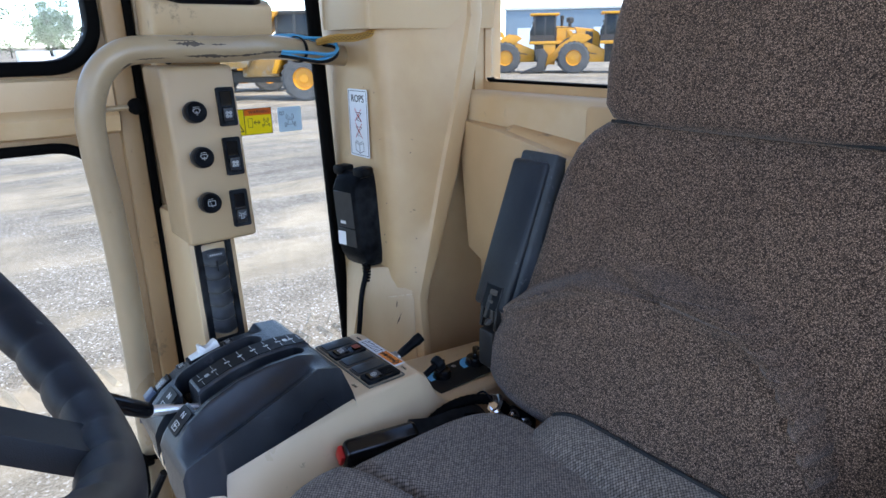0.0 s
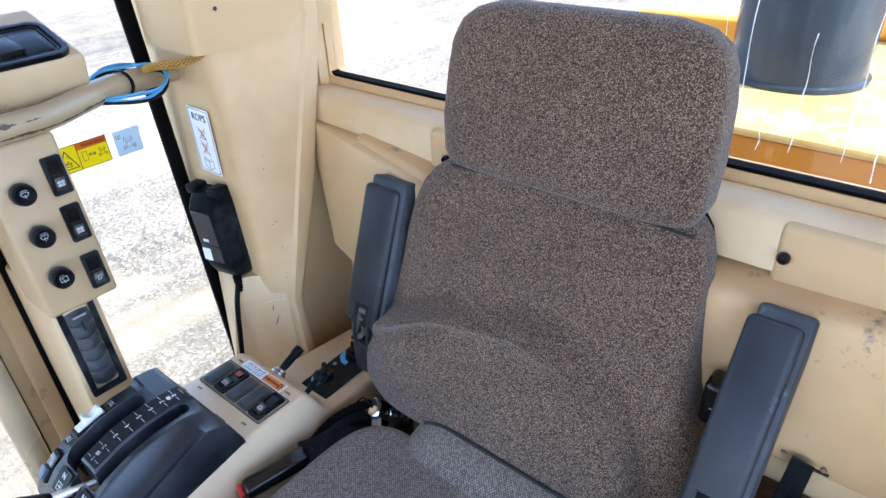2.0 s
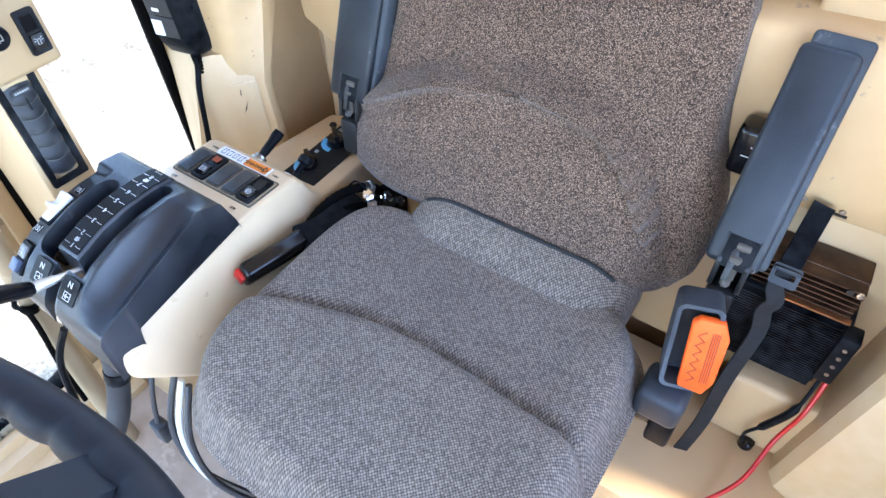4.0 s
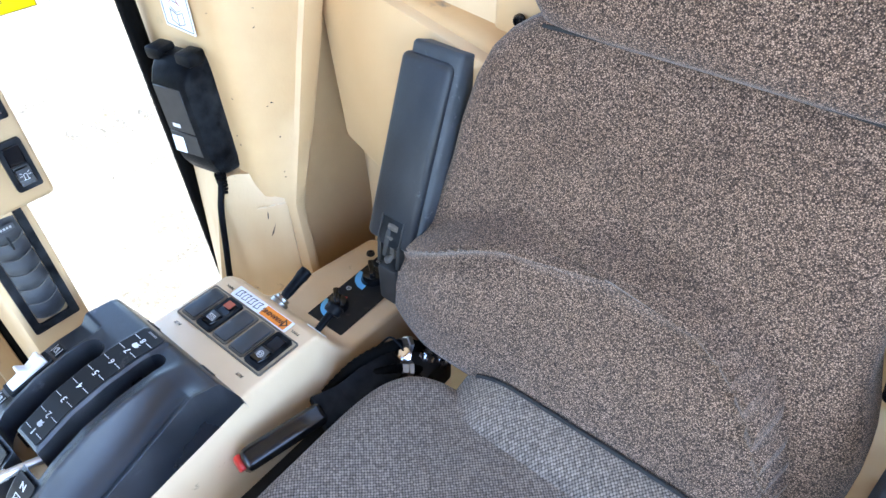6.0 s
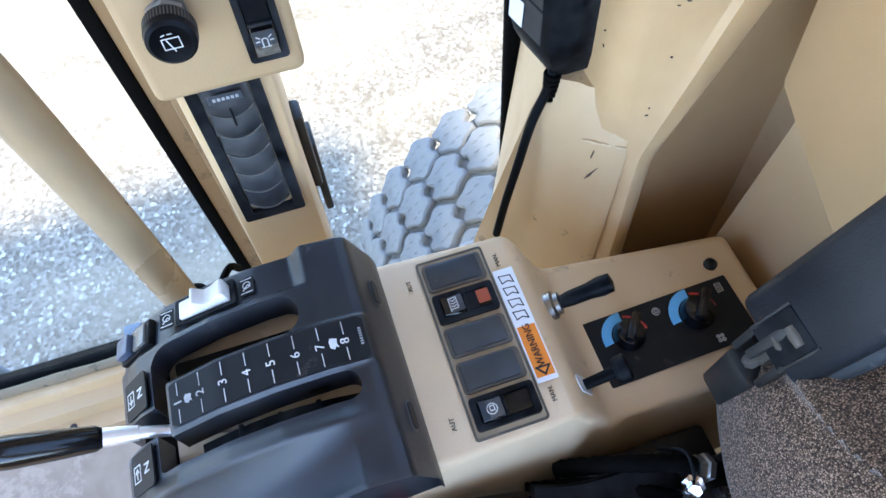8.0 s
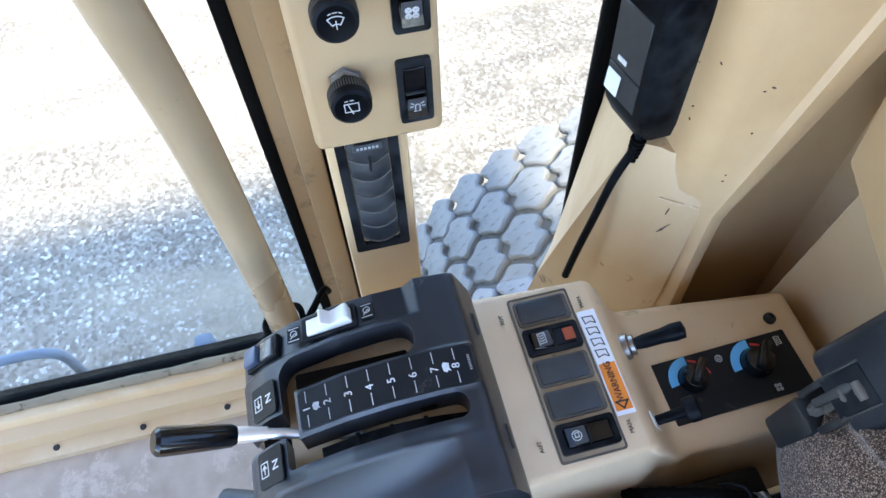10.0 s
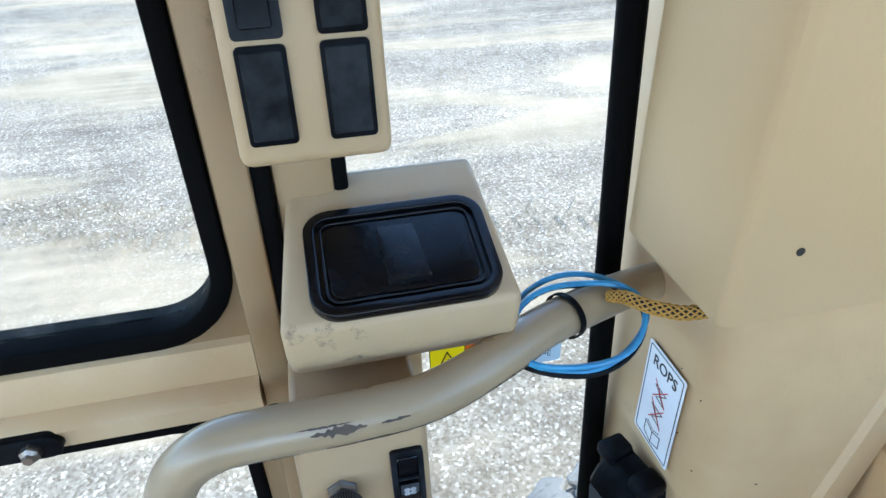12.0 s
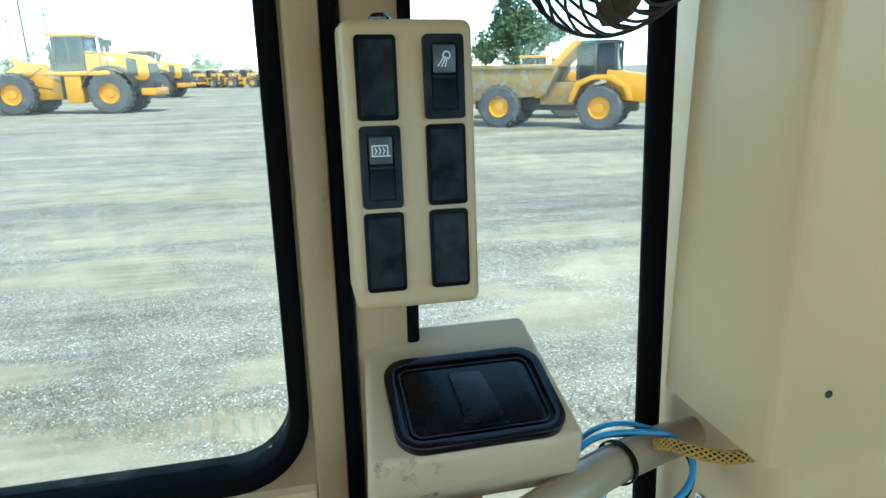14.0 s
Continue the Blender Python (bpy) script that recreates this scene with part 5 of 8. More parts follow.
# coiled cable tied to the handrail, with its braided sleeve
coil = thing("coiled_cable", (-1.0, 0.53, 1.02), "coil of blue and black cable tied to the handrail", "cable")
for k, (mt, nm, dz) in enumerate(((BLUE, "blue_loop", 0.0), (BLACK, "black_loop", -0.005), (BLUE, "blue_loop", 0.004))):
    c = Vector((-1.005 + 0.004 * k, 0.530, 1.049 + dz))
    u, w_ = Vector((-0.15, 0.97, 0.02)).normalized(), Vector((0.92, 0.10, -0.38)).normalized()
    ring = [c + u * (0.068 - 0.003 * k) * math.cos(a) + w_ * (0.044 - 0.002 * k) * math.sin(a) + Vector((0, 0, 0.003 * math.sin(3 * a + k))) for a in [2 * math.pi * j / 40 for j in range(40)]]
    part(nm, sweep(ring, 0.0027, 8, closed=True), mt, coil)
line_ = glide([(-1.022, 0.566, 1.056), (-1.012, 0.578, 1.060), (-0.991, 0.591, 1.063), (-0.977, 0.612, 1.063), (-0.969, 0.636, 1.068), (-0.955, 0.660, 1.079)], 16)
thick = [0.0043 + 0.0019 * math.sin(math.pi * k / (len(line_) - 1)) ** 0.5 for k in range(len(line_))]
sleeve = part("sleeve", sweep(line_, [r - 0.0009 for r in thick], 12), WEBBING, coil, "ochre and black braided cable sleeve")
for k in range(14):
    spin, a0 = (1 if k % 2 else -1), 2 * math.pi * (k // 2) / 7
    pts = []
    for i, p in enumerate(line_):
        p = Vector(p)
        d = (Vector(line_[min(i + 1, len(line_) - 1)]) - Vector(line_[max(i - 1, 0)])).normalized()
        e1 = d.cross(Vector((0, 0, 1))).normalized()
        a = a0 + spin * 0.21 * i
        pts.append(p + (e1 * math.cos(a) + d.cross(e1) * math.sin(a)) * (thick[i] - 0.0004 + 0.0003 * math.sin(3.5 * a)))
    part("strand", sweep(pts, 0.00085, 6), SLEEVE, sleeve, "ochre strand")
tie = [Vector((-1.018, 0.526, 1.0455)) + (Vector((0.89, 0.45, 0)) * math.cos(a) * 0.0208 + Vector((0, 0, 1)) * math.sin(a) * 0.0208) for a in [2 * math.pi * j / 32 for j in range(32)]]
part("cable_tie", sweep(tie, 0, flat=(0.0016, 0.006, (-0.45, 0.89, -0.1)), closed=True), BLACK, coil)

# roll-over decal
decal = thing("decal", (-1.01, 0.634, 0.91), "white roll-over decal with black and red print", "decal")
m = facing((-1.011, 0.6345, 0.9135), (1, 0, 0), (-0.10, 0, 1))
part("sheet", placed(prism(rounded(-0.0335, 0.0335, -0.0615, 0.0615, 0.003, 3), "z", 0, 0.0005), m), PAPER, decal)
g = ring_frame(rounded(-0.0305, 0.0305, -0.0585, 0.0585, 0.002, 3), rounded(-0.0296, 0.0296, -0.0576, 0.0576, 0.0015, 3), "z", 0.0004, 0.0009)
g = placed(g, m)
g = lettering("ROPS", 0.0185, m @ Matrix.Translation((0, 0.044, 0.0008)), g)
for a, b in ((0.020, 0.010), (-0.006, -0.018)):
    g = merge(g, placed(stroke([(-0.010, a), (0.010, a - 0.001), (-0.006, b - 0.004), (0.009, b - 0.006), (-0.010, a)], 0.0008, 0.0006), m))
g = merge(g, placed(stroke([(0, -0.040), (-0.014, -0.035), (-0.014, -0.050), (0, -0.055), (0.014, -0.050), (0.014, -0.035), (0, -0.040), (0, -0.055)], 0.0009, 0.0006), m))
g = merge(g, placed(stroke([(-0.011, -0.032), (0, -0.037), (0.011, -0.032)], 0.0007, 0.0006), m))
part("print", g, INK, decal)
g = placed(merge(stroke([(-0.011, 0.026), (0.011, 0.004)], 0.0011, 0.0009), stroke([(0.011, 0.026), (-0.011, 0.004)], 0.0011, 0.0009)), m)
g = merge(g, placed(merge(stroke([(-0.011, 0.000), (0.011, -0.026)], 0.0011, 0.0009), stroke([(0.011, 0.000), (-0.011, -0.026)], 0.0011, 0.0009)), m))
part("red_cross", g, REDINK, decal)

# warning decals on the pane
warn = thing("decal", (-1.115, 0.465, 0.92), "yellow and orange warning decal on the side pane", "decal")
m = facing((-1.1145, 0.4655, 0.9215), (0, 1, 0), (0, 0, 1))
part("sheet", placed(prism(rounded(-0.0455, 0.0455, -0.0235, 0.0235, 0.001, 2), "z", 0, 0.0005), m), YELLOWFILM, warn)
part("band", placed(box(-0.006, 0.0445, 0.011, 0.0225, 0.0004, 0.0008, 0), m), ORANGEFILM, warn, "orange band")
g = placed(ring_frame(rounded(-0.0455, 0.0455, -0.0235, 0.0235, 0.001, 2), rounded(-0.0445, 0.0445, -0.0225, 0.0225, 0.001, 2), "z", 0.0004, 0.0009), m)
g = merge(g, placed(stroke([(-0.0065, -0.023), (-0.0065, 0.023)], 0.001, 0.0006), m))
g = lettering("WARNING", 0.0085, m @ Matrix.Translation((0.0225, 0.0168, 0.001)), g)
g = merge(g, placed(stroke([(-0.026, 0.016), (-0.041, -0.016), (-0.010, -0.016), (-0.026, 0.016)], 0.0015, 0.0006), m))
g = merge(g, placed(stroke([(-0.031, -0.011), (-0.029, -0.004), (-0.027, -0.008), (-0.025, -0.002), (-0.023, -0.008), (-0.021, -0.005), (-0.021, -0.012), (-0.031, -0.011)], 0.0011, 0.0006), m))
g = merge(g, placed(stroke(arc_pts(-0.026, 0.0, 0.006, 20, 80, 4), 0.0006, 0.0006), m))
g = merge(g, placed(stroke([(0.000, -0.010), (0.000, 0.006), (0.008, 0.006), (0.008, -0.010), (0.000, -0.010)], 0.0006, 0.0006), m))
g = merge(g, placed(stroke([(0.011, -0.002), (0.022, -0.002)], 0.0014, 0.0006), m))
g = merge(g, placed(stroke([(0.014, 0.001), (0.011, -0.002), (0.014, -0.005)], 0.001, 0.0006), m))
g = merge(g, placed(stroke([(0.019, 0.001), (0.022, -0.002), (0.019, -0.005)], 0.001, 0.0006), m))


def aerial_cart(cx, cy, s):
    q = [[(-s, 0), (s, 0)], [(-0.6 * s, 0), (-0.4 * s, s), (0.4 * s, s), (0.6 * s, 0)], [(0, s), (0, 1.6 * s)], [(-1.2 * s, -0.4 * s), (-1.2 * s, 0.4 * s), (-0.9 * s, 0.4 * s), (-0.9 * s, -0.4 * s), (-1.2 * s, -0.4 * s)], [(1.2 * s, -0.4 * s), (1.2 * s, 0.4 * s), (0.9 * s, 0.4 * s), (0.9 * s, -0.4 * s), (1.2 * s, -0.4 * s)], arc_pts(0, 1.6 * s, 0.5 * s, -45, 45, 4), arc_pts(0, 1.6 * s, 0.5 * s, 135, 225, 4), arc_pts(0, 1.6 * s, 0.85 * s, -45, 45, 4), arc_pts(0, 1.6 * s, 0.85 * s, 135, 225, 4)]
    b = bmesh.new()
    for line in q:
        b = merge(b, stroke([(cx + x, cy + y) for x, y in line], 0.0006, 0.0006))
    return b


g = merge(g, placed(aerial_cart(0.034, -0.008, 0.006), m))
part("print", g, INK, warn)
info = thing("decal", (-1.115, 0.547, 0.92), "pale blue-grey aerial decal on the side pane", "decal")
m = facing((-1.1145, 0.547, 0.9205), (0, 1, 0), (0, 0, 1))
part("sheet", placed(prism(rounded(-0.0235, 0.0235, -0.0225, 0.0225, 0.003, 3), "z", 0, 0.0005), m), PALEFILM, info)
g = placed(aerial_cart(0.0, -0.010, 0.009), m)
g = merge(g, placed(stroke([(-0.016, 0.013), (-0.020, 0.015), (-0.020, 0.010), (-0.016, 0.008), (-0.012, 0.010), (-0.012, 0.015), (-0.016, 0.013), (-0.016, 0.008)], 0.0006, 0.0006), m))
part("print", g, INK, info)

# telematics handset on the pillar
dev = thing("handset_module", (-0.995, 0.60, 0.66), "black and dark grey electronic module clipped to the pillar", "module")
TURN = Matrix.Translation((-1.0, 0.607, 0)) @ Matrix.Rotation(radians(13), 4, "Z") @ Matrix.Translation((1.0, -0.612, 0))
rows = []
for z, back, inset in ((0.652, 0.020, 0.008), (0.658, 0.013, 0.003), (0.676, 0.004, 0.0), (0.690, 0.0, 0.0), (0.796, 0.0, 0.0), (0.812, 0.008, 0.001), (0.824, 0.017, 0.003), (0.829, 0.024, 0.006)):
    rows.append([Vector(p) for p in ((-1.029 + inset, 0.593 + back, z), (-1.024 + inset, 0.5885 + back, z), (-0.974 - inset, 0.5875 + back, z), (-0.967 - inset, 0.590 + back, z), (-0.962 - inset, 0.597 + back, z), (-0.957 - inset, 0.637, z), (-1.038 + inset, 0.637, z))])
part("case", placed(lean(loft(rows), 0.09, 0.75), TURN), BLACK, dev, sharp=30)
for q in (-1.037, -0.985):
    part("clip", placed(lean(box(q, q + 0.026, 0.604, 0.637, 0.820, 0.838, 0.005, 2), 0.09, 0.75), TURN), BLACK, dev)
m = TURN @ facing((-0.999, 0.5865, 0.752), (1, 0, 0), (-0.09, 0, 1))
DARKGREY = mat("dark_grey_plate", (0.030, 0.031, 0.032), (0.024, 0.025, 0.026), 60, 0.45, spec=0.3)
for z0, z1 in ((0.692, 0.726), (0.728, 0.795)):
    part("face", placed(lean(box(-1.023, -0.976, 0.5868, 0.590, z0, z1, 0.0008, 1), 0.09, 0.75), TURN), DARKGREY, dev, "dark grey front plate")
part("label", placed(prism(rounded(-0.010, 0.010, -0.013, 0.013, 0.001, 2), "z", 0, 0.0006), m @ Matrix.Translation((-0.009, -0.045, 0.0004))), PAPER, dev, "white data label")
g = placed(slab(0.013, 0.0055, 0.0006, (-0.004, -0.014, 0.0004), 0), m)
part("badge", g, SILK, dev)
cable = glide([(-0.964, 0.606, 0.662), (-0.962, 0.602, 0.64), (-0.958, 0.588, 0.60), (-0.954, 0.577, 0.54), (-0.949, 0.565, 0.48), (-0.945, 0.556, 0.42)], 6)
part("cable", sweep(cable, 0.0050, 12), BLACK, dev)
for k in range(6):
    part("strain_relief_ring", lathe([(0.0050, -0.002), (0.0088 - 0.0004 * k, -0.0015), (0.0084 - 0.0004 * k, 0.0015), (0.0050, 0.002)], Vector((-0.9636, 0.6055, 0.656 - 0.006 * k)), (0, 0.1, 1), 14), RUBBER, dev)

# pillar fixings
for by, bz, r in ((0.750, 1.192, 0.009), (0.731, 1.353, 0.009)):
    lone("bolt", lathe([(0, -0.004), (r, -0.004), (r, 0.003), (r * 0.75, 0.008), (r * 0.4, 0.008), (r * 0.35, 0.005), (0, 0.005)], (-0.936, by, bz), (1, 0, 0), 16), GLOSS, "black socket screw in the pillar cover", "screw", "pillar screws")
for hy, hz in ((0.667, 1.141), (0.783, 1.141), (0.766, 1.322)):
    part("screw_hole", lathe([(0, 0.0), (0.0034, 0.0), (0.0036, 0.001), (0, 0.0012)], (-0.9362, hy, hz), (1, 0, 0), 14), INK, pillar, "small dark screw hole")

# caged fan
fan = thing("cab_fan", (-0.965, 0.484, 1.511), "small dark caged cab fan on an arm", "fan")
fc, R = Vector((-0.965, 0.484, 1.511)), 0.093
fm = Matrix.Translation(fc) @ Vector((0, 0, 1)).rotation_difference(Vector((0.82, 0.20, -0.36)).normalized()).to_matrix().to_4x4()
DARKBROWN = mat("dark_wire", (0.006, 0.005, 0.004), (0.012, 0.009, 0.007), 60, 0.4, spec=0.3)
# spiral wires: the front dome turns one way, the back the other
for k in range(20):
    a = 2 * math.pi * k / 20
    pts = []
    for j in range(17):
        q = j / 16
        rr = 0.022 + (R - 0.022) * q ** 0.8
        pts.append(fm @ Vector((rr * math.cos(a + 2.3 * q), rr * math.sin(a + 2.3 * q), 0.040 * math.cos(q * math.pi / 2))))
    part("front_wire", sweep(pts, 0.0013, 6), DARKBROWN, fan)
    pts = []
    for j in range(13):
        q = j / 12
        rr = R - 0.055 * q
        pts.append(fm @ Vector((rr * math.cos(a - 1.9 * q), rr * math.sin(a - 1.9 * q), -0.052 * math.sin(q * math.pi / 2))))
    part("back_wire", sweep(pts, 0.0013, 6), DARKBROWN, fan)
for rr, h in ((R, 0.0), (0.022, 0.040), (R - 0.055, -0.052)):
    part("hoop", sweep([fm @ Vector((rr * math.cos(a), rr * math.sin(a), h)) for a in [2 * math.pi * j / 48 for j in range(48)]], 0.0018, 6, closed=True), DARKBROWN, fan)
hb = part("hub", placed(lathe([(0, 0.0425), (0.018, 0.042), (0.0215, 0.040), (0.023, 0.036), (0.023, 0.030), (0, 0.030)], (0, 0, 0)), fm), mat("silver_badge", (0.30, 0.29, 0.27), (0.22, 0.21, 0.20), 60, 0.35), fan, "dull silver hub cap")
part("badge", placed(box(-0.009, 0.009, -0.004, 0.004, 0.042, 0.0432, 0.0004), fm), mat("dull_red", (0.25, 0.03, 0.025), None, 60, 0.5), hb)
BLADE = mat("brown_fan_blade", (0.050, 0.026, 0.017), (0.038, 0.020, 0.013), 30, 0.4)
for k in range(4):
    rows = []
    for j in range(9):
        rr = 0.016 + 0.068 * j / 8
        wd = 0.62 - 0.035 * abs(j - 3) - (0.16 if j == 8 else 0.0)
        rows.append([Matrix.Rotation(k * math.pi / 2 + 0.5, 4, "Z") @ Vector((rr * math.cos(s), rr * math.sin(s), -0.004 - 0.018 * (s / 0.55) + dz)) for s, dz in ((-wd, 0), (-wd * 0.5, 0.003), (0, 0.004), (wd * 0.5, 0.003), (wd, 0), (wd, -0.0015), (0, 0.0025), (-wd, -0.0015))])
    part("blade", placed(loft(rows), fm), BLADE, fan)
part("motor", placed(lathe([(0, -0.03), (0.036, -0.034), (0.040, -0.05), (0.038, -0.095), (0.028, -0.11), (0, -0.112)], (0, 0, 0), (0, 0, 1), 24), fm), BLACK, fan)
part("arm", sweep(glide([fm @ Vector((0, 0, -0.09)), (-1.05, 0.44, 1.60), (-1.06, 0.40, 1.72), (-1.085, 0.33, 1.78)], 6), 0.008, 10), BLACK, fan)
# ---- the console beside the seat ----
# console tan, lightened to carry the strong light on the upward faces
DECKTAN = mat("lightened_tan_deck", (0.68, 0.505, 0.320), (0.61, 0.440, 0.268), 14, 0.32, bump=0.2, bump_scale=900, wear=(0.36, 0.26, 0.16), wear_scale=16, wear_at=0.62, spec=0.6, edge=(0.76, 0.61, 0.43))
con = thing("console", (-0.76, 0.45, 0.0), "tan moulded side console with switch plate", "console")
g = prism([(0.172, 0.56), (0.172, 0.50), (0.25, 0.43), (0.42, 0.36), (0.52, 0.33), (0.765, 0.33), (0.768, 0.500), (0.755, 0.506), (0.580, 0.510), (0.562, 0.517), (0.550, 0.532), (0.531, 0.570), (0.524, 0.580), (0.514, 0.5835), (0.398, 0.584), (0.36, 0.60)], "x", -0.862, -0.672)
for v in g.verts:
    # the flank swells towards the seat, the rear deck is narrower
    if v.co.x > -0.7:
        v.co.x += 0.055 * smooth(0.57, 0.42, v.co.z) - (0.024 * smooth(0.50, 0.60, v.co.y))
    else:
        v.co.x += 0.02 * smooth(0.50, 0.56, v.co.y) + 0.02 * smooth(0.56, 0.75, v.co.y) if v.co.z > 0.4 else 0.0
bmesh.ops.bevel(g, geom=[e for e in g.edges if e.calc_face_angle(0) > 0.5], offset=0.008, segments=3, profile=0.5, affect="EDGES", clamp_overlap=True)
part("body", g, DECKTAN, con, "tan moulding lightened for the strong light on its top", sharp=50)
part("pedestal", box(-0.86, -0.72, 0.42, 0.74, 0.0, 0.36, 0.01), TAN, con)
# switch plate: dark tray with five pockets
ZP = 0.5845
DUSTY = mat("dusty_black_plastic", (0.060, 0.054, 0.045), (0.13, 0.112, 0.085), 60, 0.6, bump=0.2, bump_scale=900, wear=(0.26, 0.21, 0.15), wear_scale=70, wear_at=0.60)
TRAYM = mat("dusty_tray", (0.42, 0.33, 0.22), (0.30, 0.24, 0.165), 60, 0.8, bump=0.3, wear=(0.16, 0.13, 0.10), wear_scale=60, wear_at=0.62)
CAPM = mat("blue_black_cap", (0.028, 0.034, 0.038), (0.044, 0.050, 0.054), 40, 0.34, bump=0.15, bump_scale=1600, wear=(0.10, 0.098, 0.088), wear_scale=60, wear_at=0.66, spec=0.4, edge=(0.10, 0.10, 0.10))
g = ring_frame(rounded(-0.8495, -0.6825, 0.4315, 0.4945, 0.003, 3), rounded(-0.8475, -0.6845, 0.4335, 0.4925, 0.002, 3), "z", ZP - 0.002, ZP + 0.001)
part("tray_edge", g, DUSTY, con)


def on_deck(x, y, z=ZP):
    return facing((x, y, z), (1, 0, 0), (0, 1, 0))


part("tray", box(-0.8475, -0.6845, 0.4335, 0.4925, ZP - 0.001, ZP + 0.0005, 0), TRAYM, con)
for k, x in enumerate((-0.8305, -0.7985, -0.7665, -0.7345, -0.7025)):
    m = facing((x, 0.463, ZP + 0.0005), (1, 0, 0), (0, 1, 0))
    if k in (1, 4):
        rocker(con, m, 0.0276, 0.0552, "coffee" if k == 4 else "heat", lens="low")
        if k == 1:
            part("lens", placed(plate(0.0125, 0.011, 0.001, 0.001, 0), m @ Matrix.Translation((0, 0.016, 0.006))), mat("amber_lens", (0.35, 0.07, 0.03), None, 40, 0.3), con, "amber pilot lens")
    else:
        b = part("blank_plug", placed(plate(0.0280, 0.0552, 0.0022, 0.004), m), DUSTY, con, "dusty blank switch plug")
        part("cap", placed(plate(0.0232, 0.0480, 0.0030, 0.003, 0.0008), m @ Matrix.Translation((0, -0.001, 0.0022))), CAPM, b, "blue-black blank cap")
# warning strip behind the switches
strip = thing("decal", (-0.77, 0.508, ZP), "white and orange warning strip on the console", "decal")
m = facing((-0.7655, 0.5045, ZP + 0.0012), (1, 0.0, 0), (0, 1, 0)) @ Matrix.Diagonal((0.835, 0.95, 1.0, 1.0))
part("sheet", placed(prism(rounded(-0.065, 0.065, -0.0098, 0.0098, 0.001, 2), "z", 0, 0.0006), m), PAPER, strip)
part("band", placed(box(0.004, 0.060, -0.0085, 0.0085, 0.0005, 0.0010, 0), m), ORANGEDECAL, strip, "orange band")
g = lettering("WARNING", 0.0098, m @ Matrix.Translation((0.026, 0, 0.0013)) @ Matrix.Rotation(math.pi, 4, "Z"))
g = merge(g, placed(stroke([(0.050, -0.006), (0.050, 0.006), (0.058, 0.0), (0.050, -0.006)], 0.0018, 0.001), m))
for k in range(4):
    cx = -0.052 + 0.0145 * k
    g = merge(g, placed(stroke([(cx - 0.005, -0.006), (cx + 0.004, -0.005), (cx + 0.002, 0.001), (cx + 0.005, 0.006), (cx - 0.004, 0.005), (cx - 0.005, -0.006)], 0.0011, 0.0006), m))
part("print", g, INK, strip)
for word, x, y in (("AUT", -0.830, 0.4210), ("AUT", -0.702, 0.4185), ("MAN.", -0.8305, 0.5035), ("MAN.", -0.7005, 0.5035)):
    part("lettering", lettering(word, 0.0056, on_deck(x, y, ZP + 0.0012) @ Matrix.Rotation(math.pi, 4, "Z")), INK, con)
# ignition key
key = part("key_barrel", lathe([(0, 0), (0.0135, 0), (0.0135, 0.006), (0.0105, 0.008), (0.0105, 0.012), (0.0075, 0.0125), (0, 0.0125)], (-0.785, 0.540, 0.551), (0.10, 0.88, 0.42), 22), STEEL, con, "bright steel key switch")
g = lathe([(0, 0.012), (0.0062, 0.013), (0.0075, 0.022), (0.0078, 0.040), (0.0095, 0.052), (0.0088, 0.062), (0, 0.064)], (-0.785, 0.540, 0.551), (0.10, 0.86, 0.46), 16)
part("key_grip", g, BLACK, key, "black moulded key grip")
# pull knob with slotted plate
part("slot_plate", placed(prism(rounded(-0.008, 0.008, -0.020, 0.020, 0.006, 4), "z", 0, 0.0015), facing((-0.706, 0.541, 0.5525), (1, 0, 0), (0, -0.5, 1))), PAPER, con, "worn printed slot plate")
part("pull_knob", lathe([(0, 0), (0.0048, 0), (0.0055, 0.028), (0.0112, 0.029), (0.0125, 0.032), (0.0125, 0.040), (0.010, 0.0425), (0, 0.0425)], (-0.706, 0.541, 0.552), (0.02, 0.90, 0.40), 24), BLACK, con, "black pull knob")
# heater control plate
HEATM = mat("dusty_black_plate", (0.006, 0.0065, 0.0075), (0.013, 0.0135, 0.014), 30, 0.55, spec=0.2, wear=(0.05, 0.045, 0.04), wear_scale=30, wear_at=0.60)
m = on_deck(-0.7395, 0.655, 0.5105) @ Matrix.Rotation(radians(1.5), 4, "Z")
part("heater_plate", placed(prism(rounded(-0.034, 0.034, -0.080, 0.080, 0.002, 3), "z", 0, 0.0012), m), HEATM, con, "dusty black heater control plate")
for kx, ky, r in ((-0.746, 0.613, 0.0155), (-0.746, 0.687, 0.0170)):
    g = bmesh.new()
    for a0, a1 in ((178, 278),):
        g = merge(g, placed(prism(arc_pts(0, 0, r + 0.0105, a0, a1, 12) + arc_pts(0, 0, r + 0.001, a1, a0, 12), "z", 0, 0.0003), on_deck(kx, ky, 0.5122)))
    part("cold_scale", g, BLUEPRINT, con, "blue temperature scale")
    part("hot_scale", placed(prism(arc_pts(0, 0, r + 0.006, 95, 172, 12) + arc_pts(0, 0, r + 0.0035, 172, 95, 12), "z", 0, 0.0003), on_deck(kx, ky, 0.5122)), REDINK, con, "red temperature scale")
    kb = part("heater_knob", lathe([(0, 0), (r, 0), (r, 0.005), (r * 0.86, 0.013), (r * 0.6, 0.015), (0, 0.015)], (kx, ky, 0.512), (0, 0, 1), 26), GLOSS, con, "glossy black heater knob")
    part("grip", placed(box(-r * 1.12, r * 0.8, -0.0045, 0.0045, 0.006, 0.023, 0.0025, 2), on_deck(kx, ky, 0.513) @ Matrix.Rotation(radians(-40), 4, "Z")), GLOSS, kb)
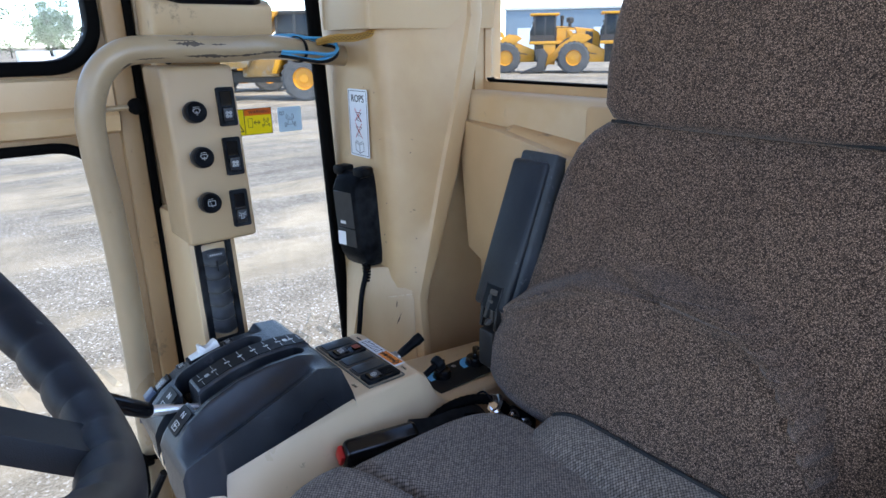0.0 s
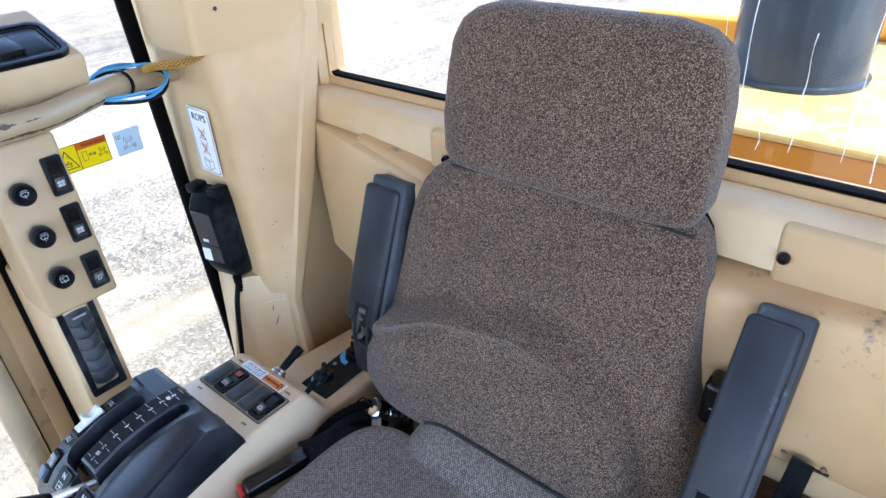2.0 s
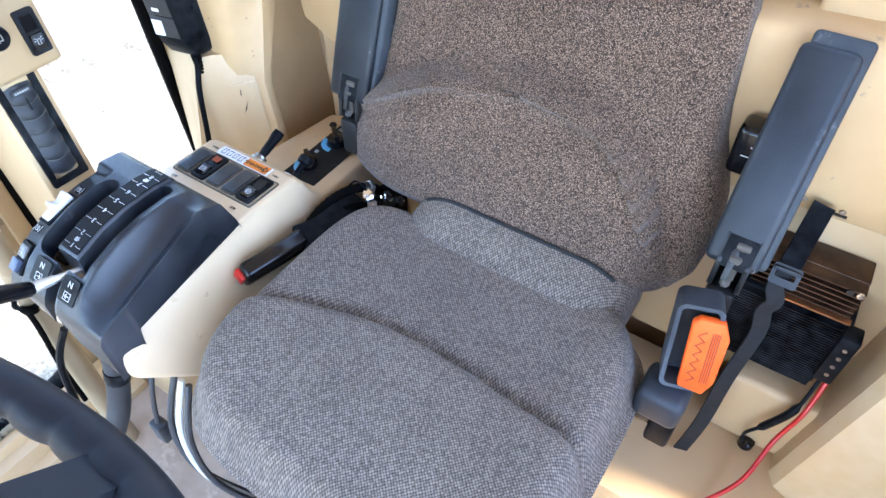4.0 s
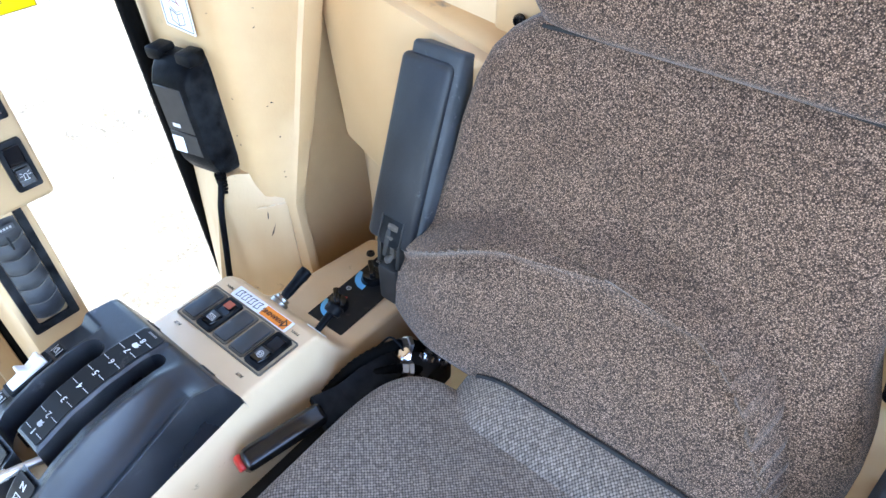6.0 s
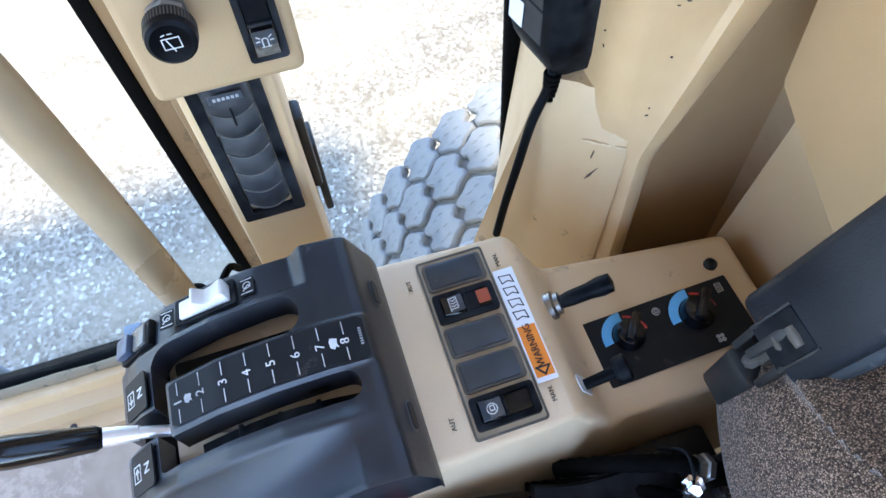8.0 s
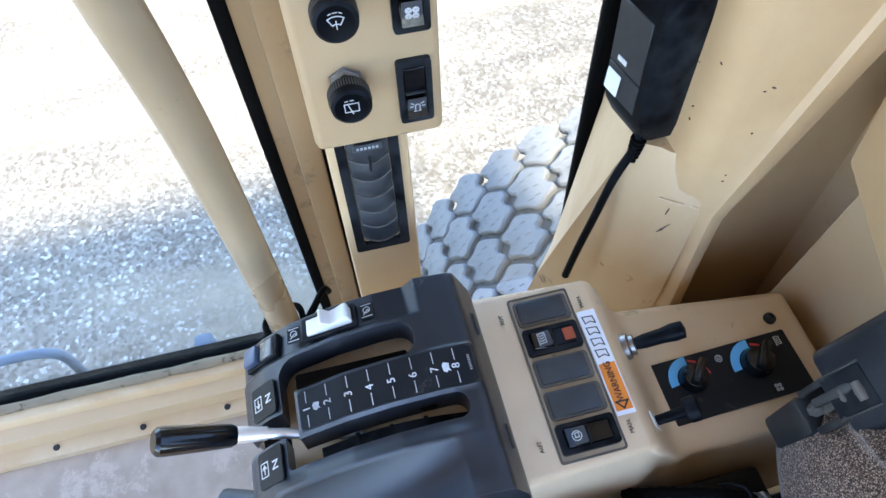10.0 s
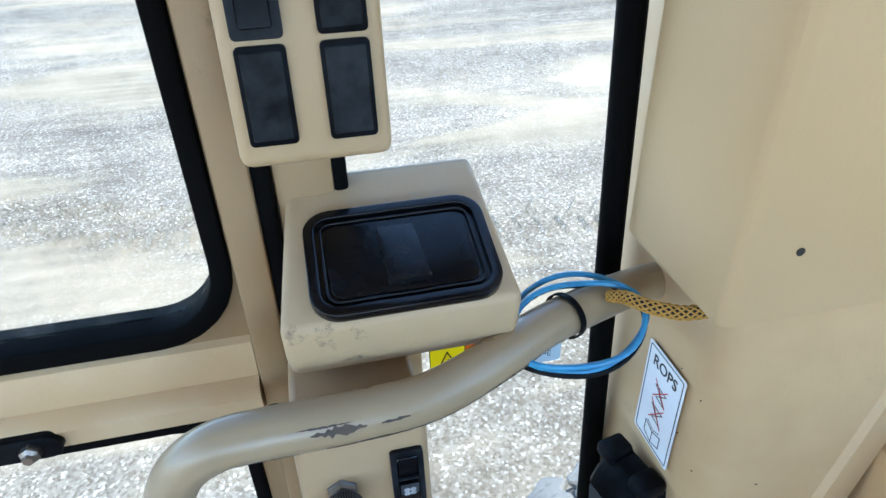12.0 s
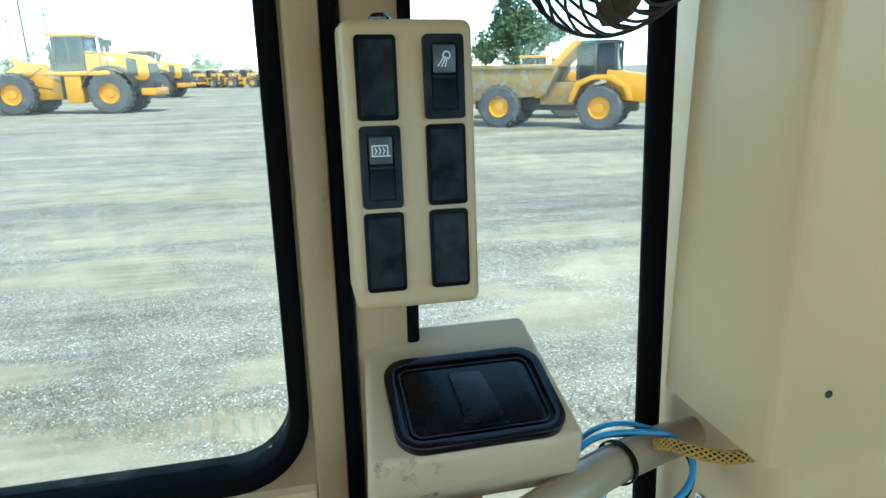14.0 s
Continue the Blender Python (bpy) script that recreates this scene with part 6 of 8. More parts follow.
for kind, sx, sy in (("fan", -0.716, 0.697), ("coffee", -0.761, 0.650), ("heat", -0.764, 0.722)):
    part("symbol", placed(icon(kind, 0.0042, 0.0006), on_deck(sx, sy, 0.5118)), SILK, con)
part("screw", lathe([(0, 0), (0.007, 0), (0.0065, 0.003), (0.004, 0.0045), (0.003, 0.002), (0, 0.002)], (-0.792, 0.730, 0.507), (0, 0, 1), 16), DARKSTEEL, con)

# ---- black gear quadrant ----
quad = thing("gear_quadrant", (-0.765, 0.28, 0.50), "worn black plastic gear quadrant with numbered slots", "gear console")
ARC = [(0.163, 0.572), (0.168, 0.584), (0.178, 0.597), (0.19, 0.609), (0.22, 0.628), (0.26, 0.643), (0.30, 0.650), (0.34, 0.651), (0.370, 0.648), (0.3765, 0.6455), (0.3795, 0.641), (0.382, 0.634), (0.394, 0.603), (0.3965, 0.594), (0.398, 0.586)]
XL, XR = -0.868, -0.664
# slots as (x0, x1, y0, y1, corner): the two travel slots, the bay that joins them and the gate open to the front
SLOTS = ((-0.8235, -0.7915, 0.204, 0.329, 0.0155), (-0.7490, -0.7270, 0.204, 0.361, 0.0105), (-0.8150, -0.7270, 0.204, 0.2175, 0.004), (-0.7780, -0.7560, 0.150, 0.214, 0.003))


def slot_gap(x, y):
    """How far a place lies outside the slots; below zero inside them."""
    best = 1.0
    for x0, x1, y0, y1, r in SLOTS:
        qx, qy = abs(x - (x0 + x1) / 2) - (x1 - x0) / 2 + r, abs(y - (y0 + y1) / 2) - (y1 - y0) / 2 + r
        best = min(best, math.hypot(max(qx, 0.0), max(qy, 0.0)) + min(max(qx, qy), 0.0) - r)
    return best


def quad_z(x, y):
    z = curve_at(ARC, y)[0]
    # the outer shoulder is a lower shelf with a gentle outward fall
    shelf = smooth(-0.8265, -0.8315, x) * smooth(0.342, 0.328, y)
    z -= shelf * (0.0065 + 0.16 * max(0.0, -0.8315 - x))
    z -= 0.012 * smooth(-0.861, -0.868, x) ** 2
    # a domed crest beside the inner slot, then a hollow running down to a straight outer edge
    ends = smooth(0.168, 0.215, y) * smooth(0.372, 0.340, y)
    crest = -0.712
    if x > -0.725:
        z += ends * 0.005 * smooth(-0.725, crest, x)
    if x > crest:
        u = min(1.0, (x - crest) / (-0.667 - crest))
        rim_ = min(z - 0.001, 0.586 + (y - 0.173) * 0.391)
        z += ((rim_ - z) * (1 - (1 - u) ** 1.8) - 0.007 * ends * math.sin(math.pi * u) ** 0.8) * smooth(0.3805, 0.372, y)
    # rims of the slots are slightly raised on the strip between them
    z += 0.003 * smooth(-0.7915, -0.7885, x) * smooth(-0.7490, -0.7520, x) * smooth(0.215, 0.219, y) * smooth(0.379, 0.374, y)
    return z


def quad_mesh():
    """The moulded cover: a fine sheet with clean slot edges, slot walls and skirts."""
    g = bmesh.new()
    nx, ny = 116, 132
    hx = (XR - XL) / nx
    grid = []
    for i in range(nx + 1):
        col = []
        for j in range(ny + 1):
            x, y = XL + hx * i, 0.163 + 0.235 * j / ny
            d = slot_gap(x, y)
            if abs(d) < hx * 0.72 and 0 < i < nx and 0 < j < ny:
                for _ in range(2):
                    d, e = slot_gap(x, y), 1e-4
                    gx, gy = (slot_gap(x + e, y) - d) / e, (slot_gap(x, y + e) - d) / e
                    n = max(1e-6, gx * gx + gy * gy)
                    x, y = x - d * gx / n, y - d * gy / n
            col.append(g.verts.new((x, y, quad_z(x, y))))
        grid.append(col)
    for i in range(nx):
        for j in range(ny):
            c = (grid[i][j], grid[i + 1][j], grid[i + 1][j + 1], grid[i][j + 1])
            mx_, my = sum(v.co.x for v in c) / 4, sum(v.co.y for v in c) / 4
            if slot_gap(mx_, my) > 0:
                g.faces.new(c)
    outer = {v for v in grid[0] + grid[-1]} | {c[-1] for c in grid} | {c[0] for c in grid}
    low = {}
    for e in [e for e in g.edges if len(e.link_faces) == 1 and not (e.verts[0] in outer and e.verts[1] in outer)]:
        a, b = e.verts
        for v in (a, b):
            if v not in low:
                low[v] = g.verts.new((v.co.x, v.co.y, v.co.z - 0.034))
        g.faces.new((a, b, low[b], low[a]))
    for v in [v for v in g.verts if not v.link_edges]:
        g.verts.remove(v)
    # skirts: towards the seat with a stepped hem, outwards, and at the front
    def hem(y):
        return 0.500 if y < 0.205 else 0.500 + 0.058 * smooth(0.205, 0.213, y) + 0.036 * max(0.0, min(1.0, (y - 0.213) / 0.18))

    rows_ = [[g.verts.new((XR + 0.004, v.co.y, min(hem(v.co.y), v.co.z - 0.006))) for v in grid[-1]], [g.verts.new((XL - 0.002, v.co.y, 0.545)) for v in grid[0]]]
    for j in range(ny):
        g.faces.new((grid[-1][j], rows_[0][j], rows_[0][j + 1], grid[-1][j + 1]))
        g.faces.new((grid[0][j], grid[0][j + 1], rows_[1][j + 1], rows_[1][j]))
    for i in range(nx):
        a, b = grid[i][0], grid[i + 1][0]
        if a.is_valid and b.is_valid and slot_gap((a.co.x + b.co.x) / 2, 0.165) > 0:
            lo_ = [g.verts.new((v.co.x, 0.166, 0.500 + 0.045 * smooth(-0.70, -0.86, v.co.x))) for v in (a, b)]
            g.faces.new((a, lo_[0], lo_[1], b))
    return g


part("cover", quad_mesh(), SATIN, quad, sharp=34)
PIT = mat("brown_dusty_pit", (0.020, 0.014, 0.009), (0.008, 0.006, 0.005), 30, 0.9, spec=0.1)
part("slot_floor", box(XL + 0.02, XR - 0.02, 0.175, 0.385, 0.545, 0.566, 0), PIT, quad, "dusty brown floor under the slots")
part("selector_drum", sweep([Vector((-0.738, 0.235 + 0.0125 * k, 0.592 + 0.016 * math.sin(math.pi * k / 10))) for k in range(11)], 0, flat=(0.013, 0.022, (0, 0, 1))), BLACK, quad, "black selector segment in the slot")
for k in range(3):
    part("detent", box(-0.7465, -0.7295, 0.262 + 0.030 * k, 0.266 + 0.030 * k, 0.598, 0.616, 0.001, 1), BLACK, quad)
part("slot_rail", box(-0.820, -0.796, 0.215, 0.322, 0.588, 0.596, 0.002, 1), PIT, quad)
# fixing slots in the flange towards the switch plate
FN = Vector((0, 0.93, 0.37))
for fx, fy, fz in ((-0.819, 0.3885, 0.6165), (-0.711, 0.3885, 0.6165)):
    m = facing((fx, fy, fz), (1, 0, 0), (0, -0.37, 0.93))
    hole = part("fixing_slot", placed(prism(rounded(-0.011, 0.011, -0.0048, 0.0048, 0.0046, 5), "z", -0.002, 0.0006), m), INK, quad, "dark fixing slot")
    part("rim", placed(ring_frame(rounded(-0.0125, 0.0125, -0.0062, 0.0062, 0.006, 5), rounded(-0.011, 0.011, -0.0048, 0.0048, 0.0046, 5), "z", -0.001, 0.0011), m), SATIN, hole)
    part("screw", lathe([(0, 0), (0.0038, 0), (0.0034, 0.0014), (0, 0.0018)], m @ Vector((-0.003, 0, 0.0004)), FN, 12), STEEL, hole)
# number strip on the rib between the slots
rows = []
for k in range(37):
    y = 0.2205 + (0.3735 - 0.2205) * k / 36
    half = 0.0170 - (0.0022 if k in (0, 36) else 0.0)
    rows.append([Vector((-0.7702 + x * half, y, quad_z(-0.770, y) + 0.0004 + dz)) for x, dz in ((-1, 0), (1, 0), (1, 0.0008), (-1, 0.0008))])
plateq = part("number_plate", loft(rows), HEATM, quad, "black number plate with white figures")


def on_strip(y, dx=0.0):
    sl = (quad_z(-0.770, y + 0.004) - quad_z(-0.770, y - 0.004)) / 0.008
    return facing((-0.770 + dx, y, quad_z(-0.770, y) + 0.0016), (1, 0, 0), (0, 1, sl))


for k, n in enumerate("12345678"):
    y = 0.2275 + 0.1300 * k / 7
    mm = on_strip(y)
    part("figure", lettering(n, 0.0098, mm @ Matrix.Rotation(math.pi, 4, "Z")), WORNPRINT if k < 2 else SILK, plateq)
    for q in (-1, 1):
        part("tick", placed(slab(0.0105, 0.0006, 0.0003, (q * 0.0105, 0, -0.0002), 0), mm), WORNPRINT if k < 2 else SILK, plateq)
for y, sp in ((0.349, 1.0), (0.236, 0.8)):
    g = prism([(-0.0045 * sp, -0.002), (-0.002 * sp, -0.0035), (0.003 * sp, -0.003), (0.0048 * sp, 0.0), (0.0026 * sp, 0.0012), (0.004 * sp, 0.0034), (0.0005 * sp, 0.0022), (-0.0032 * sp, 0.0028)], "z", -0.0002, 0.0003)
    part("speed_mark", placed(g, on_strip(y)), SILK if sp == 1 else WORNPRINT, plateq, "small white speed pictogram")
g = bmesh.new()
for k in range(7):
    g = merge(g, placed(slab(0.0012, 0.0022, 0.0003, (-0.007 + 0.0021 * k, 0, -0.0002), 0), on_strip(0.3695)))
part("part_code", g, WORNPRINT, plateq, "fine unreadable print")
# neutral marks on the two tabs in front
for x in (-0.797, -0.738):
    y = 0.187
    sl = (quad_z(x, y + 0.004) - quad_z(x, y - 0.004)) / 0.008
    mm = facing((x, y, quad_z(x, y) + 0.0006), (1, 0, 0), (0, 1, sl))
    tab = part("tab_plate", placed(prism(rounded(-0.0155, 0.0155, -0.017, 0.017, 0.003, 3), "z", -0.0006, 0.0006), mm), HEATM, quad, "black tab plate with white marks")
    g = lettering("N", 0.0115, mm @ Matrix.Translation((0, 0.008, 0.0008)) @ Matrix.Rotation(math.pi, 4, "Z"))
    g = merge(g, placed(stroke([(-0.006, -0.013), (0.006, -0.013), (0.006, -0.003), (-0.006, -0.003), (-0.006, -0.013)], 0.0009, 0.0006), mm))
    g = merge(g, placed(stroke([(-0.0035, -0.008), (0.0035, -0.008)], 0.0011, 0.0006), mm))
    s_ = 1 if x < -0.76 else -1
    g = merge(g, placed(stroke([(0.0008 * s_, -0.0055), (0.0035 * s_, -0.008), (0.0008 * s_, -0.0105)], 0.0011, 0.0006), mm))
    part("neutral_mark", g, SILK, tab)
# white rocker and small twin switch on the outer shoulder
y, x = 0.2585, -0.8445
mm = facing((x, y, quad_z(x, y)), (0, 1, 0.22), (-1, 0, -0.16))
wb = part("switch_base", placed(ring_frame(rounded(-0.026, 0.026, -0.0120, 0.0120, 0.002, 3), rounded(-0.0225, 0.0225, -0.0090, 0.0090, 0.001, 3), "z", -0.001, 0.0030), mm), BLACK, quad)
g = prism([(-0.0215, 0.0), (-0.0215, 0.0045), (-0.0075, 0.0060), (-0.0055, 0.0150), (-0.0030, 0.0158), (0.003, 0.0080), (0.009, 0.0090), (0.018, 0.0128), (0.0210, 0.0118), (0.0215, 0.0)], "y", -0.0080, 0.0080, 0.0012, 2)
part("white_rocker", placed(g, mm @ Matrix.Translation((0, 0, 0.001))), WHITE, wb, "white rocker toggle")
for s in (-1, 1):
    dm = mm @ Matrix.Translation((s * 0.0355, 0.0005, 0.0))
    dec = part("symbol_plate", placed(prism(rounded(-0.0062, 0.0062, -0.0085, 0.0085, 0.001, 2), "z", 0, 0.0006), dm), HEATM, wb)
    g = placed(merge(stroke(arc_pts(0, 0.001, 0.0032, 0, 360, 8), 0.0006, 0.0006), stroke([(-0.0048, -0.0062), (0.0048, -0.0062)], 0.0006, 0.0006)), dm)
    g = merge(g, placed(merge(stroke([(-0.0048, 0.0066), (0.0048, 0.0066)], 0.0006, 0.0006), stroke([(-0.003, -0.0035), (0.001, 0.001), (0.003, -0.001)], 0.0007, 0.0006)), dm))
    part("symbol", g, SILK, dec)
x, y = -0.8455, 0.1895
sl = (quad_z(x, y + 0.006) - quad_z(x, y - 0.006)) / 0.012
mm = facing((x, y, quad_z(x, y) + 0.001), (0, 1, sl), (-1, 0, -0.16))
tw = part("twin_switch", placed(slab(0.044, 0.024, 0.006, (0, 0, -0.004)), mm), BLACK, quad)
part("button", placed(box(-0.0195, -0.002, -0.009, 0.009, 0.0, 0.0085, 0.002, 2), mm), mat("blue_grey_button", (0.055, 0.080, 0.135), None, 40, 0.35), tw, "blue-grey button")
part("button", placed(box(0.0, 0.0175, -0.009, 0.009, 0.0, 0.0045, 0.0015, 2), mm), mat("grey_button", (0.14, 0.135, 0.125), (0.10, 0.10, 0.095), 60, 0.3), tw, "dusty grey button")
# gear lever
lev = thing("gear_lever", (-0.745, 0.25, 0.60), "chromed gear lever with a black grip", "lever")
part("shaft", sweep(glide([(-0.751, 0.266, 0.590), (-0.758, 0.232, 0.600), (-0.766, 0.190, 0.609), (-0.770, 0.161, 0.614)], 5), [0.0042 + 0.001 * k / 15 for k in range(16)], 12), BRUSHED, lev, "dull steel shaft")
part("collar", sweep([Vector((-0.7700, 0.160, 0.6150)), Vector((-0.7688, 0.172, 0.6125)), Vector((-0.7665, 0.188, 0.6095))], [0.0076, 0.0070, 0.0058], 14), BRUSHED, lev, "chromed collar")
part("grip", lathe([(0, 0), (0.0078, 0.0), (0.0098, 0.004), (0.0112, 0.03), (0.0122, 0.058), (0.0118, 0.064), (0.009, 0.067), (0, 0.067)], (-0.770, 0.162, 0.614), (0.04, -0.82, 0.57), 22), GLOSS, lev, "glossy black grip")

LEADY = mat("yellow_lead", (0.62, 0.33, 0.04), (0.5, 0.25, 0.03), 60, 0.45)
leads = thing("wire_lead", (-0.79, 0.23, 0.54), "yellow wire leads under the gear slot", "wire")
for k, (x, y) in enumerate(((-0.806, 0.233), (-0.792, 0.229), (-0.800, 0.242))):
    part("lead", sweep(glide([(x, y - 0.012, 0.535), (x + 0.004, y, 0.556 - 0.005 * k), (x - 0.003, y + 0.016, 0.535)], 5), 0.0035, 8), LEADY, leads)

# ---- belt, buckles and wiring ----
buckle = thing("seat_belt_buckle", (-0.64, 0.42, 0.53), "black seat belt buckle with a red button beside the seat", "buckle")
d = Vector((0.02, 0.105, -0.002))
u = Vector((-0.644, 0.366, 0.524))
bmx = facing(u + d * 0.5, d, (0.6, 0, 1))
part("case", placed(box(-0.058, 0.050, -0.014, 0.014, -0.024, 0.022, 0.008, 3), bmx @ Matrix.Rotation(math.pi / 2, 4, "X")), GLOSS, buckle)
part("button", placed(box(-0.064, -0.056, -0.012, 0.008, -0.012, 0.012, 0.003, 2), bmx @ Matrix.Rotation(math.pi / 2, 4, "X")), RED, buckle, "red release button")
part("sleeve", sweep(glide([(-0.625, 0.462, 0.526), (-0.615, 0.50, 0.520), (-0.612, 0.55, 0.518), (-0.617, 0.590, 0.505), (-0.625, 0.61, 0.470)], 6), 0, flat=(0.045, 0.014, (0.3, 0, 1))), BLACK, buckle, "black buckle sleeve")
hw = thing("seat_slide", (-0.60, 0.60, 0.46), "dark seat slide with zinc bolts", "seat hardware")
part("rail", box(-0.655, -0.60, 0.28, 0.66, 0.43, 0.462, 0.004), DARKSTEEL, hw)
for bx, by, bz, ax in ((-0.606, 0.602, 0.520, (0.5, -0.4, 0.8)), (-0.592, 0.628, 0.506, (0.9, -0.3, 0.3)), (-0.575, 0.64, 0.495, (0.8, -0.5, 0.3))):
    part("bolt", lathe([(0, 0), (0.010, 0), (0.010, 0.006), (0.006, 0.007), (0.006, 0.016), (0, 0.017)], (bx, by, bz), ax, 6), CHROME, hw, "zinc bolt head")
part("lug", box(-0.622, -0.568, 0.60, 0.66, 0.44, 0.50, 0.006, 2), DARKSTEEL, hw)
part("wire", sweep(glide([(-0.640, 0.585, 0.525), (-0.630, 0.60, 0.540), (-0.612, 0.60, 0.538), (-0.606, 0.602, 0.524)], 6), 0.0015, 8), BLACK, hw)

tongue = thing("belt_tongue", (-0.07, 0.55, 0.55), "bright orange belt webbing in a black holder", "seat belt")
m = facing((-0.072, 0.548, 0.590), (0.86, 0.25, 0.05), (0.30, 0.30, 0.92))
m = m @ Matrix.Diagonal((0.86, 0.88, 0.9, 1.0))
o, i = rounded(-0.030, 0.030, -0.072, 0.072, 0.012), rounded(-0.024, 0.024, -0.066, 0.066, 0.008)
part("holder", placed(merge(ring_frame(o, i, "z", -0.03, 0.012), prism(i, "z", -0.03, -0.024)), m), VINYL, tongue)
g = prism([(-0.018, -0.060), (0.016, -0.068), (0.027, -0.045), (0.030, 0.030), (0.020, 0.056), (-0.012, 0.058), (-0.020, 0.05)], "z", 0.0, 0.014, 0.003, 2)
part("webbing", placed(g, m @ Matrix.Translation((0.012, 0, 0.006))), ORANGE, tongue, "bright orange webbing")
zz = [(-0.008 + (0.010 if k % 2 else 0.0), -0.048 + 0.008 * k) for k in range(12)]
g = placed(stroke(zz, 0.0009), m @ Matrix.Translation((0.010, 0, 0.0205)))
for k in range(4):
    g = merge(g, placed(stroke([(0.010 + 0.003 * k, -0.045), (0.010 + 0.003 * k, 0.040)], 0.0009), m @ Matrix.Translation((0.010, 0, 0.0205))))
part("stitching", g, INK, tongue)
part("tag", placed(box(0.020, 0.046, -0.078, -0.030, -0.012, -0.008, 0.001), m @ Matrix.Rotation(-0.3, 4, "Z")), mat("faded_tag", (0.55, 0.52, 0.40), (0.60, 0.50, 0.10), 60, 0.5), tongue, "faded paper tag")
part("stalk", box(-0.105, -0.045, 0.50, 0.56, 0.47, 0.525, 0.012, 3), VINYL, tongue)
rec = thing("recliner_knob", (-0.115, 0.73, 0.74), "small black seat control knob with a white symbol", "knob")
part("body", box(-0.126, -0.088, 0.725, 0.765, 0.705, 0.772, 0.008, 3), GLOSS, rec)
part("symbol", placed(stroke([(-0.006, -0.006), (0.004, -0.006), (0.006, 0.004), (0.002, 0.008)], 0.0012), facing((-0.107, 0.7245, 0.742), (1, 0, 0), (0, 0, 1))), SILK, rec)
swb = thing("rocker_box", (-0.05, 0.55, 0.40), "small black rocker box on a stalk beside the seat", "switch")
part("case", box(-0.078, -0.045, 0.520, 0.545, 0.395, 0.460, 0.006, 2), BLACK, swb)
part("stalk", box(-0.10, -0.075, 0.53, 0.54, 0.42, 0.435, 0.002), DARKSTEEL, swb)

# heat-sinked converter on the rear wall, with its strap and red lead
COPPER = mat("worn_copper", (0.32, 0.13, 0.05), (0.20, 0.085, 0.04), 50, 0.35, metal=0.7)
amp = thing("power_converter", (0.05, 0.74, 0.42), "black finned power converter strapped to the wall", "converter")
part("case", box(-0.056, 0.092, 0.718, 0.786, 0.420, 0.556, 0.004), BLACK, amp)
for k in range(28):
    z = 0.425 + 0.0046 * k
    part("fin", box(-0.055, 0.086, 0.706, 0.720, z, z + 0.0019, 0), BLACK, amp)
RUST = mat("browned_heat_sink", (0.030, 0.014, 0.008), (0.11, 0.055, 0.03), 40, 0.4, metal=0.5)
part("sink", box(-0.042, 0.084, 0.742, 0.786, 0.557, 0.608, 0.002), RUST, amp, "browned metal heat sink")
for k in range(6):
    part("sink_fin", box(-0.041, 0.083, 0.722, 0.744, 0.560 + 0.0088 * k, 0.5625 + 0.0088 * k, 0), RUST, amp)
part("sink_lip", box(-0.010, 0.086, 0.712, 0.722, 0.5565, 0.5600, 0.001), COPPER, amp, "worn copper-coloured lip")
for x in (-0.036, 0.066, 0.078):
    part("screw", lathe([(0, 0), (0.0045, 0), (0.0045, 0.003), (0, 0.004)], (x, 0.722, 0.603), (0, -1, 0), 12), DARKSTEEL if x < 0.07 else CHROME, amp)
conn = part("connector", box(0.082, 0.106, 0.692, 0.722, 0.460, 0.554, 0.004), BLACK, amp)
for k in range(4):
    part("terminal", lathe([(0, 0), (0.003, 0), (0.003, 0.0015), (0, 0.002)], (0.094, 0.692, 0.480 + 0.018 * k), (0, -1, 0), 8), STEEL, conn, "small steel terminal screw")
strap = thing("belt_strap", (0.0, 0.72, 0.5), "black seat belt strap with a steel slider", "seat belt")
part("tab", sweep(glide([(-0.003, 0.770, 0.676), (-0.004, 0.764, 0.668), (-0.006, 0.738, 0.640), (-0.008, 0.708, 0.612)], 5), 0, flat=(0.0265, 0.005, (0.1, -1, 0.75))), BLACK, strap, "black folded fabric tab")
part("webbing", sweep(glide([(-0.008, 0.706, 0.612), (-0.013, 0.697, 0.590), (-0.004, 0.692, 0.566), (-0.010, 0.690, 0.545), (-0.003, 0.690, 0.50), (-0.010, 0.660, 0.42), (-0.012, 0.635, 0.33), (-0.02, 0.622, 0.255)], 6), 0, flat=(0.022, 0.0035, (0.45, -1, 0.2))), WEBBING, strap)
part("slider", placed(merge(ring_frame(rounded(-0.017, 0.017, -0.014, 0.014, 0.004), rounded(-0.012, 0.012, -0.004, 0.004, 0.002), "z", -0.003, 0.003), slab(0.032, 0.005, 0.004, (0, 0.008, 0.003))), facing((-0.008, 0.700, 0.607), (1, 0, 0), (0, 0.6, 1))), DARKSTEEL, strap, "dark steel slider")
lead = thing("red_lead", (0.1, 0.69, 0.35), "red and black power leads from the converter", "cable")
part("red_wire", sweep(glide([(0.102, 0.700, 0.455), (0.098, 0.675, 0.40), (0.085, 0.655, 0.34), (0.070, 0.60, 0.29), (0.03, 0.545, 0.265), (-0.01, 0.50, 0.258)], 6), 0.0035, 8), RED, lead)
part("black_wire", sweep(glide([(0.094, 0.702, 0.455), (0.088, 0.68, 0.40), (0.068, 0.672, 0.345), (0.052, 0.675, 0.30), (0.058, 0.685, 0.262)], 6), [0.0028] * 6 + [0.006] * 8 + [0.0028] * 11, 8), BLACK, lead)
part("ring_plug", lathe([(0, 0), (0.012, 0), (0.012, 0.012), (0.006, 0.016), (0, 0.016)], (0.064, 0.69, 0.25), (0, 0, 1), 16), GLOSS, lead)
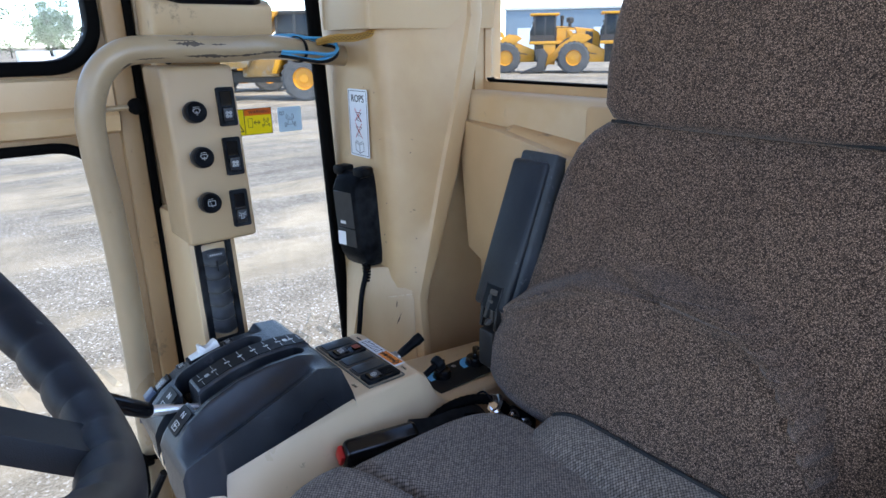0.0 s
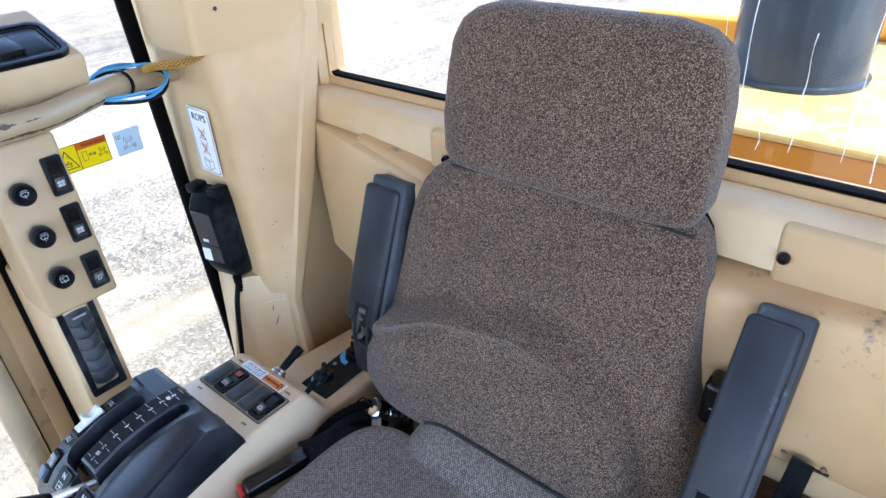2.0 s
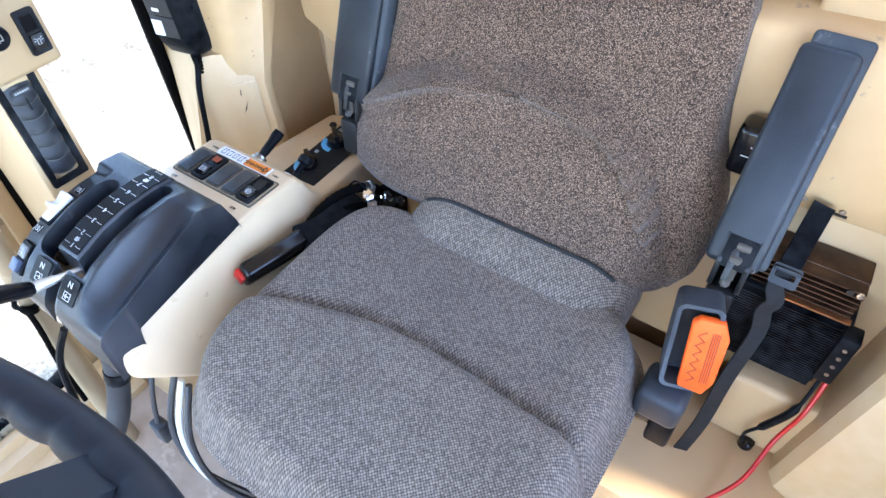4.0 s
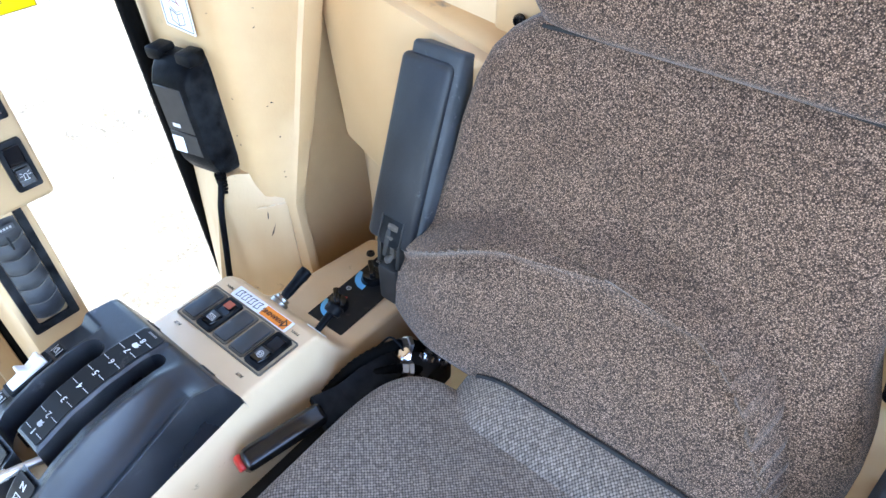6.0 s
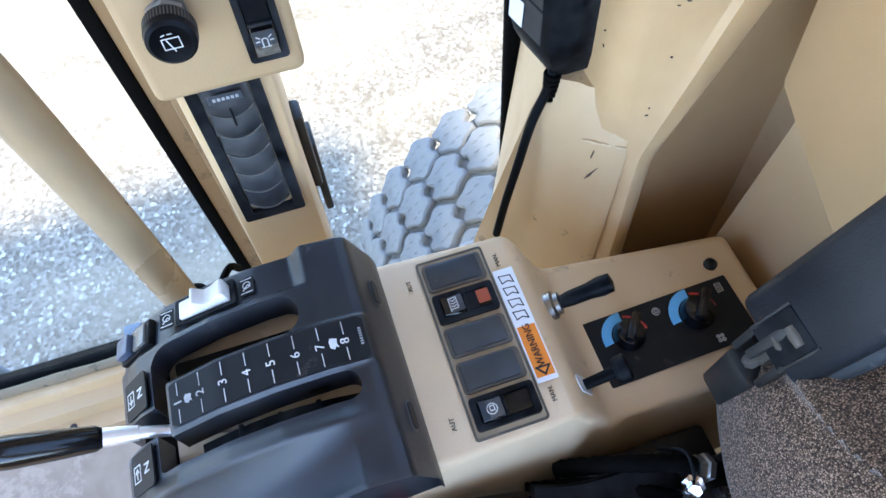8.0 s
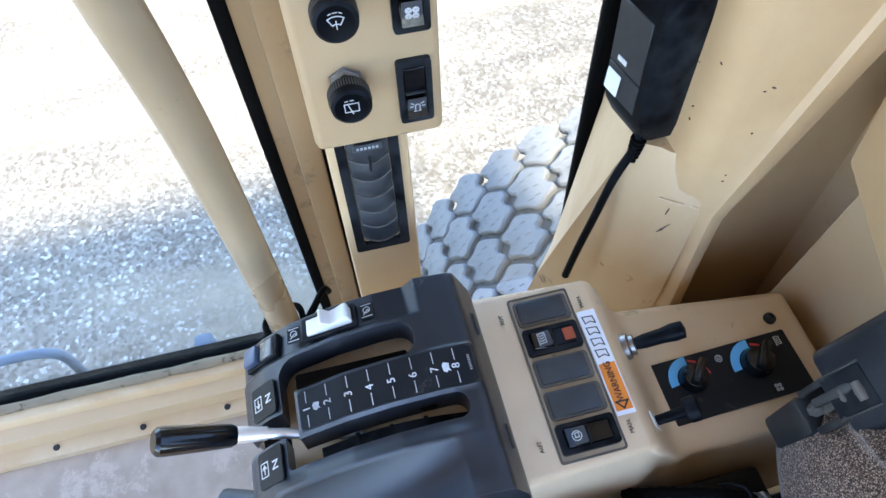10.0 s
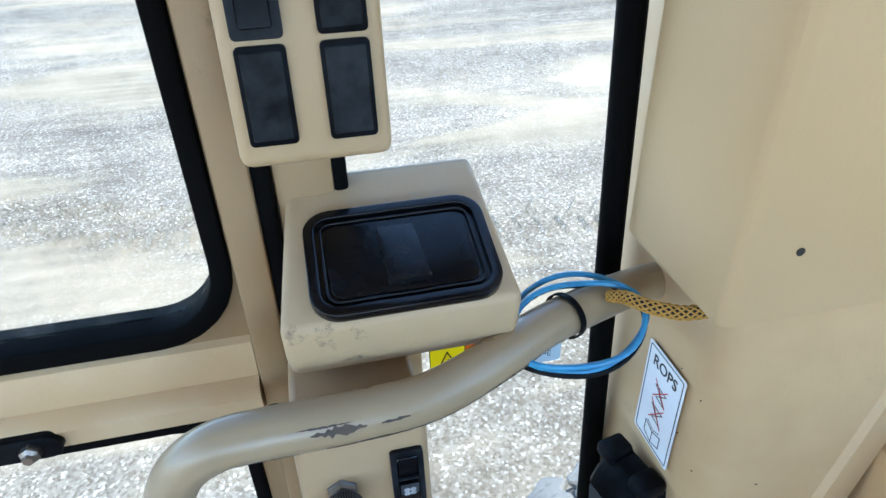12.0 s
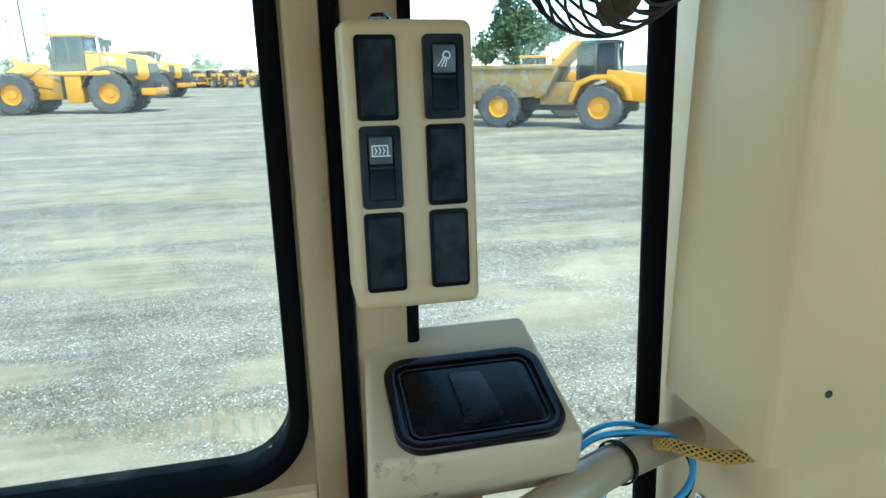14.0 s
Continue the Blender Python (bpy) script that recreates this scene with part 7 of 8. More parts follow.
lone("floor_step", box(-0.56, 0.20, 0.50, 0.80, 0.0, 0.248, 0.008), TAN2, "worn tan deck behind the seat", "deck", kind="structure")
lone("wall_box", box(-0.01, 0.135, 0.695, 0.78, 0.248, 0.392, 0.010, 3), TAN2, "tan moulded box under the converter", "box", kind="structure")
for rx, rz in ((-0.027, 0.669), (0.019, 0.668)):
    lone("rivet", lathe([(0, 0), (0.004, 0), (0.003, 0.002), (0, 0.0025)], (rx, 0.7785, rz), (0, -1, 0), 10), STEEL, "small steel rivet in the rear trim", "rivet", "trim rivets")

# steering wheel, tilted well up, with finger grips on the inside of its rim
sw = thing("steering_wheel", (-0.33, -0.05, 0.6), "black ribbed steering wheel on its column", "steering wheel")
wc, wr = Vector((-0.338, -0.055, 1.010)), 0.195
wn3 = Vector((0.016, 0.82, 0.572)).normalized()
wx = Vector((1, 0, 0)) - wn3 * wn3.x
wx.normalize()
wy = wn3.cross(wx)
RIMM = mat("moulded_wheel_rim", (0.006, 0.0075, 0.011), (0.014, 0.0165, 0.022), 18, 0.42, bump=0.2, bump_scale=1500, wear=(0.05, 0.055, 0.06), wear_scale=30, wear_at=0.68, spec=0.25)
rings = []
for j in range(288):
    a = 2 * math.pi * j / 288
    out = wx * math.cos(a) + wy * math.sin(a)
    ring = []
    for k in range(18):
        b = 2 * math.pi * k / 18
        inward = max(0.0, math.cos(b - math.pi - 0.5))
        r = 0.0155 + 0.0035 * inward * abs(math.sin(j * math.pi / 8)) ** 0.7 - 0.002 * inward
        ring.append(wc + out * (wr + r * math.cos(b)) + wn3 * r * math.sin(b))
    rings.append(ring)
rings.append(rings[0])
g = loft(rings, caps=False)
bmesh.ops.remove_doubles(g, verts=g.verts, dist=1e-6)
part("rim", g, RIMM, sw, "black moulded rim with finger grips", sharp=60)
for a in (85, 205, 325):
    e = wc + (wx * math.cos(radians(a)) + wy * math.sin(radians(a))) * wr
    part("spoke", sweep(glide([wc - wn3 * 0.045, wc * 0.55 + e * 0.45 - wn3 * 0.038, wc * 0.15 + e * 0.85 - wn3 * 0.012, e], 6), 0, flat=(0.036, 0.014, tuple(wn3))), RIMM, sw)
part("hub", lathe([(0, -0.075), (0.075, -0.07), (0.085, -0.05), (0.080, -0.025), (0.06, -0.014), (0, -0.010)], wc, wn3, 36), BLACK, sw)
part("column", sweep(glide([wc - wn3 * 0.07, (-0.335, -0.20, 0.85), (-0.345, -0.33, 0.55), (-0.35, -0.40, 0.0)], 6), 0.055, 20), BLACK, sw)
# floor fittings near the door
lone("door_sill", prism([(-1.10, 0.0), (-1.02, 0.0), (-1.02, 0.018), (-1.045, 0.022), (-1.05, 0.052), (-1.075, 0.056), (-1.08, 0.076), (-1.10, 0.078)], "y", -0.78, 0.28), TAN, "tan stepped door sill with screws", "sill", kind="structure")
for y in (-0.30, -0.15, 0.0):
    lone("sill_screw", lathe([(0, 0), (0.006, 0), (0.005, 0.003), (0, 0.003)], (-1.035, y, 0.02), (0.2, 0, 1), 12), DARKSTEEL, "dark screw in the door sill", "screw", "sill screws")
ped = thing("pedal", (-0.86, -0.27, 0.0), "pale ribbed rubber pedal", "pedal")
part("pad", prism(rounded(-0.876, -0.790, -0.326, -0.212, 0.030), "z", 0.02, 0.042, 0.005, 2), mat("pale_rubber", (0.40, 0.36, 0.31), (0.32, 0.28, 0.24), 40, 0.8), ped)
for k in range(6):
    part("rib", box(-0.868 + 0.0128 * k, -0.860 + 0.0128 * k, -0.312 + (0.012 if k in (0, 5) else 0), -0.226 - (0.012 if k in (0, 5) else 0), 0.041, 0.047, 0.001), mat("pale_rubber_rib", (0.52, 0.48, 0.42), None, 40, 0.8), ped)
part("arm", sweep([Vector((-0.86, -0.30, 0.03)), Vector((-0.86, -0.42, 0.0))], 0.01, 10), BLACK, ped)
har = thing("wiring_harness", (-0.70, 0.20, 0.3), "dark wiring conduit and plugs under the console", "cable")
GREYC = mat("dark_conduit", (0.022, 0.024, 0.028), (0.045, 0.047, 0.05), 40, 0.5)
part("conduit", sweep(glide([(-0.745, 0.20, 0.52), (-0.765, 0.185, 0.40), (-0.775, 0.15, 0.30), (-0.80, 0.10, 0.22), (-0.83, 0.03, 0.18)], 6), 0.017, 12), GREYC, har)
part("conduit_band", sweep([Vector((-0.762, 0.187, 0.412)), Vector((-0.766, 0.183, 0.388))], 0.0185, 12), BLACK, har)
part("plug", box(-0.70, -0.675, 0.165, 0.185, 0.30, 0.345, 0.004), GREYC, har)
part("plug_lead", sweep(glide([(-0.688, 0.175, 0.345), (-0.69, 0.19, 0.40), (-0.70, 0.22, 0.46)], 5), 0.004, 8), GREYC, har)
for k in range(3):
    part("lead", sweep(glide([(-0.66 + 0.015 * k, 0.22, 0.44), (-0.655 + 0.02 * k, 0.18, 0.36), (-0.62 + 0.02 * k, 0.17, 0.28), (-0.56 + 0.02 * k, 0.20, 0.20)], 5), 0.005, 8), WHITE if k == 1 else GREYC, har)
part("floor_lead", sweep(glide([(-0.80, 0.17, 0.50), (-0.83, 0.145, 0.42), (-0.845, 0.13, 0.30), (-0.83, 0.11, 0.16), (-0.79, 0.09, 0.06)], 6), 0.0055, 8), BLACK, har)
part("clip", box(-0.80, -0.775, 0.08, 0.10, 0.0, 0.10, 0.004), WHITE, har)
# hoses and fittings beside the seat
hose = thing("seat_hose", (-0.60, 0.58, 0.48), "black corrugated hoses with zinc fittings beside the seat", "hose")
for k, p in enumerate(([(-0.655, 0.50, 0.50), (-0.640, 0.54, 0.530), (-0.625, 0.585, 0.535), (-0.612, 0.625, 0.515), (-0.606, 0.65, 0.47)], [(-0.648, 0.47, 0.49), (-0.632, 0.52, 0.512), (-0.612, 0.56, 0.520), (-0.590, 0.60, 0.505), (-0.575, 0.63, 0.46)], [(-0.625, 0.50, 0.485), (-0.605, 0.55, 0.50), (-0.590, 0.57, 0.50), (-0.585, 0.60, 0.47)])):
    c = glide(p, 16)
    part("hose", sweep(c, [(0.0075 - 0.001 * k) * (1.0 + 0.10 * (i % 3 == 0)) for i in range(len(c))], 10), RUBBER, hose)
for at, ax in (((-0.617, 0.606, 0.528), (0.3, 0.8, -0.4)), ((-0.598, 0.585, 0.512), (0.5, 0.7, -0.3))):
    part("fitting", lathe([(0, 0), (0.010, 0), (0.010, 0.008), (0.0125, 0.009), (0.0125, 0.015), (0.009, 0.016), (0, 0.016)], at, ax, 6), STEEL, hose, "zinc hose fitting")
# ---- outside: the machine's own wheel and rear deck ----
LOADERTYRE = mat("dusty_tyre_rubber", (0.075, 0.077, 0.080), (0.125, 0.122, 0.115), 3, 0.9, spec=0.1, wear=(0.17, 0.16, 0.145), wear_scale=2, wear_at=0.58)
TREADDUST = mat("dust_coated_tread", (0.300, 0.296, 0.280), (0.235, 0.232, 0.220), 11, 0.95, spec=0.05, bump=0.4, bump_scale=90, wear=(0.20, 0.197, 0.187), wear_scale=6, wear_at=0.56)
TYREGAP = mat("tyre_groove_rubber", (0.150, 0.148, 0.141), (0.11, 0.109, 0.104), 9, 0.9, spec=0.05, bump=0.3, bump_scale=120)
YELLOW = mat("machine_yellow", (0.72, 0.32, 0.012), (0.66, 0.28, 0.012), 3, 0.4, wear=(0.34, 0.18, 0.06), wear_scale=3, wear_at=0.66)
DARKGLASS = mat("dark_cab_glass", (0.012, 0.018, 0.022), (0.02, 0.026, 0.032), 2, 0.25, spec=0.25)
DARKIRON = mat("dark_machine_steel", (0.035, 0.034, 0.033), (0.06, 0.055, 0.05), 6, 0.6)
DIRTYYELLOW = mat("dirty_machine_yellow", (0.36, 0.20, 0.05), (0.26, 0.17, 0.08), 2.5, 0.65, wear=(0.30, 0.25, 0.18), wear_scale=2.0, wear_at=0.5)

TY, TZ, TR = 1.25, GROUND + 0.86, 0.86
tyre = thing("tyre", (-1.45, TY, GROUND), "dusty grey earthmover tyre with worn lugs beside the cab", "tyre")
prof = []
for k in range(13):
    a = -1 + 2 * k / 12
    prof.append((TR - 0.022 - 0.03 * abs(a) ** 4 - (0.05 if abs(a) > 0.99 else 0), 0.30 * a))
prof = [(0.42, -0.24), (0.62, -0.31)] + prof + [(0.62, 0.31), (0.42, 0.24)]
part("carcass", lathe(prof, (-1.45, TY, TZ), (1, 0, 0), 72), TYREGAP, tyre, "smooth dark groove rubber")
part("rim", lathe([(0.0, -0.10), (0.36, -0.10), (0.42, -0.22), (0.43, 0.22), (0.36, 0.10), (0, 0.10)], (-1.45, TY, TZ), (1, 0, 0), 40), YELLOW, tyre)
PW, PC = 0.125, 2 * math.pi * 0.86 / 39
hexa = [(PW * 0.555, -PC * 0.07), (PW * 0.545, PC * 0.09), (PW * 0.40, PC * 0.22), (PW * 0.29, PC * 0.482), (0.014, PC * 0.455), (0.006, PC * 0.34), (-0.010, PC * 0.34), (-0.016, PC * 0.455), (-PW * 0.30, PC * 0.455), (-PW * 0.44, PC * 0.24), (-PW * 0.55, PC * 0.07), (-PW * 0.545, -PC * 0.09), (-PW * 0.40, -PC * 0.22), (-PW * 0.29, -PC * 0.482), (-0.014, -PC * 0.455), (-0.006, -PC * 0.34), (0.010, -PC * 0.34), (0.016, -PC * 0.455), (PW * 0.30, -PC * 0.455), (PW * 0.41, -PC * 0.20)]
lug_mesh = None
rnd = random.Random(5)
for row in range(5):
    for k in range(39):
        a = 2 * math.pi * (k + 0.5 * (row % 2)) / 39
        if lug_mesh is None:
            g = prism(hexa, "z", -0.032, 0.0, 0.006, 1)
            finish(g)
            for sx, sy in ((-0.036, 0.012), (-0.030, -0.014), (0.004, 0.016), (0.000, -0.018), (0.034, 0.014), (0.038, -0.010)):
                vs = [g.verts.new((sx + dx, sy + dy, 0.0006)) for dx, dy in ((-0.0016, -0.009), (0.0016, -0.008), (0.0022, 0.009), (-0.0010, 0.008))]
                g.faces.new(vs).material_index = 1
            lug_mesh = bpy.data.meshes.new("lug")
            g.to_mesh(lug_mesh)
            g.free()
            lug_mesh.materials.append(TREADDUST)
            lug_mesh.materials.append(TYREGAP)
        ob = new("lug", lug_mesh)
        ob.parent = tyre
        off = (-2 + row) * PW
        r = TR - 0.03 * abs(off / 0.30) ** 4 - rnd.random() * 0.004
        ob.matrix_basis = Matrix.Translation((off, 0, TZ - GROUND)) @ Matrix.Rotation(a, 4, "X") @ Matrix.Translation((0, 0, r)) @ Matrix.Rotation(rnd.uniform(-0.03, 0.03), 4, "Z")

ORANGEDECK = mat("deep_machine_yellow", (0.62, 0.25, 0.012), (0.55, 0.21, 0.010), 5, 0.5, wear=(0.66, 0.40, 0.12), wear_scale=6, wear_at=0.62, stretch=(1, 1, 0.3))
# deck top yellow, bleached to paint in the glare of the sun
PALEDECK = mat("overlit_pale_yellow", (0.74, 0.55, 0.24), (0.70, 0.47, 0.14), 3, 0.35, wear=(0.72, 0.60, 0.36), wear_scale=4, wear_at=0.52)
deck = thing("engine_deck", (-0.2, 2.2, 0.4), "bright yellow engine deck behind the cab", "machine body")
part("deck_top", box(-0.78, 0.95, 1.335, 3.6, 0.846, 0.865, 0.008, 2), PALEDECK, deck)
part("deck_front", box(-0.72, 0.9, 1.340, 1.40, -0.9, 0.846, 0.006, 2), ORANGEDECK, deck)
part("hood", box(-0.55, 0.75, 2.1, 3.6, 0.86, 1.05, 0.05, 3), YELLOW, deck)
part("cross_bar", box(-0.80, -0.42, 1.9, 2.0, 0.86, 0.93, 0.01, 2), YELLOW, deck)
stack = thing("air_cleaner", (-0.312, 1.725, 0.865), "dark blue-grey steel air cleaner on the deck", "air cleaner")
STACKM = mat("blue_grey_steel", (0.035, 0.055, 0.080), (0.025, 0.040, 0.060), 8, 0.16, spec=0.25)
part("body", lathe([(0, 0), (0.152, 0), (0.152, 0.010), (0.143, 0.014), (0.143, 0.52), (0.149, 0.525), (0.149, 0.545), (0.12, 0.60), (0, 0.62)], (-0.312, 1.725, 0.865), (0, 0, 1), 48), STACKM, stack)
part("clamp_band", lathe([(0.143, -0.015), (0.147, -0.012), (0.147, 0.012), (0.143, 0.015)], (-0.312, 1.725, 1.16), (0, 0, 1), 48), DARKIRON, stack)
lone("machine_frame", box(-1.05, 0.35, -0.9, 2.6, GROUND + 0.7, -0.06, 0.03), DIRTYYELLOW, "dirty yellow machine frame under the cab", "machine body")
BLUEGREY = mat("blue_grey_paint", (0.16, 0.22, 0.28), (0.12, 0.17, 0.22), 20, 0.5)
step = thing("step_handle", (-1.16, -0.3, 0.0), "blue-grey steel handle outside the door", "handle")
part("bar", sweep(glide([(-1.165, -0.75, 0.125), (-1.165, -0.45, 0.132), (-1.165, -0.34, 0.137), (-1.165, -0.28, 0.134), (-1.163, -0.252, 0.112), (-1.160, -0.25, 0.06), (-1.150, -0.25, 0.0)], 6), 0.009, 10), BLUEGREY, step)
part("block", box(-1.18, -1.145, -0.045, -0.012, -0.03, 0.052, 0.006), BLUEGREY, step)

# ---- parked machines in the yard ----


def wheel_parts(root, at, r, w):
    t = part("wheel", lathe([(r * 0.5, 0.0), (r * 0.5, -w / 2), (r * 0.9, -w / 2), (r, -w * 0.38), (r, w * 0.38), (r * 0.9, w / 2), (r * 0.5, w / 2), (r * 0.5, 0.02)], at, (0, 1, 0), 36), LOADERTYRE, root)
    part("rim", lathe([(0, -w * 0.36), (r * 0.2, -w * 0.36), (r * 0.22, -w * 0.28), (r * 0.44, -w * 0.26), (r * 0.5, -w * 0.46), (r * 0.53, -w * 0.44), (r * 0.53, w * 0.44), (0, w * 0.3)], at, (0, 1, 0), 28), YELLOW, t)
    for k in range(20):
        a = 2 * math.pi * k / 20
        c = Vector(at) + Vector((math.cos(a), 0, math.sin(a))) * r
        part("lug", box(c.x - 0.05, c.x + 0.05, at[1] - w * 0.42, at[1] + w * 0.42, c.z - 0.09, c.z + 0.09, 0, turn=Matrix.Rotation(-a, 3, "Y")), LOADERTYRE, t)


def wheel_loader():
    e = thing("wheel_loader", (0, 0, 0), "yellow wheel loader parked in the yard", "wheel loader", "parked loaders")
    for x in (-2.4, 2.2):
        for y in (-1.2, 1.2):
            wheel_parts(e, (x, y, 1.0), 1.0, 0.7)
    part("rear_frame", prism([(-0.4, 0.7), (3.9, 0.9), (4.1, 1.5), (3.9, 1.9), (-0.4, 1.9)], "y", -0.7, 0.7, 0.04), DARKIRON, e)
    h = part("hood", prism([(1.0, 1.85), (3.75, 1.55), (3.95, 1.75), (3.9, 2.55), (3.5, 2.80), (2.2, 2.95), (1.0, 3.02)], "y", -0.85, 0.85, 0.08, 3), YELLOW, e)
    for y in (-0.86, 0.86):
        part("side_grille", prism([(2.95, 1.85), (3.45, 1.80), (3.45, 2.60), (2.95, 2.68)], "y", y - 0.02, y + 0.02), DARKIRON, h, "black side grille")
        part("badge", box(1.9, 2.35, y - 0.012, y + 0.012, 2.55, 2.75, 0.01, 1), WHITE, h, "white badge")
        part("panel_gap", box(1.70, 1.73, y - 0.008, y + 0.008, 1.9, 2.9, 0), DARKIRON, h)
    part("rear_bumper", box(3.55, 4.25, -1.05, 1.05, 0.85, 1.20, 0.05, 2), YELLOW, e)
    part("rear_grille", box(3.90, 3.98, -0.7, 0.7, 1.5, 2.4, 0.03, 1), DARKIRON, e)
    for y0, y1 in ((-1.55, -0.85), (0.85, 1.55)):
        arch = [(2.2 + 1.22 * math.cos(radians(a_)), 1.0 + 1.22 * math.sin(radians(a_))) for a_ in range(15, 171, 13)]
        arch += [(2.2 + 1.32 * math.cos(radians(a_)), 1.0 + 1.32 * math.sin(radians(a_))) for a_ in range(170, 14, -13)]
        part("rear_fender", prism(arch, "y", y0, y1), DARKIRON, e, "dark rear mudguard")
        part("step_box", box(0.15, 0.95, y0 + 0.05, y1 - 0.05, 0.55, 1.95, 0.05, 2), YELLOW, e)
        part("platform", prism([(-0.75, 1.85), (2.4, 1.85), (2.3, 2.08), (-0.75, 2.05)], "y", y0, y1, 0.03), YELLOW, e)
    part("front_frame", prism([(-3.0, 0.7), (-0.4, 0.7), (-0.4, 1.5), (-1.4, 1.9), (-2.2, 2.2), (-3.0, 1.3)], "y", -0.55, 0.55, 0.04), YELLOW, e)
    c = part("cab", prism([(-0.70, 2.05), (0.95, 2.05), (0.90, 3.72), (-0.40, 3.72), (-0.75, 2.7)], "y", -0.78, 0.78, 0.05), DARKGLASS, e, "dark glazed cab")
    part("roof", box(-0.75, 1.20, -0.95, 0.95, 3.70, 3.86, 0.06, 2), YELLOW, c)
    part("cab_base", box(-0.72, 0.97, -0.80, 0.80, 1.95, 2.45, 0.03, 1), DARKIRON, c)
    for x, y in ((-0.45, -0.80), (-0.45, 0.80), (0.92, -0.80), (0.92, 0.80), (0.25, -0.80), (0.25, 0.80)):
        part("pillar", box(x - 0.06, x + 0.06, y - 0.04, y + 0.04, 2.3, 3.72, 0.01), DARKIRON, c)
    for y in (-0.5, 0.5):
        part("lift_arm", prism([(-1.55, 2.45), (-1.25, 2.25), (-2.0, 1.75), (-3.0, 1.35), (-4.2, 0.45), (-4.5, 0.6), (-3.3, 1.85), (-2.2, 2.55)], "y", y - 0.12, y + 0.12, 0.02), YELLOW, e)
    part("tilt_link", prism([(-2.3, 1.6), (-2.0, 1.5), (-2.6, 2.7), (-2.95, 2.75)], "y", -0.14, 0.14, 0.03), YELLOW, e)
    part("lift_cylinder", sweep([Vector((-0.9, -0.45, 1.2)), Vector((-2.7, -0.45, 1.5))], 0.11, 10), DARKIRON, e)
    part("bucket", prism([(-4.3, 0.15), (-4.1, 1.2), (-4.4, 1.6), (-5.0, 1.5), (-4.75, 0.9), (-4.8, 0.45), (-5.9, 0.05), (-5.8, 0.0)], "y", -1.6, 1.6, 0.03), DARKIRON, e)
    part("exhaust", lathe([(0.10, 0), (0.10, 0.45), (0.14, 0.47), (0.14, 0.75), (0.0, 0.76)], (1.45, 0.25, 2.95), (0, 0, 1), 14), DARKIRON, e)
    part("intake", lathe([(0.0, 0), (0.12, 0), (0.12, 0.30), (0.24, 0.34), (0.26, 0.58), (0.18, 0.66), (0, 0.68)], (1.95, -0.35, 2.92), (0, 0, 1), 16), DARKIRON, e)
    for x, y in ((-0.55, -0.98), (-0.55, 0.98)):
        part("mirror", box(x - 0.05, x + 0.05, y - 0.12, y + 0.12, 3.0, 3.35, 0.02, 1), DARKIRON, c)
        part("rail", sweep(glide([(1.0, y * 1.5, 2.05), (1.0, y * 1.5, 2.85), (1.5, y * 1.5, 2.9), (2.2, y * 1.5, 2.85), (2.3, y * 1.5, 2.05)], 4), 0.025, 6), DARKIRON, e)
    return e


ld = wheel_loader()
ld.matrix_basis = Matrix.Translation((-60.6, -17.0, GROUND)) @ Matrix.Rotation(radians(82), 4, "Z") @ Matrix.Scale(1.62, 4)
for x, y, a, s in ((-91, -18.0, 1.25, 1.5), (-42.0, 44.5, 0.8, 1.3), (-36.5, 47.5, 0.7, 1.3), (-41, 15.5, 1.2, 1.0), (-66, -33, 1.1, 1.6)):
    c = copy_thing(ld, Matrix.Translation((x, y, GROUND)) @ Matrix.Rotation(a, 4, "Z") @ Matrix.Scale(1.0, 4))
    c.scale = (s, s, s)
for k in range(5):
    c = copy_thing(ld, Matrix.Translation((-137 + 1.6 * k, -17.5 + 3.1 * k - (40 if k > 3 else 0), GROUND)) @ Matrix.Rotation(0.4 + 0.3 * k, 4, "Z"))
    c.scale = (0.9, 0.9, 0.9)


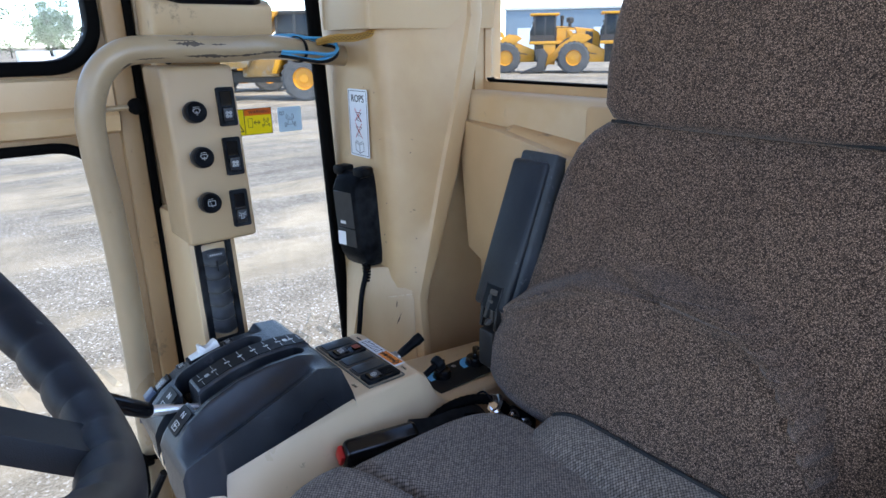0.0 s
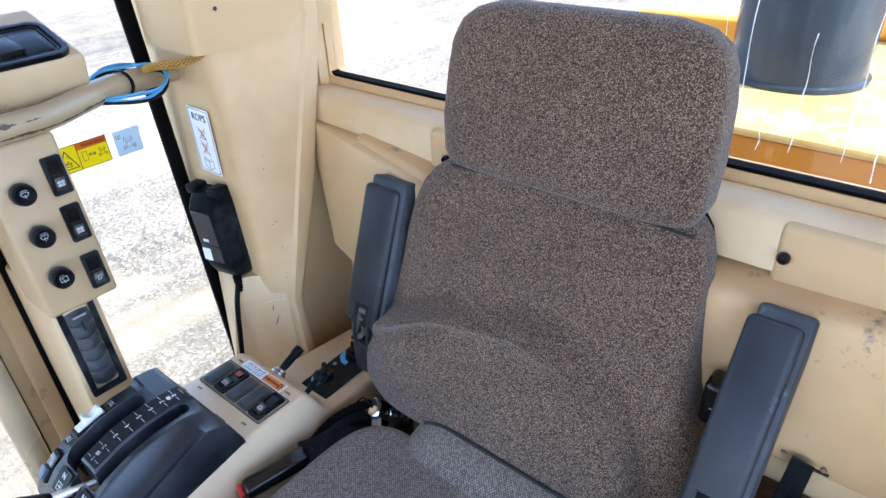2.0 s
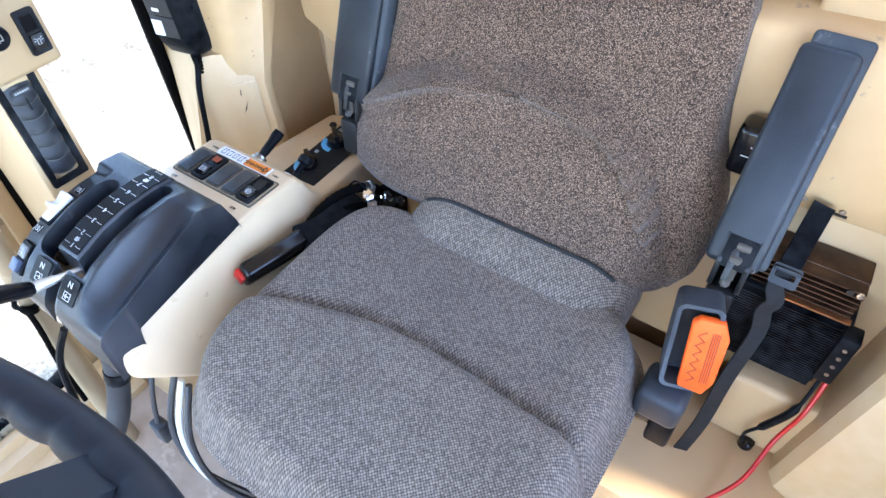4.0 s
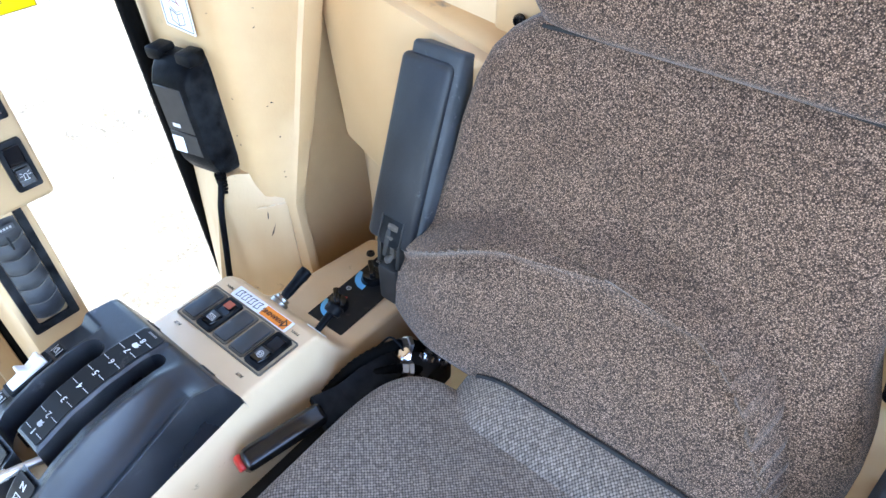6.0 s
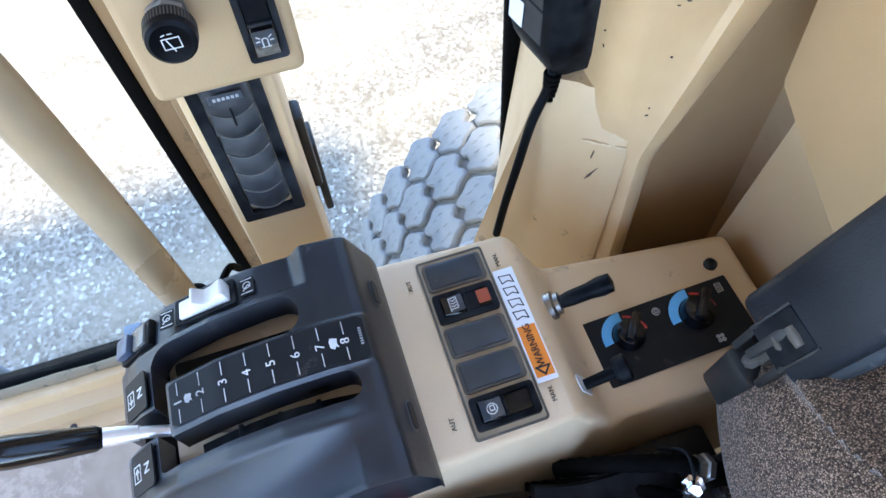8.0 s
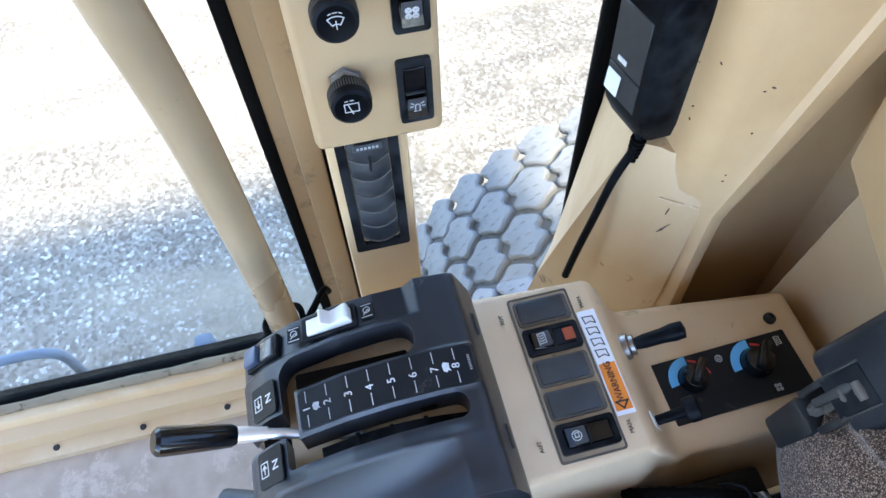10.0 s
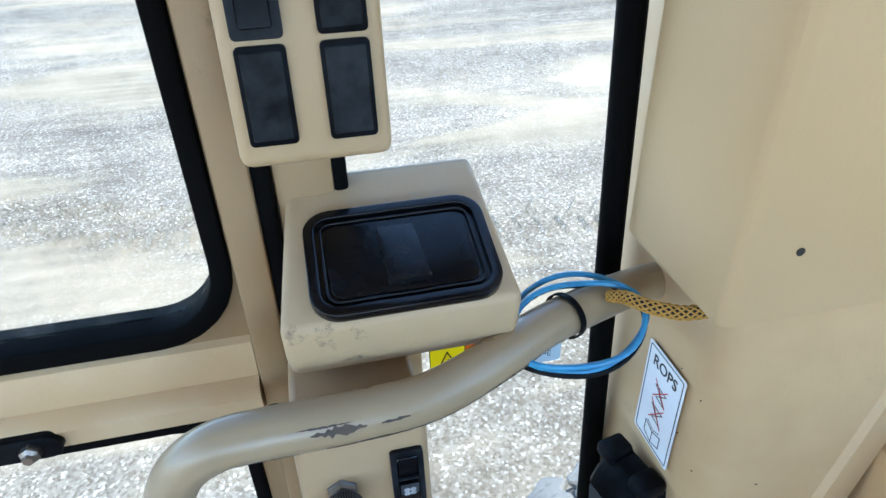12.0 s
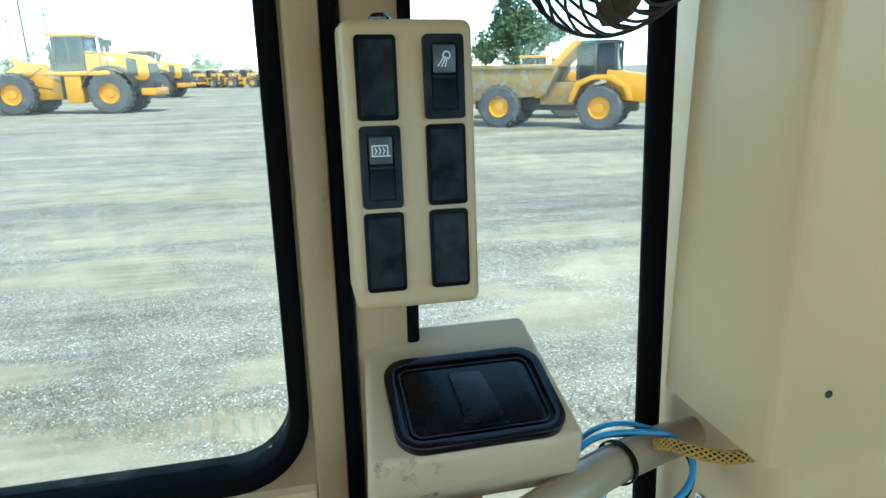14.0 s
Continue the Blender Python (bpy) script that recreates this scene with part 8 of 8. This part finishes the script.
def scraper():
    e = thing("dump_truck", (0, 0, 0), "muddy yellow articulated dump truck parked in the yard", "dump truck")
    for x in (-2.7, 2.7):
        for y in (-1.25, 1.25):
            wheel_parts(e, (x, y, 1.12), 1.12, 0.75)
    part("body_bed", prism([(-6.5, 2.9), (-6.2, 1.7), (-3.9, 1.4), (-0.2, 1.7), (0.5, 3.1), (0.0, 3.15), (-6.4, 3.3)], "y", -1.5, 1.5, 0.05), DIRTYYELLOW, e)
    part("bed_rim", box(-6.6, 0.3, -1.6, 1.6, 3.05, 3.3, 0.04), DIRTYYELLOW, e)
    part("headboard", prism([(-0.3, 3.0), (0.3, 3.0), (1.6, 4.4), (1.2, 4.45)], "y", -1.4, 1.4, 0.04), YELLOW, e)
    part("frame", box(-4.5, 4.4, -0.5, 0.5, 0.9, 1.5, 0.04), DARKIRON, e)
    part("hitch", box(-0.6, 1.3, -0.9, 0.9, 1.2, 2.4, 0.08), DIRTYYELLOW, e)
    part("hood", prism([(2.9, 1.6), (5.3, 1.3), (5.4, 2.2), (5.0, 2.7), (2.9, 3.0)], "y", -1.1, 1.1, 0.08), YELLOW, e)
    part("mudguard", prism([(1.1, 1.4), (1.45, 2.4), (2.3, 2.75), (3.2, 2.75), (4.1, 2.2), (4.3, 1.5), (4.1, 1.5), (3.85, 2.1), (3.1, 2.5), (2.3, 2.5), (1.7, 2.2), (1.35, 1.4)], "y", -1.7, 1.7, 0.03), YELLOW, e)
    c = part("cab", prism([(1.3, 2.5), (3.4, 2.5), (3.2, 4.3), (1.4, 4.3)], "y", -0.9, 0.9, 0.05), DARKGLASS, e, "dark glazed cab")
    part("roof", box(1.2, 3.4, -1.0, 1.0, 4.28, 4.45, 0.04), DARKIRON, c)
    for x in (1.38, 2.3, 3.3):
        part("pillar", box(x - 0.07, x + 0.07, -0.95, -0.85, 2.5, 4.3, 0.01), DARKIRON, c)
        part("pillar", box(x - 0.07, x + 0.07, 0.85, 0.95, 2.5, 4.3, 0.01), DARKIRON, c)
    part("radiator", box(5.3, 5.5, -0.9, 0.9, 1.3, 2.4, 0.04), DARKIRON, e)
    return e


st = scraper()
st.matrix_basis = Matrix.Translation((-34.0, 14.3, GROUND)) @ Matrix.Rotation(math.atan2(4.3, 3.3), 4, "Z")

# ---- trees, sheds and poles along the yard's edge ----
LEAF = mat("leaves", (0.055, 0.095, 0.035), (0.10, 0.15, 0.06), 0.8, 0.7)
BARK = mat("bark", (0.10, 0.08, 0.06), (0.06, 0.05, 0.04), 4, 0.9)


def tree(at, h, w, seed, leaves=1400):
    q = random.Random(seed)
    e = thing("tree", at, "full green broadleaf tree at the yard's edge", "tree", "yard trees")
    b = Vector(at)
    g = sweep([b, b + Vector((0.1, 0, h * 0.3)), b + Vector((0, 0.15, h * 0.7))], [h * 0.035, h * 0.026, h * 0.010], 8)
    for k in range(7):
        a = q.uniform(0, 6.28)
        s = b + Vector((0, 0, h * q.uniform(0.25, 0.55)))
        g = sweep([s, s + Vector((math.cos(a) * w * 0.22, math.sin(a) * w * 0.22, h * 0.14)), s + Vector((math.cos(a) * w * 0.4, math.sin(a) * w * 0.4, h * 0.26))], [h * 0.014, h * 0.009, h * 0.004], 6, g)
    part("trunk", g, BARK, e)
    cl = [(Vector((q.gauss(0, 0.20) * w, q.gauss(0, 0.20) * w, h * min(0.95, max(0.22, q.gauss(0.60, 0.17))))), q.uniform(0.07, 0.16) * w) for _ in range(64)]
    vs, fs = [], []
    for _ in range(leaves):
        c, r = q.choice(cl)
        d = Vector((q.gauss(0, 1), q.gauss(0, 1), q.gauss(0, 0.8))).normalized() * r * q.uniform(0.6, 1.05)
        p = c + d
        s = h * q.uniform(0.014, 0.032)
        n, t = Vector((q.gauss(0, 1), q.gauss(0, 1), q.gauss(0, 1))).normalized(), Vector((q.gauss(0, 1), q.gauss(0, 1), q.gauss(0, 1))).normalized()
        i = len(vs)
        vs += [p - n * s, p + t * s * 0.7, p + n * s, p - t * s * 0.7]
        fs += [(i, i + 1, i + 2), (i, i + 2, i + 3)]
    me = bpy.data.meshes.new("crown")
    me.from_pydata(vs, [], fs)
    me.materials.append(LEAF)
    o = new("crown", me)
    o.parent = e
    tagged(o, "dense green leaves", kind="stuff")
    return e


def by_bearing(az, d):
    return (-d * math.sin(radians(az)), d * math.cos(radians(az)), GROUND)


tree(by_bearing(70.6, 78), 10.8, 10.0, 1, 9000)
tree(by_bearing(81.8, 120), 9.5, 9.0, 2, 6000)
for k, (az, d, h, w) in enumerate(((95.5, 190, 7.0, 10), (97.0, 180, 7.5, 6), (93.6, 185, 5.5, 8), (106.5, 160, 8.5, 10), (109.5, 165, 7.5, 11), (112, 170, 7, 10), (100.5, 210, 5.5, 12), (84.5, 210, 6, 12), (78.0, 190, 6.5, 12), (64.0, 150, 7.5, 10), (58.0, 160, 7.0, 12), (52.0, 170, 7.0, 12), (88.0, 230, 6.0, 14), (33.0, 150, 8.0, 12))):
    tree(by_bearing(az, d), h, w, 10 + k, 3000)
SHED = mat("blue_grey_cladding", (0.20, 0.27, 0.32), (0.17, 0.23, 0.28), 0.4, 0.6)
shed = thing("workshop", by_bearing(41, 118), "blue-grey clad workshop at the yard's edge", "building")
c = Vector(by_bearing(41, 118))
ax = Matrix.Rotation(radians(41), 3, "Z")
part("wall", box(c.x - 10.5, c.x + 10.5, c.y - 5, c.y + 5, GROUND, GROUND + 7.4, 0.05, 1, turn=ax), SHED, shed)
part("roof", box(c.x - 10.8, c.x + 10.8, c.y - 5.3, c.y + 5.3, GROUND + 7.4, GROUND + 7.9, 0.1, 1, turn=ax), WHITE, shed)
for k in range(3):
    o = ax @ Vector((-6.5 + 6.2 * k, -5.04, 0))
    part("roller_door", box(c.x + o.x - 2, c.x + o.x + 2, c.y + o.y - 0.05, c.y + o.y + 0.05, GROUND, GROUND + 4.6, 0.02, 1, turn=ax), DARKIRON if k == 1 else PAPER, shed)
for k, (az, d, hh) in enumerate(((108.6, 120, 17), (107.2, 150, 15), (109.6, 170, 15))):
    b = Vector(by_bearing(az, d))
    p = thing("utility_pole", tuple(b), "thin grey utility pole in the distance", "pole", "utility poles")
    part("mast", sweep([b, b + Vector((0, 0, hh))], [0.20, 0.12], 8), BARK, p)
    part("crossarm", box(b.x - 0.1, b.x + 0.1, b.y - 1.6, b.y + 1.6, b.z + hh - 1.2, b.z + hh - 1.0, 0), BARK, p)
for k, (az, d) in enumerate(((82.8, 108), (80.5, 112), (86.5, 150))):
    b = Vector(by_bearing(az, d))
    v = thing("parked_van", tuple(b), "white van parked at the far edge", "van", "parked vans")
    part("body", placed(prism([(-2.6, 0.5), (2.4, 0.5), (2.5, 1.2), (1.7, 1.5), (1.2, 2.3), (-2.6, 2.35)], "x", -1, 1, 0.08), Matrix.Translation(b)), WHITE, v)
    part("windscreen", placed(prism([(1.26, 1.55), (1.66, 1.55), (1.3, 2.15), (1.2, 2.2)], "x", -1.02, 1.02), Matrix.Translation(b)), DARKGLASS, v)
    for y in (-1.6, 1.5):
        for x in (-0.9, 0.9):
            part("wheel", placed(lathe([(0, -0.12), (0.36, -0.12), (0.38, 0), (0.36, 0.12), (0, 0.12)], (x, y, 0.38), (1, 0, 0), 16), Matrix.Translation(b)), RUBBER, v)
